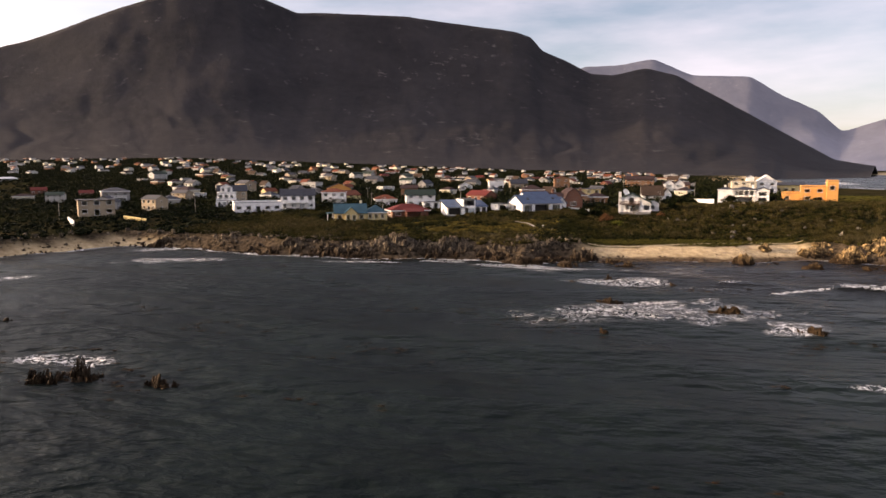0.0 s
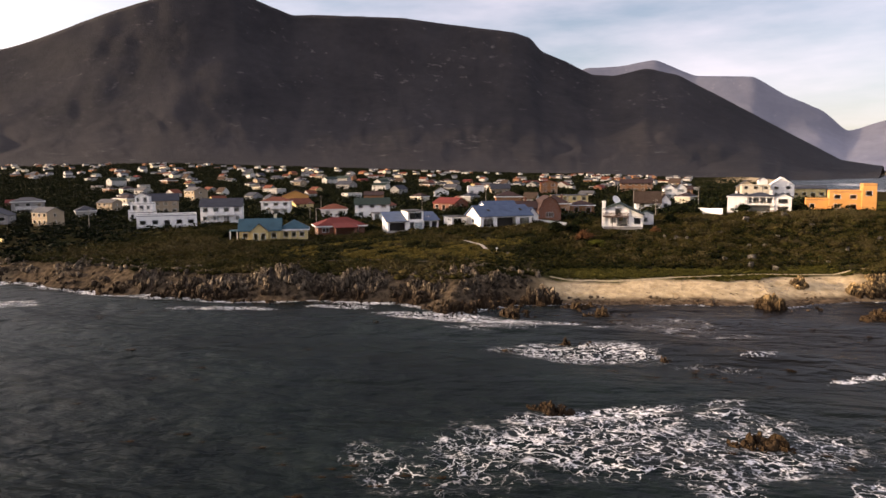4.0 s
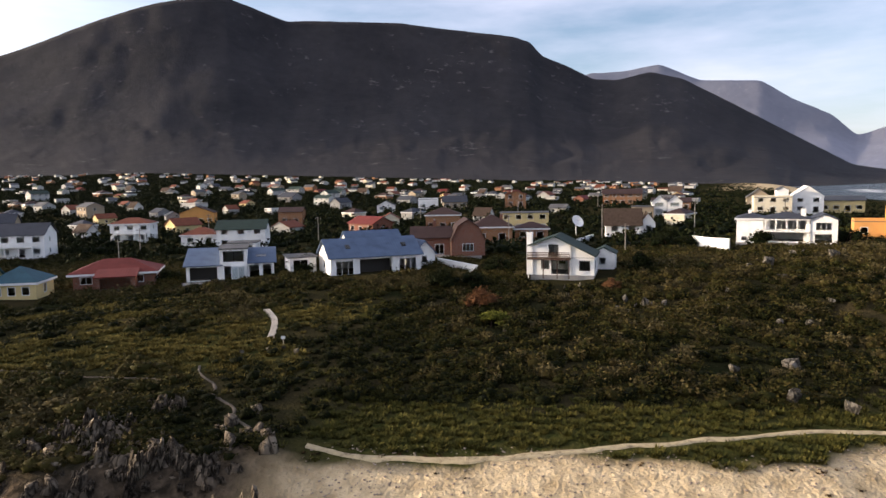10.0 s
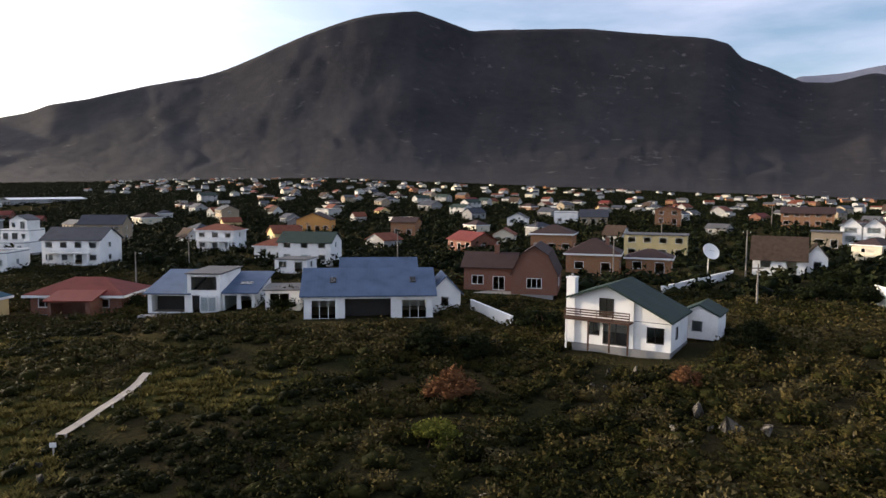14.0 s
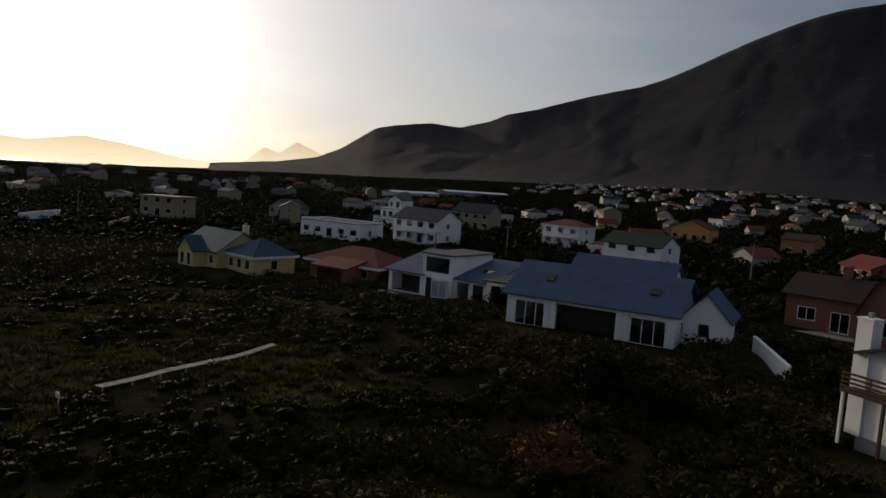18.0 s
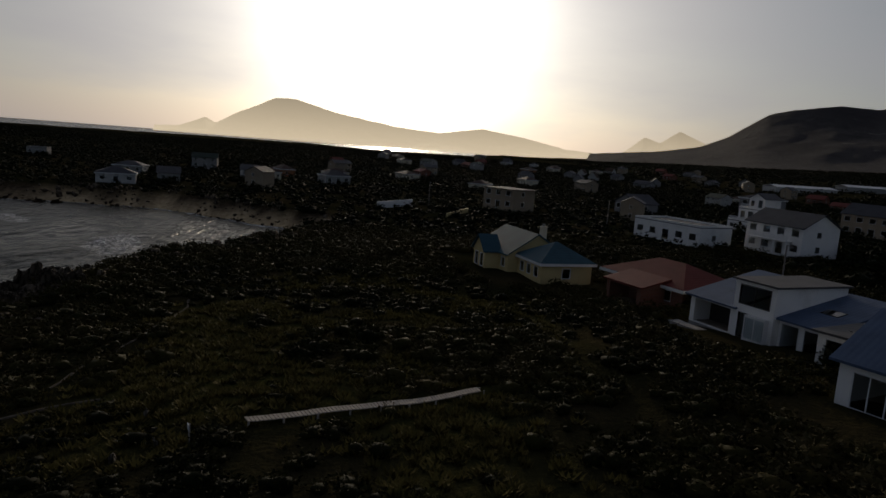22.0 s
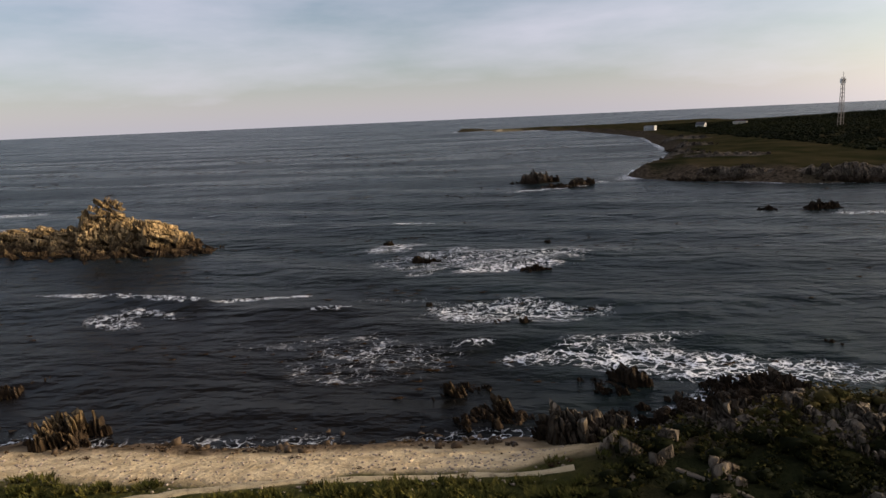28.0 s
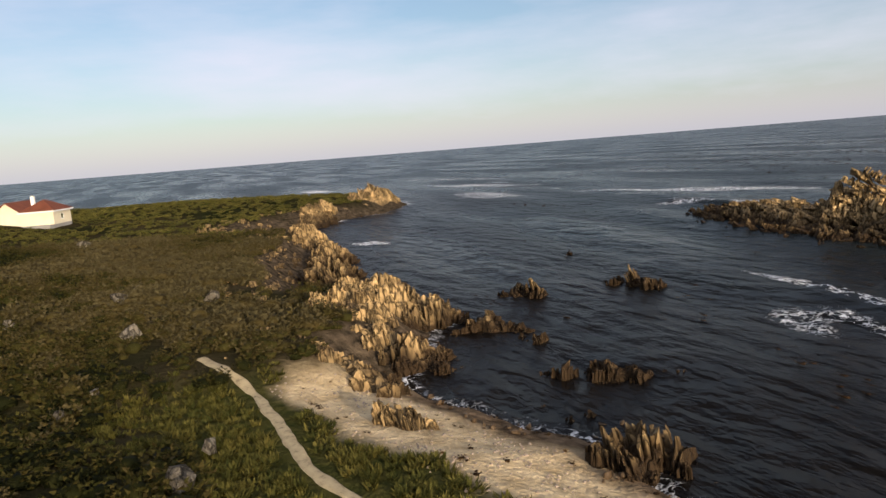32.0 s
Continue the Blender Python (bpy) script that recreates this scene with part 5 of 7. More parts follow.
# gambrel-roofed brick house and its neighbours
h = house_at(4.5, 250, 12, "red brick house with a dark brown gambrel roof", 6.3)
foundation(h, -8, 6, 0, 10)
block(h, 0, 6.6, 0, 10, 0, 3.0, BRICK, BROWN_ROOF, "gambrel_y", 4.0, 0.4, [("f", 2.2, 0.9, 2.2, 1.5, "w", 2), ("r", 3, 0.9, 1.4, 1.3, "w")])
block(h, -7.5, -0.02, 2.5, 9.5, 0, 3.6, BRICK, BROWN_ROOF, "gable_x", 1.8, 0.5, [("f", 1.2, 0.9, 1.8, 1.4, "w"), ("f", 4.4, 0.1, 1.8, 2.1, "d")])
chimney(h, -3.0, 6.0, 4.2, 6.6, BRICK)
simple(-8.5, 316, 8, 10, 9, 4.4, BRICK_ORANGE, BROWN_ROOF, "hip", 2.0, "orange brick house with a dark brown hipped roof", frame_mat=FRAME_W)
simple(9.5, 280, 8, 9.5, 9, 3.6, BRICK_ORANGE, BROWN_ROOF, "hip", 2.6, "orange brick house with a steep brown roof", extra=chim)
simple(18.5, 286, 4, 8, 7, 2.9, BRICK_ORANGE, BROWN_ROOF, "hip", 1.4, "small brick house with a brown hipped roof")
simple(15, 320, 4, 14, 9, 5.4, YELLOW, GREY_ROOF, "flat", 0, "two-storey yellow house with a flat roof", 2, over=0.3)
simple(-33, 350, 14, 6.5, 7, 2.9, CREAM, TILE_ROOF, "gable_y", 1.8, "small cream gabled house with a red side roof")
simple(6, 417, 4, 9, 8, 5.4, BRICK_ORANGE, RED_ROOF, "gable_y", 1.4, "tall orange brick house with a red roof", 2)
simple(-33.8, 424, 10, 9, 8, 4.4, WHITE, GREY_ROOF, "flat", 0, "plain white box-shaped house", over=0.0)
simple(-19, 408, 12, 10, 8, 3.0, TAN, SLATE_ROOF, "gable_x", 2.4, "tan house with a dark slate roof")
simple(-52, 418, 12, 8, 8, 2.8, WHITE, GREY_ROOF, "gable_y", 2.0, "small white gabled house among bushes")
h = simple(40, 285, -2, 8, 7, 2.7, WHITE, THATCH, "gable_x", 3.4, "white cottage under a steep brown thatched roof", over=0.5)
block(h, 4.02, 7.4, 1.5, 7, 0, 2.9, WHITE, THATCH, "gable_y", 2.2, 0.35, [("f", 1.2, 0.8, 1.3, 1.5, "w")])
h = simple(60, 355, -6, 9.6, 9, 4.6, WHITE, GREY_ROOF, "gable_y", 0.6, "white two-storey house with twin gables", 2)
for gx in (-2.45, 2.45):
    block(h, gx - 2.3, gx + 2.3, -1.2, -0.02, 0, 4.7, WHITE, GREY_ROOF, "gable_y", 2.0, 0.3, [("f", 1.0, 0.8, 2.4, 1.5, "w", 2), ("f", 0.8, 3.0, 2.8, 1.4, "w", 2)], floor=False)
simple(52, 352, -4, 6.8, 7, 4.0, TAN, GREY_ROOF, "flat", 0, "pale flat-roofed house beside a gabled one", over=0.3)
h = simple(92, 352, -10, 11, 9, 5.0, CREAM, GREY_ROOF, "flat", 0, "cream two-storey house with stepped flat roofs", 2, over=0.0)
block(h, 1, 4.5, 1, 6, 5.6, 1.8, WHITE, GREY_ROOF, "gable_y", 1.0, 0.2, floor=False)
h = simple(103, 354, -10, 9, 10, 5.4, WHITE, WHITE, "gable_y", 3.2, "tall white house with a steep white gabled roof", 2, over=0.15)
simple(116, 362, -14, 13, 9, 3.8, YELLOW, GREY_ROOF, "gable_x", 1.2, "long yellow house with a shallow grey roof")
simple(51, 418, -4, 16, 9, 4.8, BRICK_ORANGE, BROWN_ROOF, "gable_x", 2.0, "long orange brick house with brown roof", 2)
simple(64, 372, -6, 13, 8, 3.0, BRICK_ORANGE, BROWN_ROOF, "gable_x", 1.4, "low orange brick house with white trim")
simple(108, 428, -12, 9.5, 9, 3.8, TAN, GREY_ROOF, "gable_y", 3.4, "tan house with a steep grey gable above the bay")
h = simple(92, 262, -16, 8, 9, 5.6, ORANGE, GREY_ROOF, "flat", 0, "bright orange cubic house with towers by the sea", 2, over=0.0)
block(h, 4.02, 7.5, -2, 5, 0, 7.6, ORANGE, GREY_ROOF, "flat", 0, 0.0, [("f", 0.8, 4.6, 1.6, 1.5, "w")], floor=False)
block(h, -10, -4.02, 2, 8, 0, 3.2, ORANGE, GREY_ROOF, "flat", 0, 0.0, [("f", 1, 0.9, 1.4, 1.3, "w")], floor=False)
# cream house with red roofs out on the eastern point
h = house_at(199, 201.8, 71, "cream house with red tiled roofs on the headland", None)
foundation(h, -7, 7, 0, 10)
block(h, -7, 0, 0, 8, 0, 3.0, CREAM, TILE_ROOF, "hip", 2.4, 0.5, [("f", 1, 0.9, 1.5, 1.3, "w"), ("f", 4, 0.1, 1.6, 2.1, "d"), ("l", 3, 0.9, 1.4, 1.3, "w")])
block(h, 0.02, 6, -2, 8, 0, 3.2, CREAM, TILE_ROOF, "gable_y", 2.2, 0.5, [("f", 1.2, 0.9, 2.0, 1.5, "w"), ("r", 3, 0.9, 1.4, 1.3, "w")])
chimney(h, -1.5, 5, 3.8, 6.4, WHITE)

# ---- the rest of the village ----
rng = random.Random(7)
KINDS = [(WHITE_OLD, GREY_ROOF, "gable_x", 9, 7, 2.9, 2.0, 1, "white cottage with a grey gabled roof"), (WHITE_OLD, SLATE_ROOF, "hip", 12, 9, 3.0, 2.0, 1, "white bungalow with a dark hipped roof"),
         (WHITE_OLD, TILE_ROOF, "gable_y", 9, 9, 3.2, 2.4, 1, "white gabled house with a terracotta roof"), (CREAM, BROWN_ROOF, "hip", 12, 9, 3.0, 1.9, 1, "cream bungalow with a brown hipped roof"),
         (BRICK_ORANGE, BROWN_ROOF, "hip", 12, 9, 3.0, 2.0, 1, "orange brick bungalow with a brown hipped roof"), (WHITE_OLD, GREY_ROOF, "flat", 11, 8, 3.4, 0, 1, "plain white flat-roofed village house"),
         (TAN, GREY_ROOF, "gable_x", 11, 8, 5.4, 1.8, 2, "two-storey tan house with a grey roof"), (WHITE_OLD, GREEN_ROOF, "gable_x", 12, 8, 5.2, 2.0, 2, "two-storey white house with a dark green roof"),
         (YELLOW, TILE_ROOF, "gable_y", 8, 9, 3.0, 2.2, 1, "yellow gabled house with a red roof"), (GREY, SLATE_ROOF, "gable_x", 12, 8, 3.0, 2.4, 1, "grey house with a dark slate roof"),
         (BRICK, RED_ROOF, "gable_x", 12, 8, 3.0, 2.0, 1, "red brick house with a red sheet roof"), (WHITE_OLD, THATCH, "gable_x", 10, 7, 2.8, 3.6, 1, "white cottage with steep thatch")]
WEIGHT = [5, 4, 3, 3, 3, 4, 2, 3, 2, 2, 2, 2]
TAKEN = [(o.matrix_world.translation.x, o.matrix_world.translation.y) for o in scene.objects if o.parent is None and o.name.startswith("house")]
PROTO = {}


def village_house(k, x, y, turn):
    z = at_ground(x, y) + 0.2
    if k not in PROTO:
        wall, roof, kind, w, d, hgt, rise, st, label = KINDS[k]
        PROTO[k] = simple(x, y, turn, w, d, hgt, wall, roof, kind, rise, label, st, over=0.0 if kind == "flat" else 0.4)
        return PROTO[k]
    return copy_thing(PROTO[k], pose(x, y, z, 0, 0, turn) @ Matrix.Diagonal((rng.uniform(0.58, 0.88), rng.uniform(0.62, 0.85), rng.uniform(0.66, 0.88), 1)))


def free(x, y, gap):
    return all((x - a) ** 2 + (y - b) ** 2 > gap * gap for a, b in TAKEN)


done = tries = 0
while done < 112 and tries < 9000:
    tries += 1
    y = 300 + 380 * rng.random() ** 1.2
    x = rng.uniform(-0.85 * (y - 120), 30 + 0.16 * (y - 120))
    if not free(x, y, 27) or float(shore(np.array([x]), np.array([y]))[0]) < 45:
        continue
    TAKEN.append((x, y))
    village_house(rng.choices(range(len(KINDS)), WEIGHT)[0], x, y, rng.choice((-36, -30, -24, -18, 56, 62, 68)) + rng.uniform(-6, 6))
    done += 1


def far_village(n):
    """The furthest houses, specks of wall and roof: one mesh."""
    me = bpy.data.meshes.new("far_village")
    V, F, M = [], [], []
    done_, tries_ = 0, 0
    while done_ < n and tries_ < 9000:
        tries_ += 1
        y = 620 + 700 * rng.random() ** 1.1
        x = rng.uniform(-1.15 * (y - 120), 10 + 0.2 * (y - 120))
        if not free(x, y, 20) or float(shore(np.array([x]), np.array([y]))[0]) < 50:
            continue
        TAKEN.append((x, y))
        z, w, d, hh, rs = at_ground(x, y), rng.uniform(5.5, 11), rng.uniform(5, 8), rng.uniform(2.6, 4.4), rng.uniform(1.0, 2.2)
        t_ = radians(rng.choice((-30, -15, 10, 60)) + rng.uniform(-8, 8))
        c, s_ = math.cos(t_), math.sin(t_)
        k = len(V)
        wall, roof = rng.choices((0, 1, 2), (6, 2, 2))[0], rng.choices((3, 4, 5), (4, 2, 2))[0]
        for u, v, q in ((-w / 2, 0, -1), (w / 2, 0, -1), (w / 2, d, -1), (-w / 2, d, -1), (-w / 2, 0, hh), (w / 2, 0, hh), (w / 2, d, hh), (-w / 2, d, hh), (-w / 2, d / 2, hh + rs), (w / 2, d / 2, hh + rs)):
            V.append((x + u * c - v * s_, y + u * s_ + v * c, z + q))
        F += [(k, k + 1, k + 5, k + 4), (k + 1, k + 2, k + 6, k + 9, k + 5), (k + 2, k + 3, k + 7, k + 6), (k + 3, k, k + 4, k + 8, k + 7), (k + 4, k + 5, k + 9, k + 8), (k + 6, k + 7, k + 8, k + 9)]
        M += [wall] * 4 + [roof] * 2
        done_ += 1
    me.from_pydata(V, [], F)
    for m in (WHITE_OLD, CREAM, BRICK_ORANGE, GREY_ROOF, TILE_ROOF, SLATE_ROOF):
        me.materials.append(m)
    me.polygons.foreach_set("material_index", M)
    return tagged(new("far_village", me), "far white and brown houses below the mountain", "houses", kind="stuff")


far_village(230)
done = tries = 0
while done < 60 and tries < 4000:
    tries += 1
    x, y = rng.uniform(-620, -125), rng.uniform(120, 420)
    if not free(x, y, 22) or float(shore(np.array([x]), np.array([y]))[0]) < 30:
        continue
    TAKEN.append((x, y))
    village_house(rng.choice((1, 3, 4, 6, 6, 9, 9, 10, 11, 7)), x, y, rng.choice((-20, 30, 40, 130)) + rng.uniform(-8, 8))
    done += 1
for x, y, k, turn in ((-85, -335, 5, 155), (-116, -314, 0, 145), (-153, -347, 3, 155), (-304, -290, 0, 135), (-270, -277, 6, 145), (-235, 35, 5, 103), (-155, 105, 1, 113), (-168, 114, 0, 113), (-238, 99, 7, 103), (-206, 126, 0, 103), (-187, 93, 1, 98), (-246, -205, 3, 125), (-236, -84, 5, 115)):
    village_house(k, x, y, turn)

# ---- plants ----
def clump_arrays(n_leaf, seed):
    """One bush, a metre across: a lumpy core, toned darker for the shade within, and leaves standing off it. Returns
    corners and triangles.
    """
    r = np.random.RandomState(seed)
    bm = bmesh.new()
    bmesh.ops.create_icosphere(bm, subdivisions=1, radius=0.31)
    co = np.array([v.co[:] for v in bm.verts])
    tri = np.array([[v.index for v in f.verts] for f in bm.faces])
    bm.free()
    co *= (0.65 + 0.6 * r.rand(len(co)))[:, None]
    co[:, 2] = co[:, 2] * 0.75 + 0.22
    a, u = r.rand(n_leaf) * 2 * np.pi, r.rand(n_leaf) ** 0.8
    rad = 0.42 * (0.62 + 0.58 * r.rand(n_leaf))
    c = np.stack([np.cos(a) * np.sqrt(1 - u * u) * rad, np.sin(a) * np.sqrt(1 - u * u) * rad, u * rad * 1.05 + 0.16], 1)
    ax = r.normal(size=(n_leaf, 3)) * 0.6 + np.stack([np.cos(a), np.sin(a), 0.9 + 0 * a], 1)
    ax /= np.linalg.norm(ax, axis=1)[:, None]
    sd = np.cross(ax, r.normal(size=(n_leaf, 3)))
    sd /= np.linalg.norm(sd, axis=1)[:, None]
    grow = min(2.2, max(1.0, (60 / n_leaf) ** 0.5))
    ln, wd = (0.065 + 0.085 * r.rand(n_leaf, 1)) * grow, (0.03 + 0.038 * r.rand(n_leaf, 1)) * grow
    leaf = np.stack([c - sd * wd, c + sd * wd, c + ax * ln], 1).reshape(-1, 3)
    lt = len(co) + np.arange(3 * n_leaf).reshape(-1, 3)
    # core toned below the leaves: the bush's inner shade put into its colour
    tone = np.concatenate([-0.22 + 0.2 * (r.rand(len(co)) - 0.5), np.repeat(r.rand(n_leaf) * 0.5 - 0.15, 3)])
    return np.concatenate([co, leaf]), np.concatenate([tri, lt]), tone


def tuft_arrays(n_leaf, seed):
    """One tuft of grass, a metre across: bent blades spreading from the ground."""
    r = np.random.RandomState(seed)
    a, q = r.rand(n_leaf) * 2 * np.pi, 0.42 * np.sqrt(r.rand(n_leaf))
    c = np.stack([np.cos(a) * q, np.sin(a) * q, 0 * a], 1)
    b = a + r.normal(size=n_leaf) * 0.7
    w = 0.05 + 0.05 * r.rand(n_leaf, 1)
    sd = np.stack([-np.sin(b), np.cos(b), 0 * b], 1) * w
    tip = c + np.stack([np.cos(b) * 0.3, np.sin(b) * 0.3, 0.5 + 0.6 * r.rand(n_leaf)], 1)
    return np.stack([c - sd, c + sd, tip], 1).reshape(-1, 3), np.arange(3 * n_leaf).reshape(-1, 3), np.repeat(r.rand(n_leaf) * 0.5 - 0.25, 3)


def scatter(name, label, x, y, size, high, tone, material, n_leaf, seed, category="shrubs", sink=0.1):
    """All the plants of one kind as one mesh: few shapes of bush, each turned, sized and toned by its own numbers."""
    shapes = [(tuft_arrays if category == "grass" else clump_arrays)(n_leaf, seed * 31 + i) for i in range(5)]
    r = np.random.RandomState(seed)
    z = ground_z(x, y)
    which = r.randint(0, 5, len(x))
    turn = r.rand(len(x)) * 2 * np.pi
    V, T, A, base = [], [], [], 0
    for k, (co, tri, tn) in enumerate(shapes):
        i = np.where(which == k)[0]
        if not len(i):
            continue
        c, s = np.cos(turn[i])[:, None], np.sin(turn[i])[:, None]
        px_ = (co[None, :, 0] * c - co[None, :, 1] * s) * size[i][:, None] + x[i][:, None]
        py_ = (co[None, :, 0] * s + co[None, :, 1] * c) * size[i][:, None] * (0.8 + 0.4 * r.rand(len(i)))[:, None] + y[i][:, None]
        pz_ = co[None, :, 2] * high[i][:, None] + (z[i] - sink * high[i])[:, None]
        V.append(np.stack([px_, py_, pz_], -1).reshape(-1, 3))
        T.append((tri[None] + (np.arange(len(i)) * len(co))[:, None, None]).reshape(-1, 3) + base)
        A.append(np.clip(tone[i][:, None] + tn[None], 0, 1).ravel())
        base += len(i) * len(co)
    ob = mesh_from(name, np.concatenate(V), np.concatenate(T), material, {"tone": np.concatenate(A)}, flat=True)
    return tagged(ob, label, category, kind="stuff")


R1 = np.random.RandomState(11)
WALK = [(-5.0, 186.8), (-6.7, 191.8), (-10.6, 198.3)]
HOUSE_BOX = []
for o in scene.objects:
    if o.parent is None and o.name.startswith(("house", "garden")) and not o.name.startswith("garden"):
        m = o.matrix_world
        inv = m.inverted()
        lo, hi = np.full(2, 1e9), np.full(2, -1e9)
        for ch in o.children:
            if ch.data and ch.name.startswith(("foundation", "terrace")):
                b = np.array([v[:] for v in ch.bound_box])
                lo, hi = np.minimum(lo, b[:, :2].min(0)), np.maximum(hi, b[:, :2].max(0))
        if lo[0] < 1e8:
            HOUSE_BOX.append((m.translation.x, m.translation.y, math.cos(m.to_euler().z), math.sin(m.to_euler().z), lo[0] - 0.8, hi[0] + 0.8, lo[1] - (4.0 if o.matrix_world.translation.y < 260 else 1.2), hi[1] + 0.8))


def clear(x, y):
    ok = (line_distance(x, y, [(50.6, 257), (51.6, 251), (54.2, 243.5)]) > 2.2) & (line_distance(x, y, [(4.7, 234.5), (12.2, 228.5)]) > 1.8)
    for cx, cy, c, s, x0, x1, y0, y1 in HOUSE_BOX:
        near_ = np.abs(x - cx) + np.abs(y - cy) < 60
        u, v = (x - cx) * c + (y - cy) * s, -(x - cx) * s + (y - cy) * c
        ok &= ~(near_ & (u > x0) & (u < x1) & (v > y0) & (v < y1))
    return ok


def field(n, x0, x1, y0, y1, inland):
    x, y = R1.uniform(x0, x1, n), R1.uniform(y0, y1, n)
    d = shore(x, y)
    ok = (d > inland(x, y)) & clear(x, y) & (path_mask(x, y) > 0.95) & (line_distance(x, y, WALK) > 0.9)
    return x[ok], y[ok], d[ok]


# shore scrub
x, y, d = field(32000, -100, 145, 148, 262, lambda x, y: 4 + 4 * fbm(x / 5, y / 5, 2, 17) + beach_part(x) * (11 + 3 * fbm(x / 6, y / 6, 2, 11)))
patch = fbm(x / 14, y / 14, 3, 51)
meadow = smooth(24, 12, np.hypot((x + 20) / 1.6, y - 188)) * smooth(0.35, 0.55, fbm(x / 9, y / 9, 3, 12))
keep = R1.rand(len(x)) > 0.96 * meadow
keep &= (fbm(x / 8, y / 8, 3, 53) < 0.6) | (R1.rand(len(x)) < 0.3)
x, y, patch = x[keep], y[keep], patch[keep]
size = (0.75 + 1.3 * R1.rand(len(x)) ** 2) * (0.7 + 0.9 * patch)
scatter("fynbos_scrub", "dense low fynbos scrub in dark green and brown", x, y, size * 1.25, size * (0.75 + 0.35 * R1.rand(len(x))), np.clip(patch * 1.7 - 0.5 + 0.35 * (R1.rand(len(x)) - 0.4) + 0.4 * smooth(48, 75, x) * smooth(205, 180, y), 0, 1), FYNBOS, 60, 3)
x, y, d = field(4200, -70, 110, 164, 250, lambda x, y: 20 + 0 * x)
k = smooth(24, 12, np.hypot((x + 20) / 1.6, y - 188)) < 0.12
x, y = x[k], y[k]
size = 1.3 + 1.7 * R1.rand(len(x)) ** 2
scatter("taller_scrub", "rounded taller fynbos bushes standing out of the scrub", x, y, size, size * (0.7 + 0.25 * R1.rand(len(x))), 0.1 + 0.9 * R1.rand(len(x)), FYNBOS, 100, 33)
# low green cover at the top of the beach and in the clearing
x, y, d = field(28000, -60, 75, 150, 205, lambda x, y: 6 + 0 * x)
g = np.maximum(beach_part(x) * smooth(24, 18, d + 3 * fbm(x / 6, y / 6, 2, 11)), smooth(24, 12, np.hypot((x + 20) / 1.6, y - 188)) * smooth(0.35, 0.55, fbm(x / 9, y / 9, 3, 12)) * 0.7)
k = (R1.rand(len(x)) < g) & (d > 9.6 - 2.4 * smooth(26, 17, x) + 3 * (fbm(x / 5, y / 5, 3, 8) - 0.5) * 2)
x, y = x[k], y[k]
scatter("meadow_grass", "golden olive grass in a clearing of the scrub", x[x < 2], y[x < 2], 0.6 + 0.6 * R1.rand(int((x < 2).sum())), 0.2 + 0.25 * R1.rand(int((x < 2).sum())), R1.rand(int((x < 2).sum())), DRYGRASS, 26, 6, "grass", 0.0)
x, y = x[x >= 2], y[x >= 2]
scatter("dune_grass", "short bright green ground cover above the beach", x, y, 0.5 + 0.5 * R1.rand(len(x)), 0.18 + 0.22 * R1.rand(len(x)), R1.rand(len(x)), GRASSY, 26, 5, "grass", 0.0)
# bushes and low trees between the houses and beyond
x, y, d = field(34000, -620, 260, 250, 800, lambda x, y: 14 + 0 * x)
k = (x > -0.95 * (y - 60)) & (x < 60 + 0.35 * (y - 150))
x, y = x[k], y[k]
size = (2.2 + 4.2 * R1.rand(len(x)) ** 2) * (1 - 0.6 * smooth(60, 130, x) * smooth(290, 360, y))
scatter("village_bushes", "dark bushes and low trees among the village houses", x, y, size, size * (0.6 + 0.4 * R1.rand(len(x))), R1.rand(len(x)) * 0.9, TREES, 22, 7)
x, y = R1.uniform(-1900, 420, 26000), R1.uniform(330, 1650, 26000)
k = (shore(x, y) > 60) & ((y > 700) | (x < -0.95 * (y - 60)) | (x < -600))
x, y = x[k], y[k]
size = (4 + 5 * R1.rand(len(x))) * (1 - 0.6 * smooth(80, 180, x))
scatter("far_bushes", "dark scrub towards the foot of the mountain", x, y, size, size * 0.55, R1.rand(len(x)), TREES, 16, 9)
x, y = R1.uniform(-950, 260, 17000), R1.uniform(560, 1350, 17000)
k = (shore(x, y) > 40) & clear(x, y)
x, y = x[k], y[k]
size = (4 + 4.5 * R1.rand(len(x))) * (1 - 0.6 * smooth(80, 180, x))
scatter("outer_village_bushes", "dark trees between the outer village houses", x, y, size, size * (0.4 + 0.4 * R1.rand(len(x))), R1.rand(len(x)), TREES, 8, 10)
x, y, d = field(42000, -680, -95, -420, 330, lambda x, y: 6 + 0 * x)
size = 1.8 + 2.8 * R1.rand(len(x)) ** 2
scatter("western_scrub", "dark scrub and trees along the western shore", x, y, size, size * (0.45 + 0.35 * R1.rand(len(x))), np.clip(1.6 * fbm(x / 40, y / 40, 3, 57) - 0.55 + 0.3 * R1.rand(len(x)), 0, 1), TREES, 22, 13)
x, y, d = field(15000, 60, 320, 70, 330, lambda x, y: 7 + 0 * x)
k = (x > 145) | (y > 262)
x, y = x[k], y[k]
size = 1.0 + 1.4 * R1.rand(len(x))
scatter("headland_scrub", "low green scrub over the eastern headland", x, y, size, size * 0.5, 0.15 + 0.7 * R1.rand(len(x)), GRASSY, 18, 15)


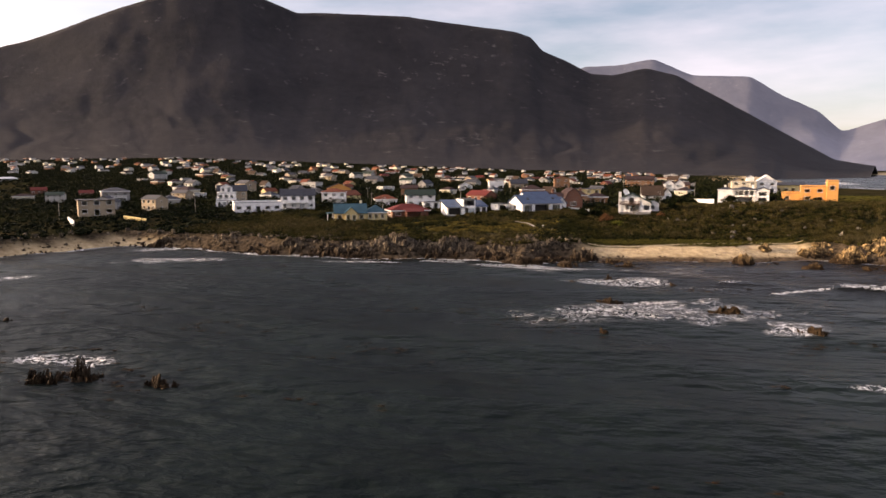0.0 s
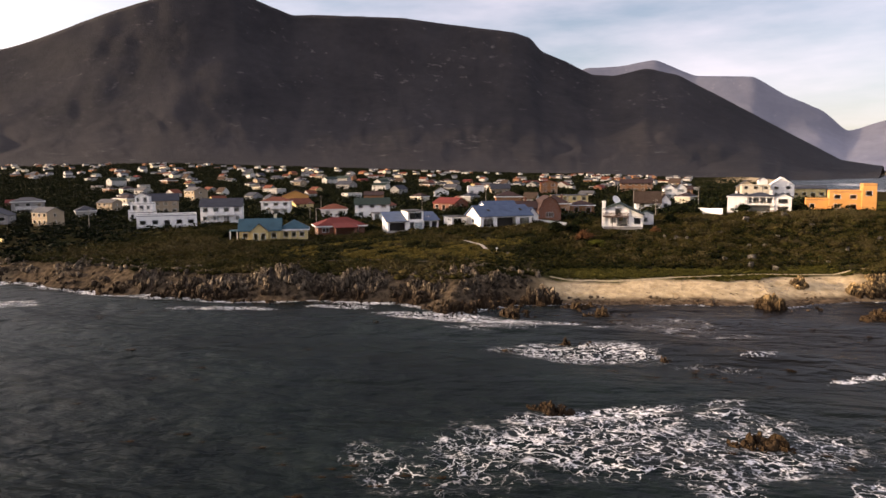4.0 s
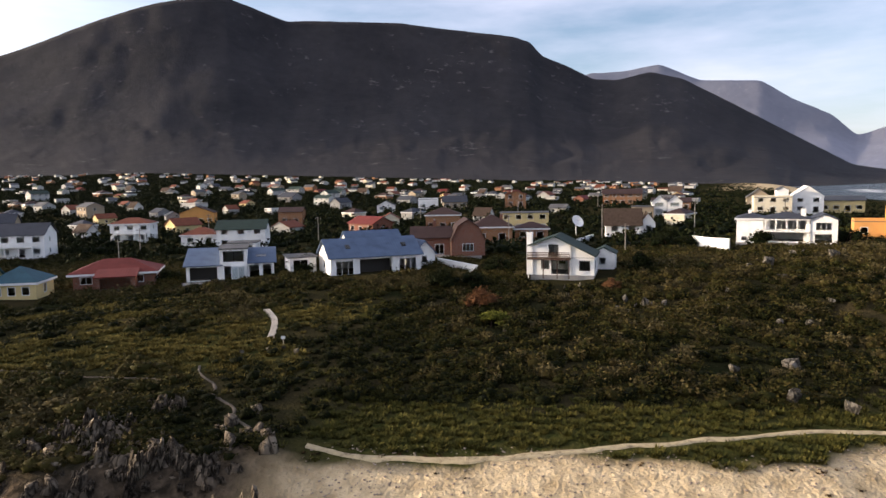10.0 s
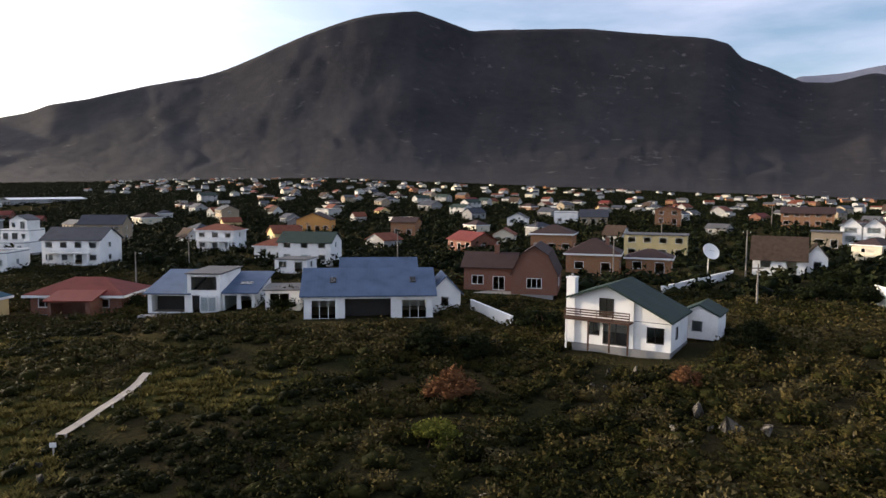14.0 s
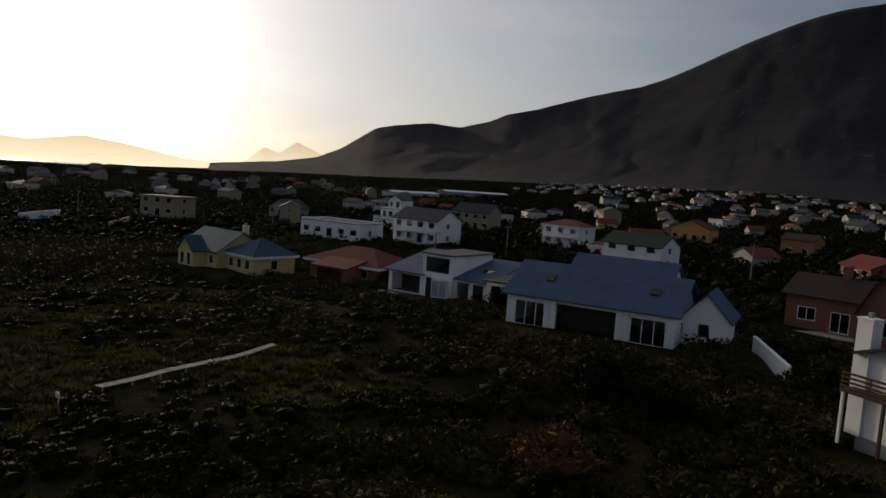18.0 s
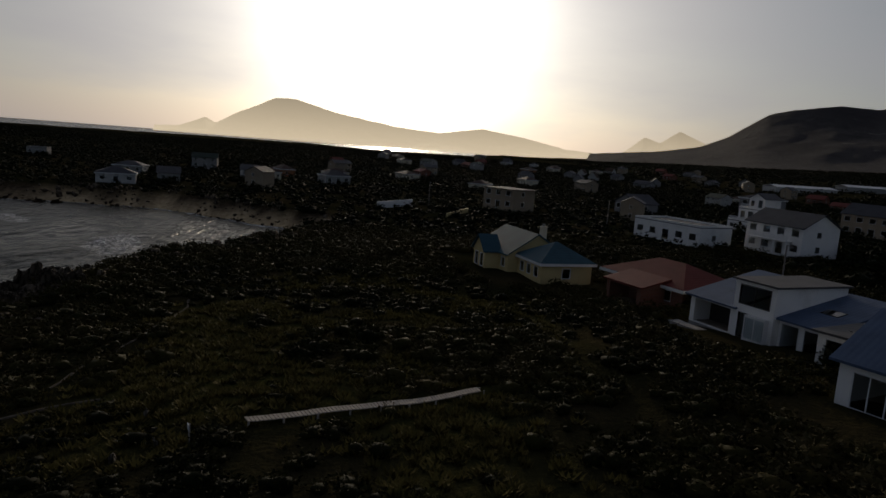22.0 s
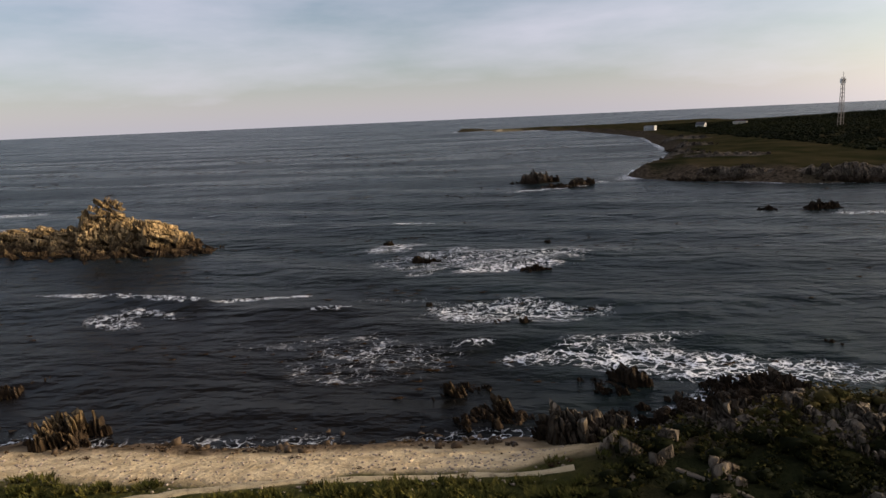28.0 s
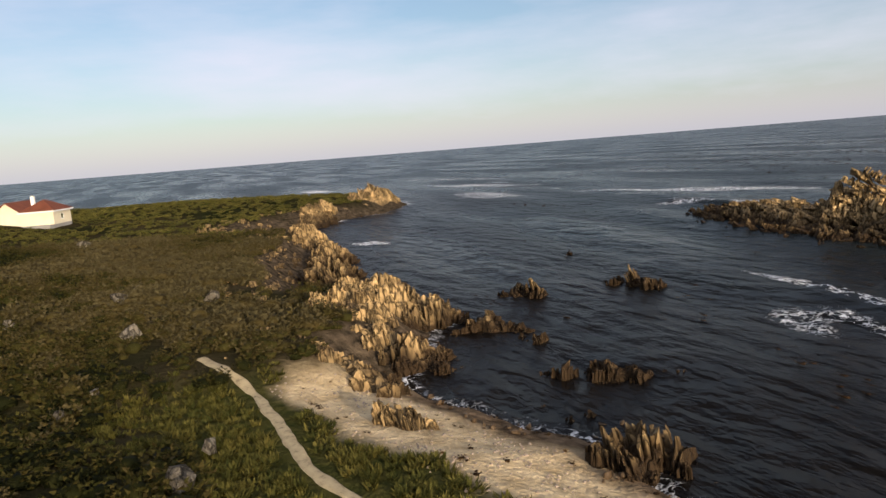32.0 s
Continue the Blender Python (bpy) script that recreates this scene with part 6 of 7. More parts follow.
def big_bush(x, y, size, high, material, label, seed, name="shrub"):
    """A single rounded shrub of several heads of leaves round short stems."""
    ob = thing(name, x, y, at_ground(x, y), 0, label, "shrub")
    r = np.random.RandomState(seed)
    for i in range(3):
        a = i * 2.1
        bm = bmesh.new()
        bmesh.ops.create_cone(bm, cap_ends=True, segments=6, radius1=0.07, radius2=0.03, depth=high * 0.7,
                              matrix=pose(0.25 * size * 0.5 * math.cos(a), 0.25 * size * 0.5 * math.sin(a), high * 0.3, 20 * math.sin(a), -20 * math.cos(a), 0))
        part("stem", bm, DARKWOOD, ob)
    V, T, A, base = [], [], [], 0
    for i in range(16):
        co, tri, tn = clump_arrays(90, seed * 50 + i)
        a, q = r.rand() * 6.28, math.sqrt(r.rand())
        s = size * (0.38 + 0.2 * r.rand())
        zc = high * (0.55 * (1 - q * q * 0.8)) * (0.75 + 0.4 * r.rand())
        V.append(co * [s, s, s * 0.8] + [q * size * 0.42 * math.cos(a), q * size * 0.42 * math.sin(a), zc])
        T.append(tri + base)
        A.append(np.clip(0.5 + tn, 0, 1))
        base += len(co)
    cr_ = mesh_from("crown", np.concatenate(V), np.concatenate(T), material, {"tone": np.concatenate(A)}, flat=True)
    cr_.parent = ob
    return ob


big_bush(15.8, 204, 4.2, 2.6, RUSTY, "large rust-orange rounded shrub in the scrub", 2)
big_bush(32.4, 212, 2.4, 2.8, RUSTY, "upright rusty shrub before the white house", 3)
big_bush(18, 196.5, 3.4, 2.0, LIME, "bright yellow-green rounded shrub", 4)
for i, (bx, by, bs) in enumerate(((9.5, 213, 4.5), (13.5, 214, 4), (-16, 224, 4.5), (-18.5, 228, 4), (-38, 222, 4), (16, 226, 5), (44, 250, 5), (49, 255, 4.5), (37, 222, 4), (76, 250, 5), (-70, 206, 4), (-20, 246, 5), (60, 246, 4.5), (48, 268, 5))):
    big_bush(bx, by, bs, bs * 0.75, TREES, "dense dark green shrub in a garden", 20 + i)

# ---- rocks ----
def rock_mesh(seed):
    """A bundle of split rock about a metre high, upright slivers packed side by side with broken tops."""
    r = random.Random(seed)
    bm = bmesh.new()
    lean = r.uniform(-0.1, 0.22)
    x, foot = -0.5, None
    while x < 0.45:
        thick = r.uniform(0.07, 0.19)
        y = r.uniform(-0.62, -0.42)
        reach = 0.62 - 0.5 * x * x + r.uniform(-0.15, 0.1)
        while y < reach - 0.1:
            deep = r.uniform(0.22, 0.6)
            top = (0.66 - 0.9 * (x * x + 0.6 * y * y)) * r.choice((r.uniform(0.0, 0.5), r.uniform(0.5, 1.15)))
            cut, cut2 = r.uniform(-0.6, 1.3), r.uniform(-0.45, 0.45)
            quad = [(x - 0.02 + r.uniform(-0.03, 0.03), y + r.uniform(-0.03, 0.03)), (x + thick + r.uniform(-0.02, 0.05), y + r.uniform(-0.03, 0.05)),
                    (x + thick + r.uniform(-0.02, 0.05), y + deep + r.uniform(-0.05, 0.03)), (x + thick * 0.4, y + deep * r.uniform(1.0, 1.15)), (x - 0.02 + r.uniform(-0.03, 0.03), y + deep + r.uniform(-0.05, 0.03))]
            mx_, my_ = x + thick / 2, y + deep / 2
            lo = [bm.verts.new((a, b, -0.6)) for a, b in quad]
            shrink = r.uniform(0.42, 0.92)
            hi = [bm.verts.new((mx_ + (a - mx_) * shrink + lean * (top + 0.6), my_ + (b - my_) * shrink, top + cut * (a - mx_) + cut2 * (b - my_))) for a, b in quad]
            bm.faces.new(hi)
            if foot:
                bm.faces.new((foot[0], foot[1], lo[2]))
            foot = lo
            for q in range(5):
                bm.faces.new((lo[q], lo[(q + 1) % 5], hi[(q + 1) % 5], hi[q]))
            y += deep * r.uniform(0.85, 1.1)
        x += thick * r.uniform(0.85, 1.15)
    me = bpy.data.meshes.new("rock")
    bm.to_mesh(me)
    bm.free()
    return me


def plate_mesh(seed):
    """A few thin plates of one bed, standing side by side, their upper edges broken into steps and teeth."""
    r = random.Random(seed)
    bm = bmesh.new()
    x, foot = -0.42, None
    while x < 0.4:
        thick, half = r.uniform(0.06, 0.15), r.uniform(0.25, 0.62)
        mid, top = r.uniform(-0.15, 0.15), r.uniform(0.1, 0.62) * (1 - 0.8 * x * x)
        lean = r.uniform(-0.06, 0.06)
        line = [(mid - half, -0.6), (mid + half, -0.6), (mid + half * r.uniform(0.8, 1.05), top * r.uniform(0.0, 0.6)), (mid + half * r.uniform(0.35, 0.7), top * r.uniform(0.5, 0.9)),
                (mid + half * r.uniform(0.05, 0.3), top * r.uniform(0.85, 1.1)), (mid - half * r.uniform(0.1, 0.4), top * r.uniform(0.6, 1.05)), (mid - half * r.uniform(0.6, 1.0), top * r.uniform(-0.1, 0.6))]
        near_ = [bm.verts.new((x + lean * (v + 0.6), u, v)) for u, v in line]
        back = [bm.verts.new((x + thick * r.uniform(0.6, 1.0) + lean * (v + 0.6), u * 0.96, v - r.uniform(0, 0.06))) for u, v in line]
        k = len(line)
        bm.faces.new(near_)
        bm.faces.new(back[::-1])
        if foot:
            bm.faces.new((foot[0], foot[1], near_[1]))
        foot = back
        for i in range(k):
            bm.faces.new((near_[(i + 1) % k], near_[i], back[i], back[(i + 1) % k]))
        x += thick * r.uniform(0.8, 1.5)
    bmesh.ops.recalc_face_normals(bm, faces=bm.faces)
    me = bpy.data.meshes.new("rock")
    bm.to_mesh(me)
    bm.free()
    return me


def rock_base(x, y, rx, ry, turn, high, seed, strike, parent, base, material, cell=0.55):
    """The mass from which the splinters stand: columns of split rock side by side along the strike, each with its own height."""
    step = 0.2 if rx < 12 else 0.3
    n, m = int(2.5 * rx / step), int(2.5 * ry / step)
    u, v = np.meshgrid(np.linspace(-1.25, 1.25, n), np.linspace(-1.25, 1.25, m))
    c, s_ = math.cos(radians(turn)), math.sin(radians(turn))
    px_, py_ = u * rx * c - v * ry * s_, u * rx * s_ + v * ry * c
    k = radians(strike)
    ca, cb = (px_ * math.cos(k) + py_ * math.sin(k)) / cell, (-px_ * math.sin(k) + py_ * math.cos(k)) / (cell * 1.9)
    ca = ca + 0.5 * (fbm(px_ / 1.5, py_ / 1.5, 2, seed) - 0.5)
    ia, ib = np.floor(ca), np.floor(cb)
    best, rank, slope = np.full(ca.shape, 1e9), np.zeros(ca.shape), np.zeros(ca.shape)
    for da in (-1, 0, 1):
        for db in (-1, 0, 1):
            ja, jb = ia + da, ib + db
            oa, ob_ = ja + hash2(ja, jb, seed + 1), jb + hash2(ja, jb, seed + 2)
            dist = (ca - oa) ** 2 + (cb - ob_) ** 2
            near_ = dist < best
            best = np.where(near_, dist, best)
            rank = np.where(near_, hash2(ja, jb, seed + 3), rank)
            slope = np.where(near_, (ca - oa) * (hash2(ja, jb, seed + 4) - 0.3), slope)
    q = np.hypot(u, v) + 0.6 * (fbm(px_ / 2.5, py_ / 2.5, 3, seed + 8) - 0.5)
    lump = fbm(px_ / 3.2 + 7, py_ / 3.2, 3, seed + 14)
    env = high * smooth(1.05, 0.45, q) * (0.12 + 0.9 * lump)
    hgt = env * (0.4 + 0.7 * rank) + 0.35 * slope - 0.55 * np.sqrt(best) * np.minimum(env, 1)
    gz = np.maximum(ground_z(x + px_, y + py_), -0.7) - base
    z = np.where(q > 1.08, gz - 0.7, gz - 0.3 + hgt)
    i = (np.arange(m - 1)[:, None] * n + np.arange(n - 1)[None]).ravel()
    ob = mesh_from("rock_base", np.stack([px_, py_, z], -1).reshape(-1, 3), np.stack([i, i + 1, i + n + 1, i + n], 1), material, flat=True)
    ob.parent = parent
    return ob


def chip_mesh(seed):
    """A broken block: the hull of a few corners, no two alike."""
    r = random.Random(seed)
    bm = bmesh.new()
    for i in range(11):
        a, q, z = r.uniform(0, 6.283), r.uniform(0.3, 0.62), r.uniform(-0.5, 0.5)
        bm.verts.new((q * math.cos(a) * 1.1, q * math.sin(a) * 0.75, z * 0.85))
    bmesh.ops.convex_hull(bm, input=bm.verts[:])
    for v in [v for v in bm.verts if not v.link_faces]:
        bm.verts.remove(v)
    me = bpy.data.meshes.new("boulder")
    bm.to_mesh(me)
    bm.free()
    return me


def boulder_mesh(seed):
    """A weathered boulder: rounded, with flats and one broken side."""
    r = random.Random(seed)
    bm = bmesh.new()
    for i in range(34):
        d = Vector((r.gauss(0, 1), r.gauss(0, 1), r.gauss(0, 1))).normalized()
        q = 0.5 * r.uniform(0.82, 1.08)
        bm.verts.new((d.x * q * 1.15, min(d.y, 0.55 + r.uniform(-0.05, 0.05)) * q * 0.9, d.z * q * 0.8))
    bmesh.ops.convex_hull(bm, input=bm.verts[:])
    for v in [v for v in bm.verts if not v.link_faces]:
        bm.verts.remove(v)
    me = bpy.data.meshes.new("boulder")
    bm.to_mesh(me)
    bm.free()
    return me


CHIPS = [chip_mesh(70 + i) for i in range(8)]
BOULDERS = [boulder_mesh(90 + i) for i in range(7)]
SLABS = [rock_mesh(i) for i in range(9)] + [plate_mesh(40 + i) for i in range(6)]
PLATES = [plate_mesh(60 + i) for i in range(3)]


def with_mat(meshes, material):
    out = []
    for me in meshes:
        c = me.copy()
        c.materials.append(material)
        out.append(c)
    return out


SLABS_DRY, SLABS_WEST, CHIPS_PALE, BLOCKS = with_mat(SLABS, ROCK), with_mat(SLABS, ROCK_WEST), with_mat(BOULDERS[:3] + CHIPS, ROCK_PALE), with_mat(CHIPS + PLATES, ROCK)


def outcrop(x, y, rx, ry, turn, high, n, seed, label, peak=1.0, group="shore rocks", strike=35, dip=0):
    """A ridge of upright leaning slabs, all along one strike, tallest about its middle; dip: a pile of blocks on sloping beds."""
    r = random.Random(seed)
    base = max(at_ground(x, y), -0.4)
    ob = thing("rock_outcrop", x, y, base, 0, label, "rocks", group)
    rock_base(x, y, rx, ry, turn, high, seed, strike, ob, base, ROCK_WEST if x < 12 else ROCK)
    c, s = math.cos(radians(turn)), math.sin(radians(turn))
    for i in range(n):
        a, q = r.random() * 6.283, math.sqrt(r.random())
        u, v = q * math.cos(a), q * math.sin(a)
        px_, py_ = u * rx * c - v * ry * s, u * rx * s + v * ry * c
        hh = high * (1 - 0.65 * q ** 1.5 * peak) * (0.3 + 0.75 * r.random() ** 1.8)
        w = min(hh, 2.4) * (0.4 + 0.55 * r.random() ** 1.5) + 0.4
        w *= 0.82
        gz = max(at_ground(x + px_, y + py_), -0.6) - base
        o = new("rock", r.choice(BLOCKS if dip else SLABS_WEST if x < 12 else SLABS_DRY))
        o.parent = ob
        if dip:
            rise = high * max(0.0, 1 - q ** 1.4) * r.uniform(0.45, 0.95)
            long_ = r.uniform(1.4, 3.4)
            o.matrix_local = Matrix.Translation((px_, py_, max(gz, -0.3) + rise)) @ Matrix.Rotation(radians(dip + r.uniform(-7, 7)), 4, Vector((0.59, -0.81, 0))) @ pose(0, 0, 0, r.uniform(-8, 8), r.uniform(-8, 8), strike + r.uniform(-18, 18)) @ Matrix.Diagonal((long_, long_ * r.uniform(0.6, 0.9), r.uniform(0.7, 1.7), 1))
            continue
        o.matrix_local = pose(px_, py_, gz + hh * 0.36, r.uniform(-12, 12), r.uniform(-4, 22), strike + r.uniform(-22, 22)) @ Matrix.Diagonal((w, w * 1.25, hh * 1.05, 1))
    return ob


ROCKY = "jagged tawny rock outcrop of upright slabs on the shore"
SEAR = "jagged brown rocks standing out of the water"
k = 0
for args in ((-46, 153, 7, 3.5, 0, 3.4, 28, ROCKY), (-36, 155.5, 6, 4, 0, 4.6, 30, ROCKY), (-24, 155.5, 7, 3.5, 5, 3.6, 30, ROCKY), (-12.5, 153, 5, 3.5, 0, 3.2, 26, ROCKY), (-5, 146, 5, 3.2, 20, 3.4, 26, ROCKY),
             (1, 150, 4.5, 3, 10, 3.4, 22, ROCKY), (4, 144, 4, 2.5, 0, 3, 18, SEAR), (12.6, 150.4, 3.2, 2.2, 0, 3.6, 20, ROCKY), (15.6, 146, 3, 2.2, 0, 2.6, 14, SEAR), (7.2, 153.2, 2.8, 2.2, 20, 6.0, 16, ROCKY),
             (-1, 158, 4, 2.2, 10, 3, 14, ROCKY), (-62, 156, 7, 3, 10, 3, 24, ROCKY), (-53, 153, 5, 3, 0, 3.4, 20, ROCKY), (-83, 163, 7, 2.5, 20, 2, 18, ROCKY), (-7, 160, 4, 3, 10, 3.2, 18, ROCKY),
             (-4.5, 166.5, 2.2, 1.6, 10, 2.8, 8, ROCKY), (6.5, 150, 3, 2, 0, 2.6, 12, ROCKY), (-1.5, 153.5, 4, 2.6, 10, 2.4, 18, ROCKY), (3, 158, 2.5, 1.6, 0, 1.8, 8, ROCKY),
             (40.8, 153.7, 2.8, 2, 51, 3, 16, ROCKY), (52.3, 146.8, 5.6, 1.6, 56, 1.5, 22, SEAR), (47.5, 153, 4, 1.2, 11, 0.9, 12, SEAR), (64, 147.1, 5, 1.6, 21, 1, 12, SEAR), (68.7, 149, 3.5, 2, 71, 2, 14, SEAR),
             (78.6, 139.7, 3, 1.5, 31, 2, 8, SEAR), (74.8, 127.8, 4, 1.8, 26, 1.8, 12, SEAR), (74.8, 154.3, 6, 4, 71, 3.6, 34, ROCKY), (63.8, 158.2, 5, 3, 31, 2.6, 22, ROCKY), (71.5, 160.7, 4, 3, 41, 3, 18, ROCKY),
             (89.3, 153, 6, 4, -9, 3.8, 32, ROCKY), (103.2, 154.7, 7, 4, -14, 4.2, 34, ROCKY), (118.1, 151.5, 8, 4, -14, 4, 30, ROCKY), (134.6, 150.6, 8, 4, 1, 3.8, 28, ROCKY),
             (155.4, 148.5, 10, 4, -9, 3.2, 26, ROCKY), (182.6, 139.5, 11, 5, -19, 3.6, 30, ROCKY), (210.5, 116.5, 12, 6, -44, 4.2, 34, ROCKY), (48, 163.8, 2, 1, 51, 1.2, 6, SEAR),
             (58.7, 163.4, 4, 2, 21, 2, 14, ROCKY), (24.5, 99, 2.2, 1.3, 0, 1.6, 8, SEAR), (31, 87, 2, 1.2, 0, 1.4, 7, SEAR), (9.5, 105, 2.5, 1.5, 10, 1.2, 8, SEAR), (7, 85, 2, 1, 0, 0.7, 6, SEAR),
             (12, 128, 2.2, 1, 0, 1.1, 7, SEAR), (5, 124, 1.8, 1, 0, 0.8, 5, SEAR), (20, 122, 2, 1, 0, 0.8, 6, SEAR), (-45.4, 57.5, 4.5, 2, 14, 1.7, 14, SEAR), (-35.4, 57.7, 2.5, 1.2, 4, 1, 7, SEAR),
             (-70.9, 77.3, 2, 1.2, 4, 1.3, 6, SEAR), (-14.5, 136, 2, 1.2, 0, 1, 6, SEAR), (6.4, -8, 8, 5, 38, 5, 26, SEAR), (-3.2, 2.7, 10, 4, 28, 2.2, 20, SEAR), (-38.5, 1.4, 14, 5, -16, 2.6, 30, SEAR),
             (-72.5, 15, 14, 5, -16, 2, 26, SEAR), (-99.1, 36.2, 10, 4, -46, 1.8, 18, SEAR), (-119.1, 64.9, 8, 3, -66, 1.5, 14, SEAR), (-130.5, 99.2, 6, 3, 84, 1.4, 12, SEAR), (-102, 165, 6, 3, 10, 1.5, 12, SEAR),
             (-47.9, -65.4, 14, 5, -56, 1.5, 16, SEAR), (-63, -121.6, 18, 7, -66, 1.6, 18, SEAR), (-75.8, -182.7, 20, 8, -66, 1.6, 16, SEAR), (-53.9, -35.8, 16, 5, -36, 1.4, 16, SEAR),
             (226.3, 71.6, 9, 2.5, 16, 0.6, 5, SEAR), (200, 55.3, 8, 2, 21, 0.5, 5, SEAR), (256.8, 56.2, 11, 3, 11, 0.6, 5, SEAR), (189.2, 26.7, 9, 2.5, 19, 0.5, 5, SEAR), (153, 3.4, 9, 2, 16, 0.5, 5, SEAR),
             (271.2, 102.8, 10, 3, 11, 0.6, 5, SEAR), (97.2, 122.9, 6, 2, 31, 0.7, 12, SEAR), (167.2, 87.7, 14, 4, 21, 0.9, 16, SEAR), (115.9, 63.4, 7, 2, 21, 1.4, 10, SEAR)):
    k += 1
    outcrop(*args[:5], args[5] * (1.5 if args[7] == SEAR and args[5] < 2.5 else 0.6 if args[0] < -15 and args[1] > 140 else 0.6 if args[0] < 20 and args[1] > 140 else 1.0), int(args[6] * 1.9), 100 + k, args[7])
# the rock islet off the beach: a stepped stack over a broad skirt of slabs
outcrop(92.2, 80.2, 34, 13, -16, 4.4, 290, 301, "broad skirt of dark slabs round the rock islet", 0.3, strike=215, dip=24)
outcrop(82.8, 81.4, 9, 6.5, -16, 10, 170, 302, "tall tawny rock islet stack off the beach", 0.9, strike=215, dip=24)
outcrop(73.2, 83.7, 9, 6.5, -16, 6.6, 110, 303, "low shoulder of the rock islet", 0.8, strike=215, dip=24)

# broken rock between the outcrops and the scrub
def rubble(name, label, x, y, sz, material, meshes):
    r = np.random.RandomState(8)
    V, T, base = [], [], 0
    shapes = []
    for me in meshes:
        me.calc_loop_triangles()
        co = np.zeros(len(me.vertices) * 3)
        me.vertices.foreach_get("co", co)
        tr_ = np.zeros(len(me.loop_triangles) * 3, np.int32)
        me.loop_triangles.foreach_get("vertices", tr_)
        shapes.append((co.reshape(-1, 3), tr_.reshape(-1, 3)))
    z = np.maximum(ground_z(x, y), -0.3)
    for i in range(len(x)):
        co, tr_ = shapes[r.randint(len(shapes))]
        a = r.rand() * 6.28
        c, s_ = math.cos(a), math.sin(a)
        q = co * [sz[i] * r.uniform(0.6, 1.1), sz[i], sz[i] * r.uniform(0.6, 1.5)]
        V.append(np.stack([q[:, 0] * c - q[:, 1] * s_ + x[i], q[:, 0] * s_ + q[:, 1] * c + y[i], q[:, 2] + z[i] + 0.1 * sz[i]], 1))
        T.append(tr_ + base)
        base += len(co)
    return tagged(mesh_from(name, np.concatenate(V), np.concatenate(T), material, flat=True), label, "rocks", kind="stuff")


n = 24000
x, y = R1.uniform(-150, 190, n), R1.uniform(40, 175, n)
d = shore(x, y)
k = (d > -1.5) & (d < 10 + 3 * R1.rand(n)) & (beach_part(x) < 0.3) & (fbm(x / 6, y / 6, 2, 83) > 0.4)
x, y = x[k], y[k]
rubble("rock_rubble", "broken brown rock between the outcrops and the scrub", x[x < 12], y[x < 12], 0.35 + 1.3 * R1.rand(int((x < 12).sum())) ** 2.5, ROCK_WEST, CHIPS)
rubble("rock_rubble", "broken tawny rock between the outcrops and the scrub", x[x >= 12], y[x >= 12], 0.3 + 1.0 * R1.rand(int((x >= 12).sum())) ** 2.5, ROCK, CHIPS)
n = 1500
x, y = R1.uniform(3, 60, n), R1.uniform(143, 160, n)
d = shore(x, y)
k = (d > -3.5) & (d < 2.2) & (beach_part(x) > 0.3) & (fbm(x / 4, y / 4, 2, 87) > 0.52)
x, y = x[k], y[k]
rubble("beach_rocks", "low dark weedy rocks along the water's edge", x, y, 0.2 + 0.55 * R1.rand(len(x)) ** 2, ROCK_DARK, CHIPS)

# boulders lying in the scrub
BOULD = [(33.5, 207, 1.5), (36, 204.5, 1.6), (38, 205, 1.2), (55.2, 224, 2.2), (59.8, 228, 1.8), (64.2, 224.6, 2.6), (54.2, 214.3, 1.7), (49.5, 199, 1), (52.4, 198.4, 1.3), (24, 190.3, 1), (31.5, 186, 1), (40.7, 181.3, 1.5), (45.7, 183, 2), (46.4, 209, 1.1), (47.4, 173.8, 1.3), (55.9, 181.1, 1.1), (69.2, 177.9, 1.9), (58, 179.5, 1), (43.6, 175.2, 1.8), (85.7, 179.3, 2.2), (76.8, 187, 1.6), (81.4, 171.1, 2.2), (131.6, 186.7, 2.6), (28, 214, 1), (26, 213, 0.9), (52, 222, 1.3), (62, 232, 1.4), (70, 236, 1.8), (57, 205, 1.1), (42, 196, 0.9), (65, 190, 1.5), (75, 200, 1.6), (66, 212, 1.4), (92, 178, 1.3), (26.5, 209.5, 0.7), (27.3, 209.2, 0.6), (25.4, 210, 0.5), (29.5, 208.6, 0.8), (31.5, 205.3, 0.7), (32.4, 203.8, 0.9), (30.6, 203.2, 0.6), (33.6, 202.2, 0.8), (34.6, 204.6, 0.6), (31.2, 200.2, 0.6), (44, 204, 0.8), (45, 203.2, 0.6), (43, 206, 0.6), (19.5, 193, 0.5), (-3, 181.5, 0.6), (-1.6, 182.2, 0.5), (0.2, 181, 0.7), (-5, 180.2, 0.5)]
r2 = random.Random(5)
for bx, by, bs in BOULD:
    o = tagged(new("boulder", r2.choice(CHIPS_PALE)), "pale grey lichened boulder lying among the scrub", "boulder", "boulders in the scrub")
    o.matrix_world = pose(bx, by, at_ground(bx, by) + 0.25 + 0.2 * bs, r2.uniform(-20, 20), r2.uniform(-20, 20), r2.uniform(0, 360)) @ Matrix.Diagonal((bs * 0.8, bs * 0.75, bs * 0.9, 1))

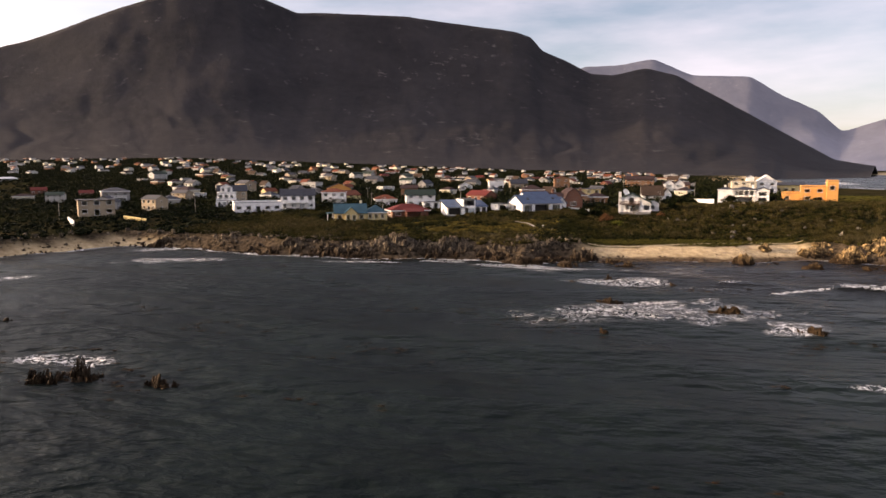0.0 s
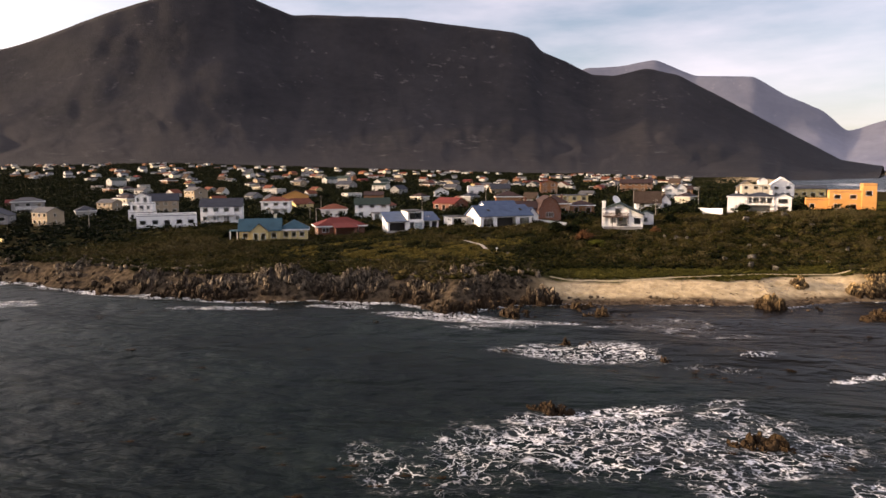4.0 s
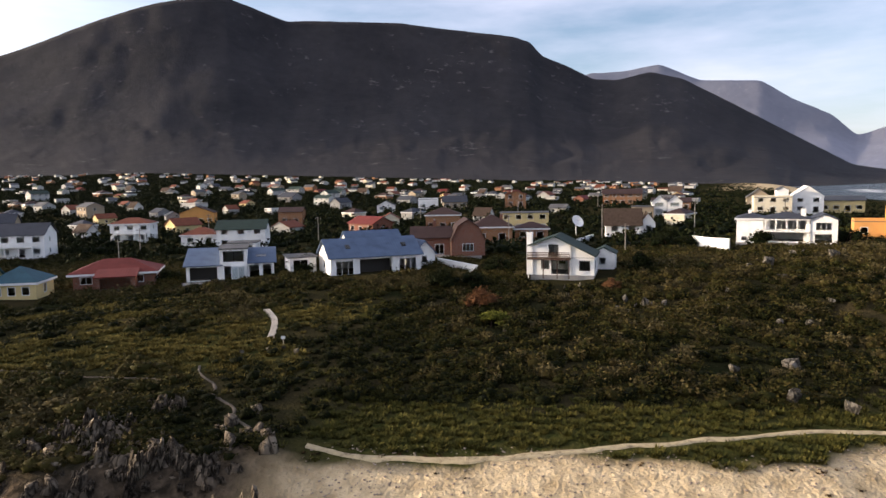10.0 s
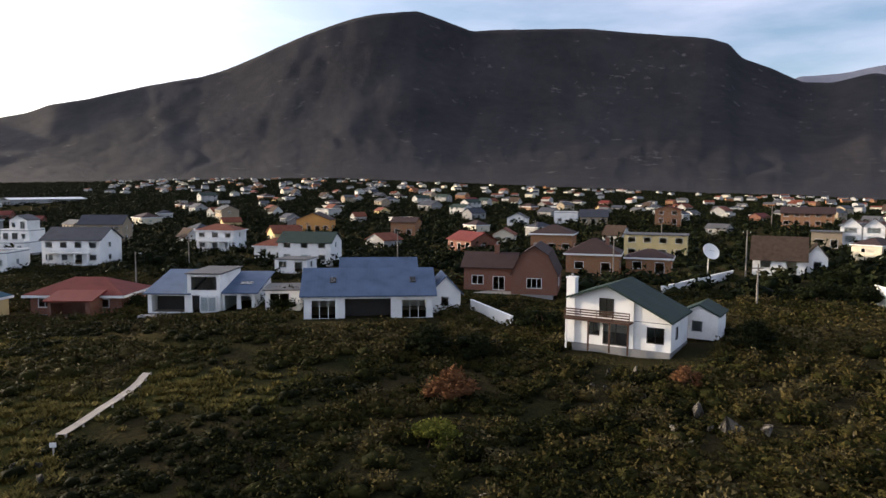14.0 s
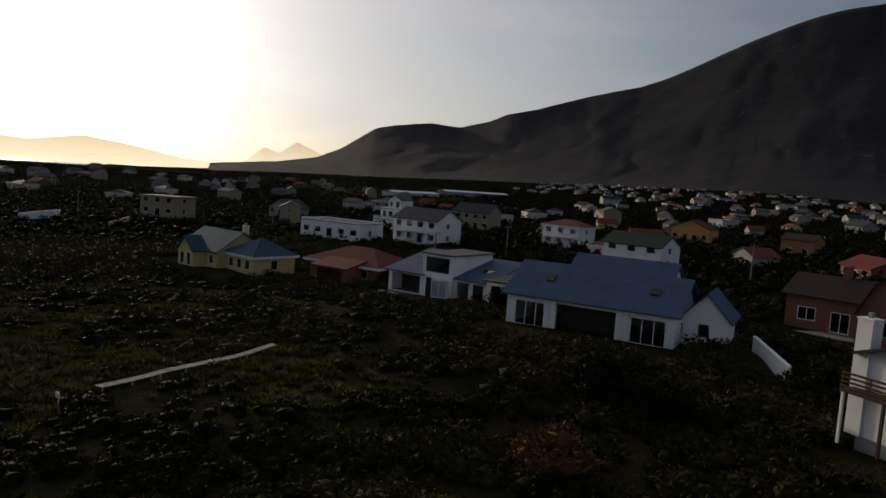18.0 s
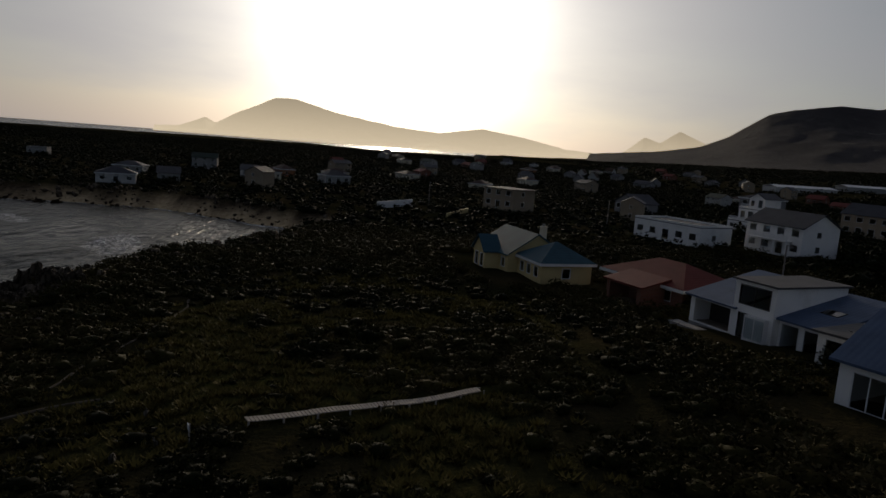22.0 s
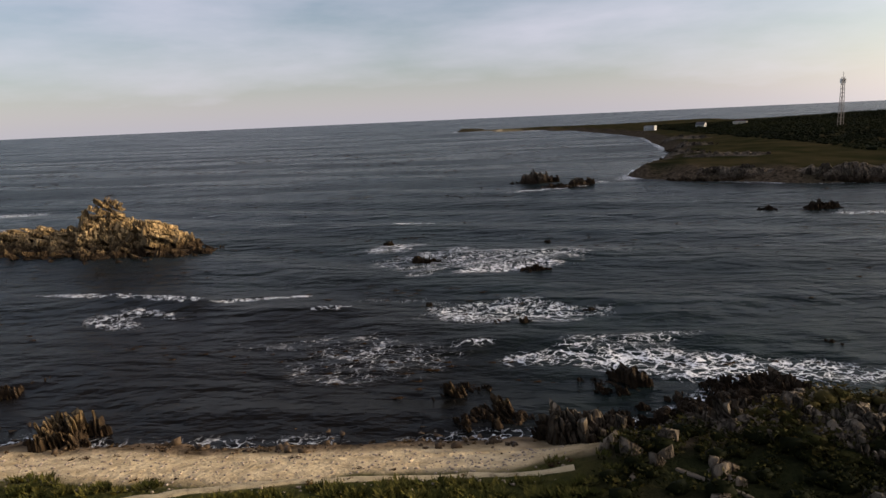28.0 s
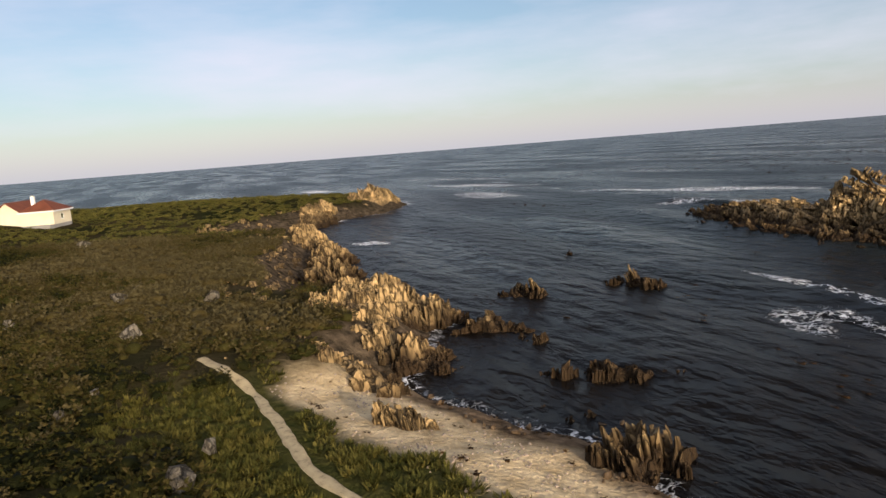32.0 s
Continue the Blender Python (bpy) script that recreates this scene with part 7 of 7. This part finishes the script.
# shingle on the beach
n = 14000
x, y = R1.uniform(2, 60, n), R1.uniform(146, 175, n)
d = shore(x, y)
k = (d > 2.5) & (d < 10) & (beach_part(x) > 0.6) & (R1.rand(n) < 0.3 + 0.6 * smooth(0.45, 0.62, fbm(x / 7, y / 4, 3, 77)))
x, y = x[k], y[k]
ico = bmesh.new()
bmesh.ops.create_icosphere(ico, subdivisions=1, radius=1)
pc = np.array([v.co[:] for v in ico.verts])
pt = np.array([[v.index for v in f.verts] for f in ico.faces])
ico.free()
sz = 0.035 + 0.08 * R1.rand(len(x)) ** 2
V = pc[None] * np.stack([sz * (0.8 + 0.5 * R1.rand(len(x))), sz, sz * 0.6], -1)[:, None] + np.stack([x, y, ground_z(x, y) + sz * 0.25], -1)[:, None]
T = pt[None] + (np.arange(len(x)) * len(pc))[:, None, None]
PEBBLE = mat("bleached_pebbles", (0.27, 0.215, 0.165), 0.85, 0.3, 3.0, 0.3, second=(0.14, 0.108, 0.086), fine=3)
tagged(mesh_from("shingle", V.reshape(-1, 3), T.reshape(-1, 3), PEBBLE), "bleached pebbles scattered over the beach", "pebbles", kind="stuff")

# wrack lines and weed on the sand, kelp heads off the rocks
n = 2600
x, y = R1.uniform(3, 58, n), R1.uniform(146, 176, n)
d = shore(x, y) + 2.0 * (fbm(x / 6, y / 6, 2, 91) - 0.5)
k = (beach_part(x) > 0.5) & (((np.abs(d - 3.4) < 0.22) | (np.abs(d - 6.6) < 0.16) | (np.abs(d - 8.6) < 0.3)) & (fbm(x / 3, y / 3, 2, 93) > 0.5) | (np.abs(d - 0.6) < 0.7))
x, y = x[k], y[k]
sz = 0.2 + 0.35 * R1.rand(len(x))
WEED = leaf_mat("dried_seaweed", [(0.02, 0.012, 0.006), (0.05, 0.028, 0.012), (0.09, 0.055, 0.02)])
scatter("beach_wrack", "dark dried seaweed left in lines on the sand", x, y, sz, sz * 0.45, R1.rand(len(x)), WEED, 14, 27, "seaweed")
n = 5200
x, y = np.concatenate([R1.uniform(-60, 150, n), R1.uniform(-150, 420, 2 * n)]), np.concatenate([R1.uniform(10, 150, n), R1.uniform(-260, 90, 2 * n)])
d = shore(x, y)
k = (d < -1.5) & (fbm(x / 14, y / 8, 3, 95) > 0.56) & (R1.rand(len(x)) < 0.8)
x, y = x[k], y[k]
sz = (0.25 + 0.5 * R1.rand(len(x))) * (1 + 1.0 * smooth(60, -60, y))
V, T, A, base = [], [], [], 0
co, tri, tn = clump_arrays(10, 777)
for px_, py_, q in zip(x, y, sz):
    V.append(co * [q * 2.0, q * 0.8, q * 0.3] + [px_, py_, -0.02])
    T.append(tri + base)
    A.append(np.clip(0.3 + tn, 0, 1))
    base += len(co)
tagged(mesh_from("kelp", np.concatenate(V), np.concatenate(T), WEED, {"tone": np.concatenate(A)}, flat=True), "dark heads of kelp floating at the surface", "kelp", kind="stuff")

# ---- small things ----
# plank walk through the scrub
bw_ = thing("boardwalk", -4, 185, 0, 0, "weathered plank boardwalk through the scrub", "boardwalk")
ax_, ay_, bx_, by_ = -4.5, 185.8, -10.6, 198.3
ln = math.hypot(bx_ - ax_, by_ - ay_)
turn = math.degrees(math.atan2(by_ - ay_, bx_ - ax_))
for i in range(int(ln / 0.2)):
    t_ = i * 0.2 / ln
    bend = 0.7 * math.sin(math.pi * t_)
    gx, gy = ax_ + (bx_ - ax_) * t_ + bend * 0.84, ay_ + (by_ - ay_) * t_ + bend * 0.53
    if i == 0:
        pm = boxes((-0.08, 0.08, -0.33, 0.33, 0, 0.05))
        o = part("plank", pm, GREYWOOD, bw_)
        plank_data = o.data
    else:
        o = new("plank", plank_data)
        o.parent = bw_
    o.matrix_local = pose(gx + 4, gy - 185, at_ground(gx, gy) + 0.24, 0, 0, turn + 8 * math.cos(math.pi * t_) + random.uniform(-1, 1))
for side in (-0.3, 0.3):
    for i in range(9):
        t_ = i / 8
        bend = 0.7 * math.sin(math.pi * t_)
        gx, gy = ax_ + (bx_ - ax_) * t_ + bend * 0.84, ay_ + (by_ - ay_) * t_ + bend * 0.53
        o = part("post", boxes((-0.05, 0.05, -0.05, 0.05, -0.5, 0.239)), GREYWOOD, bw_)
        o.matrix_local = pose(gx + 4 - side * math.sin(radians(turn)), gy - 185 + side * math.cos(radians(turn)), at_ground(gx, gy))
sg = thing("sign_board", -2.2, 183.6, at_ground(-2.2, 183.6), 30, "small white notice board on a post by the boardwalk", "sign")
part("post", boxes((-0.04, 0.04, -0.04, 0.04, -0.3, 1.0)), GREYWOOD, sg)
part("board", boxes((-0.2, 0.2, -0.07, -0.041, 0.7, 1.0)), FRAME_W, sg)


def utility_pole(x, y, high, label, lamp=False):
    ob = thing("street_lamp" if lamp else "utility_pole", x, y, at_ground(x, y), 20, label, "pole", "poles in the village")
    bm = bmesh.new()
    bmesh.ops.create_cone(bm, cap_ends=True, segments=10, radius1=0.14, radius2=0.09, depth=high + 0.5, matrix=pose(0, 0, high / 2 - 0.25))
    part("pole", bm, POLE, ob)
    if lamp:
        part("arm", boxes((0.09, 0.9, -0.03, 0.03, high - 0.12, high - 0.06)), POLE, ob)
        part("lamp_head", boxes((0.6, 1.05, -0.1, 0.1, high - 0.2, high - 0.121)), STEEL, ob)
    else:
        part("crossarm", boxes((-0.7, 0.7, 0.1, 0.2, high - 0.6, high - 0.48)), DARKWOOD, ob)
        for q in (-0.6, 0.6):
            part("insulator", boxes((q - 0.04, q + 0.04, 0.11, 0.19, high - 0.48, high - 0.32)), FRAME_W, ob)
    return ob


for px_, py_, ph in ((-39, 295, 7), (56.4, 287, 7.5), (13.5, 279, 7), (35, 283, 8), (37, 246, 5.5), (-70, 262, 7), (-20, 340, 7), (80, 300, 7), (10, 370, 7.5), (40, 400, 7.5), (-90, 330, 7), (60, 450, 8)):
    utility_pole(px_, py_, ph, "tall grey wooden utility pole beside a street")
for px_, py_ in ((-128, 232), (-150, 190), (-60, 240)):
    utility_pole(px_, py_, 6, "street lamp on a grey pole beside a street", True)

# large dish aerial behind the houses, turned to the north-west
ds = thing("satellite_dish", 29.0, 283.0, at_ground(29.0, 283.0), 38, "large white satellite dish on a steel post among bushes", "dish")
bm = bmesh.new()
rings = []
for q, depth in ((0.0, 0.0), (0.45, 0.05), (0.85, 0.17), (1.2, 0.34), (1.5, 0.55), (1.53, 0.53), (1.2, 0.29), (0.8, 0.1), (0.0, -0.06)):
    rings.append([bm.verts.new((q * math.cos(i * math.pi / 12), -depth, q * math.sin(i * math.pi / 12))) for i in range(24)] if q else [bm.verts.new((0, -depth, 0))])
for lo, hi in zip(rings[:-1], rings[1:]):
    for i in range(24):
        j = (i + 1) % 24
        bm.faces.new([lo[0], hi[i], hi[j]] if len(lo) == 1 else [lo[j], lo[i], hi[0]] if len(hi) == 1 else [lo[i], hi[i], hi[j], lo[j]])
bmesh.ops.recalc_face_normals(bm, faces=bm.faces)
bmesh.ops.transform(bm, matrix=pose(0, -0.3, 4.4, -32, 0, 0), verts=bm.verts)
part("dish", bm, WHITE, ds)
bm = bmesh.new()
bmesh.ops.create_cone(bm, cap_ends=True, segments=12, radius1=0.14, radius2=0.11, depth=4.6, matrix=pose(0, 0, 2.0))
part("post", bm, STEEL, ds)
part("feed_arm", boxes((-0.03, 0.03, -1.7, -0.35, 4.75, 4.82)), STEEL, ds)

# long low sheds far out on the plain
for sx, sy, sl_, st_ in ((-425, 425, 62, 118), (-462, 505, 85, 108)):
    sh_ = thing("long_shed", sx, sy, at_ground(sx, sy), st_, "long low white shed on the plain below the mountain", "shed", "sheds on the plain")
    part("wall", boxes((-sl_ / 2, sl_ / 2, -5, 5, -1, 2.9)), WHITE_OLD, sh_)
    part("roof", slab_roof([(-5.4, 2.9), (0, 4.2), (5.4, 2.9)], "x", -sl_ / 2 - 0.4, sl_ / 2 + 0.4, 0.15), WHITE, sh_, "pale sheet roof")

# lattice mast on the western land
mast_x, mast_y = -168.5, -219.1
ms = thing("radio_mast", mast_x, mast_y, at_ground(mast_x, mast_y), 15, "tall steel lattice radio mast above the far shore", "mast")
MH = 27.0
for q in range(4):
    sx, sy = (1, 1, -1, -1)[q], (1, -1, -1, 1)[q]
    bm = bmesh.new()
    v = [bm.verts.new((sx * (1.1 if zz < 1 else 0.5) + dx, sy * (1.1 if zz < 1 else 0.5) + dy, zz)) for zz in (-0.5, MH) for dx, dy in ((-0.12, -0.12), (0.12, -0.12), (0.12, 0.12), (-0.12, 0.12))]
    for a, b in ((0, 1), (1, 2), (2, 3), (3, 0)):
        bm.faces.new((v[a], v[b], v[b + 4], v[a + 4]))
    part("leg", bm, POLE, ms)
for i in range(12):
    z0 = i * MH / 12 + 0.3
    w = 1.1 - 0.6 * z0 / MH
    part("lattice_ring", boxes((-w, w, -w - 0.07, -w + 0.07, z0, z0 + 0.16), (-w, w, w - 0.07, w + 0.07, z0, z0 + 0.16), (-w - 0.07, -w + 0.07, -w, w, z0 + 0.2, z0 + 0.36), (w - 0.07, w + 0.07, -w, w, z0 + 0.2, z0 + 0.36)), POLE, ms)
part("antenna_panels", boxes((-1.5, -0.9, -0.5, 0.5, MH - 3.2, MH - 0.8), (0.9, 1.5, -0.5, 0.5, MH - 3.2, MH - 0.8), (-0.4, 0.4, -1.4, -0.9, MH - 3.2, MH - 0.8)), STEEL, ms)
part("lightning_rod", boxes((-0.08, 0.08, -0.08, 0.08, MH, MH + 3)), POLE, ms)
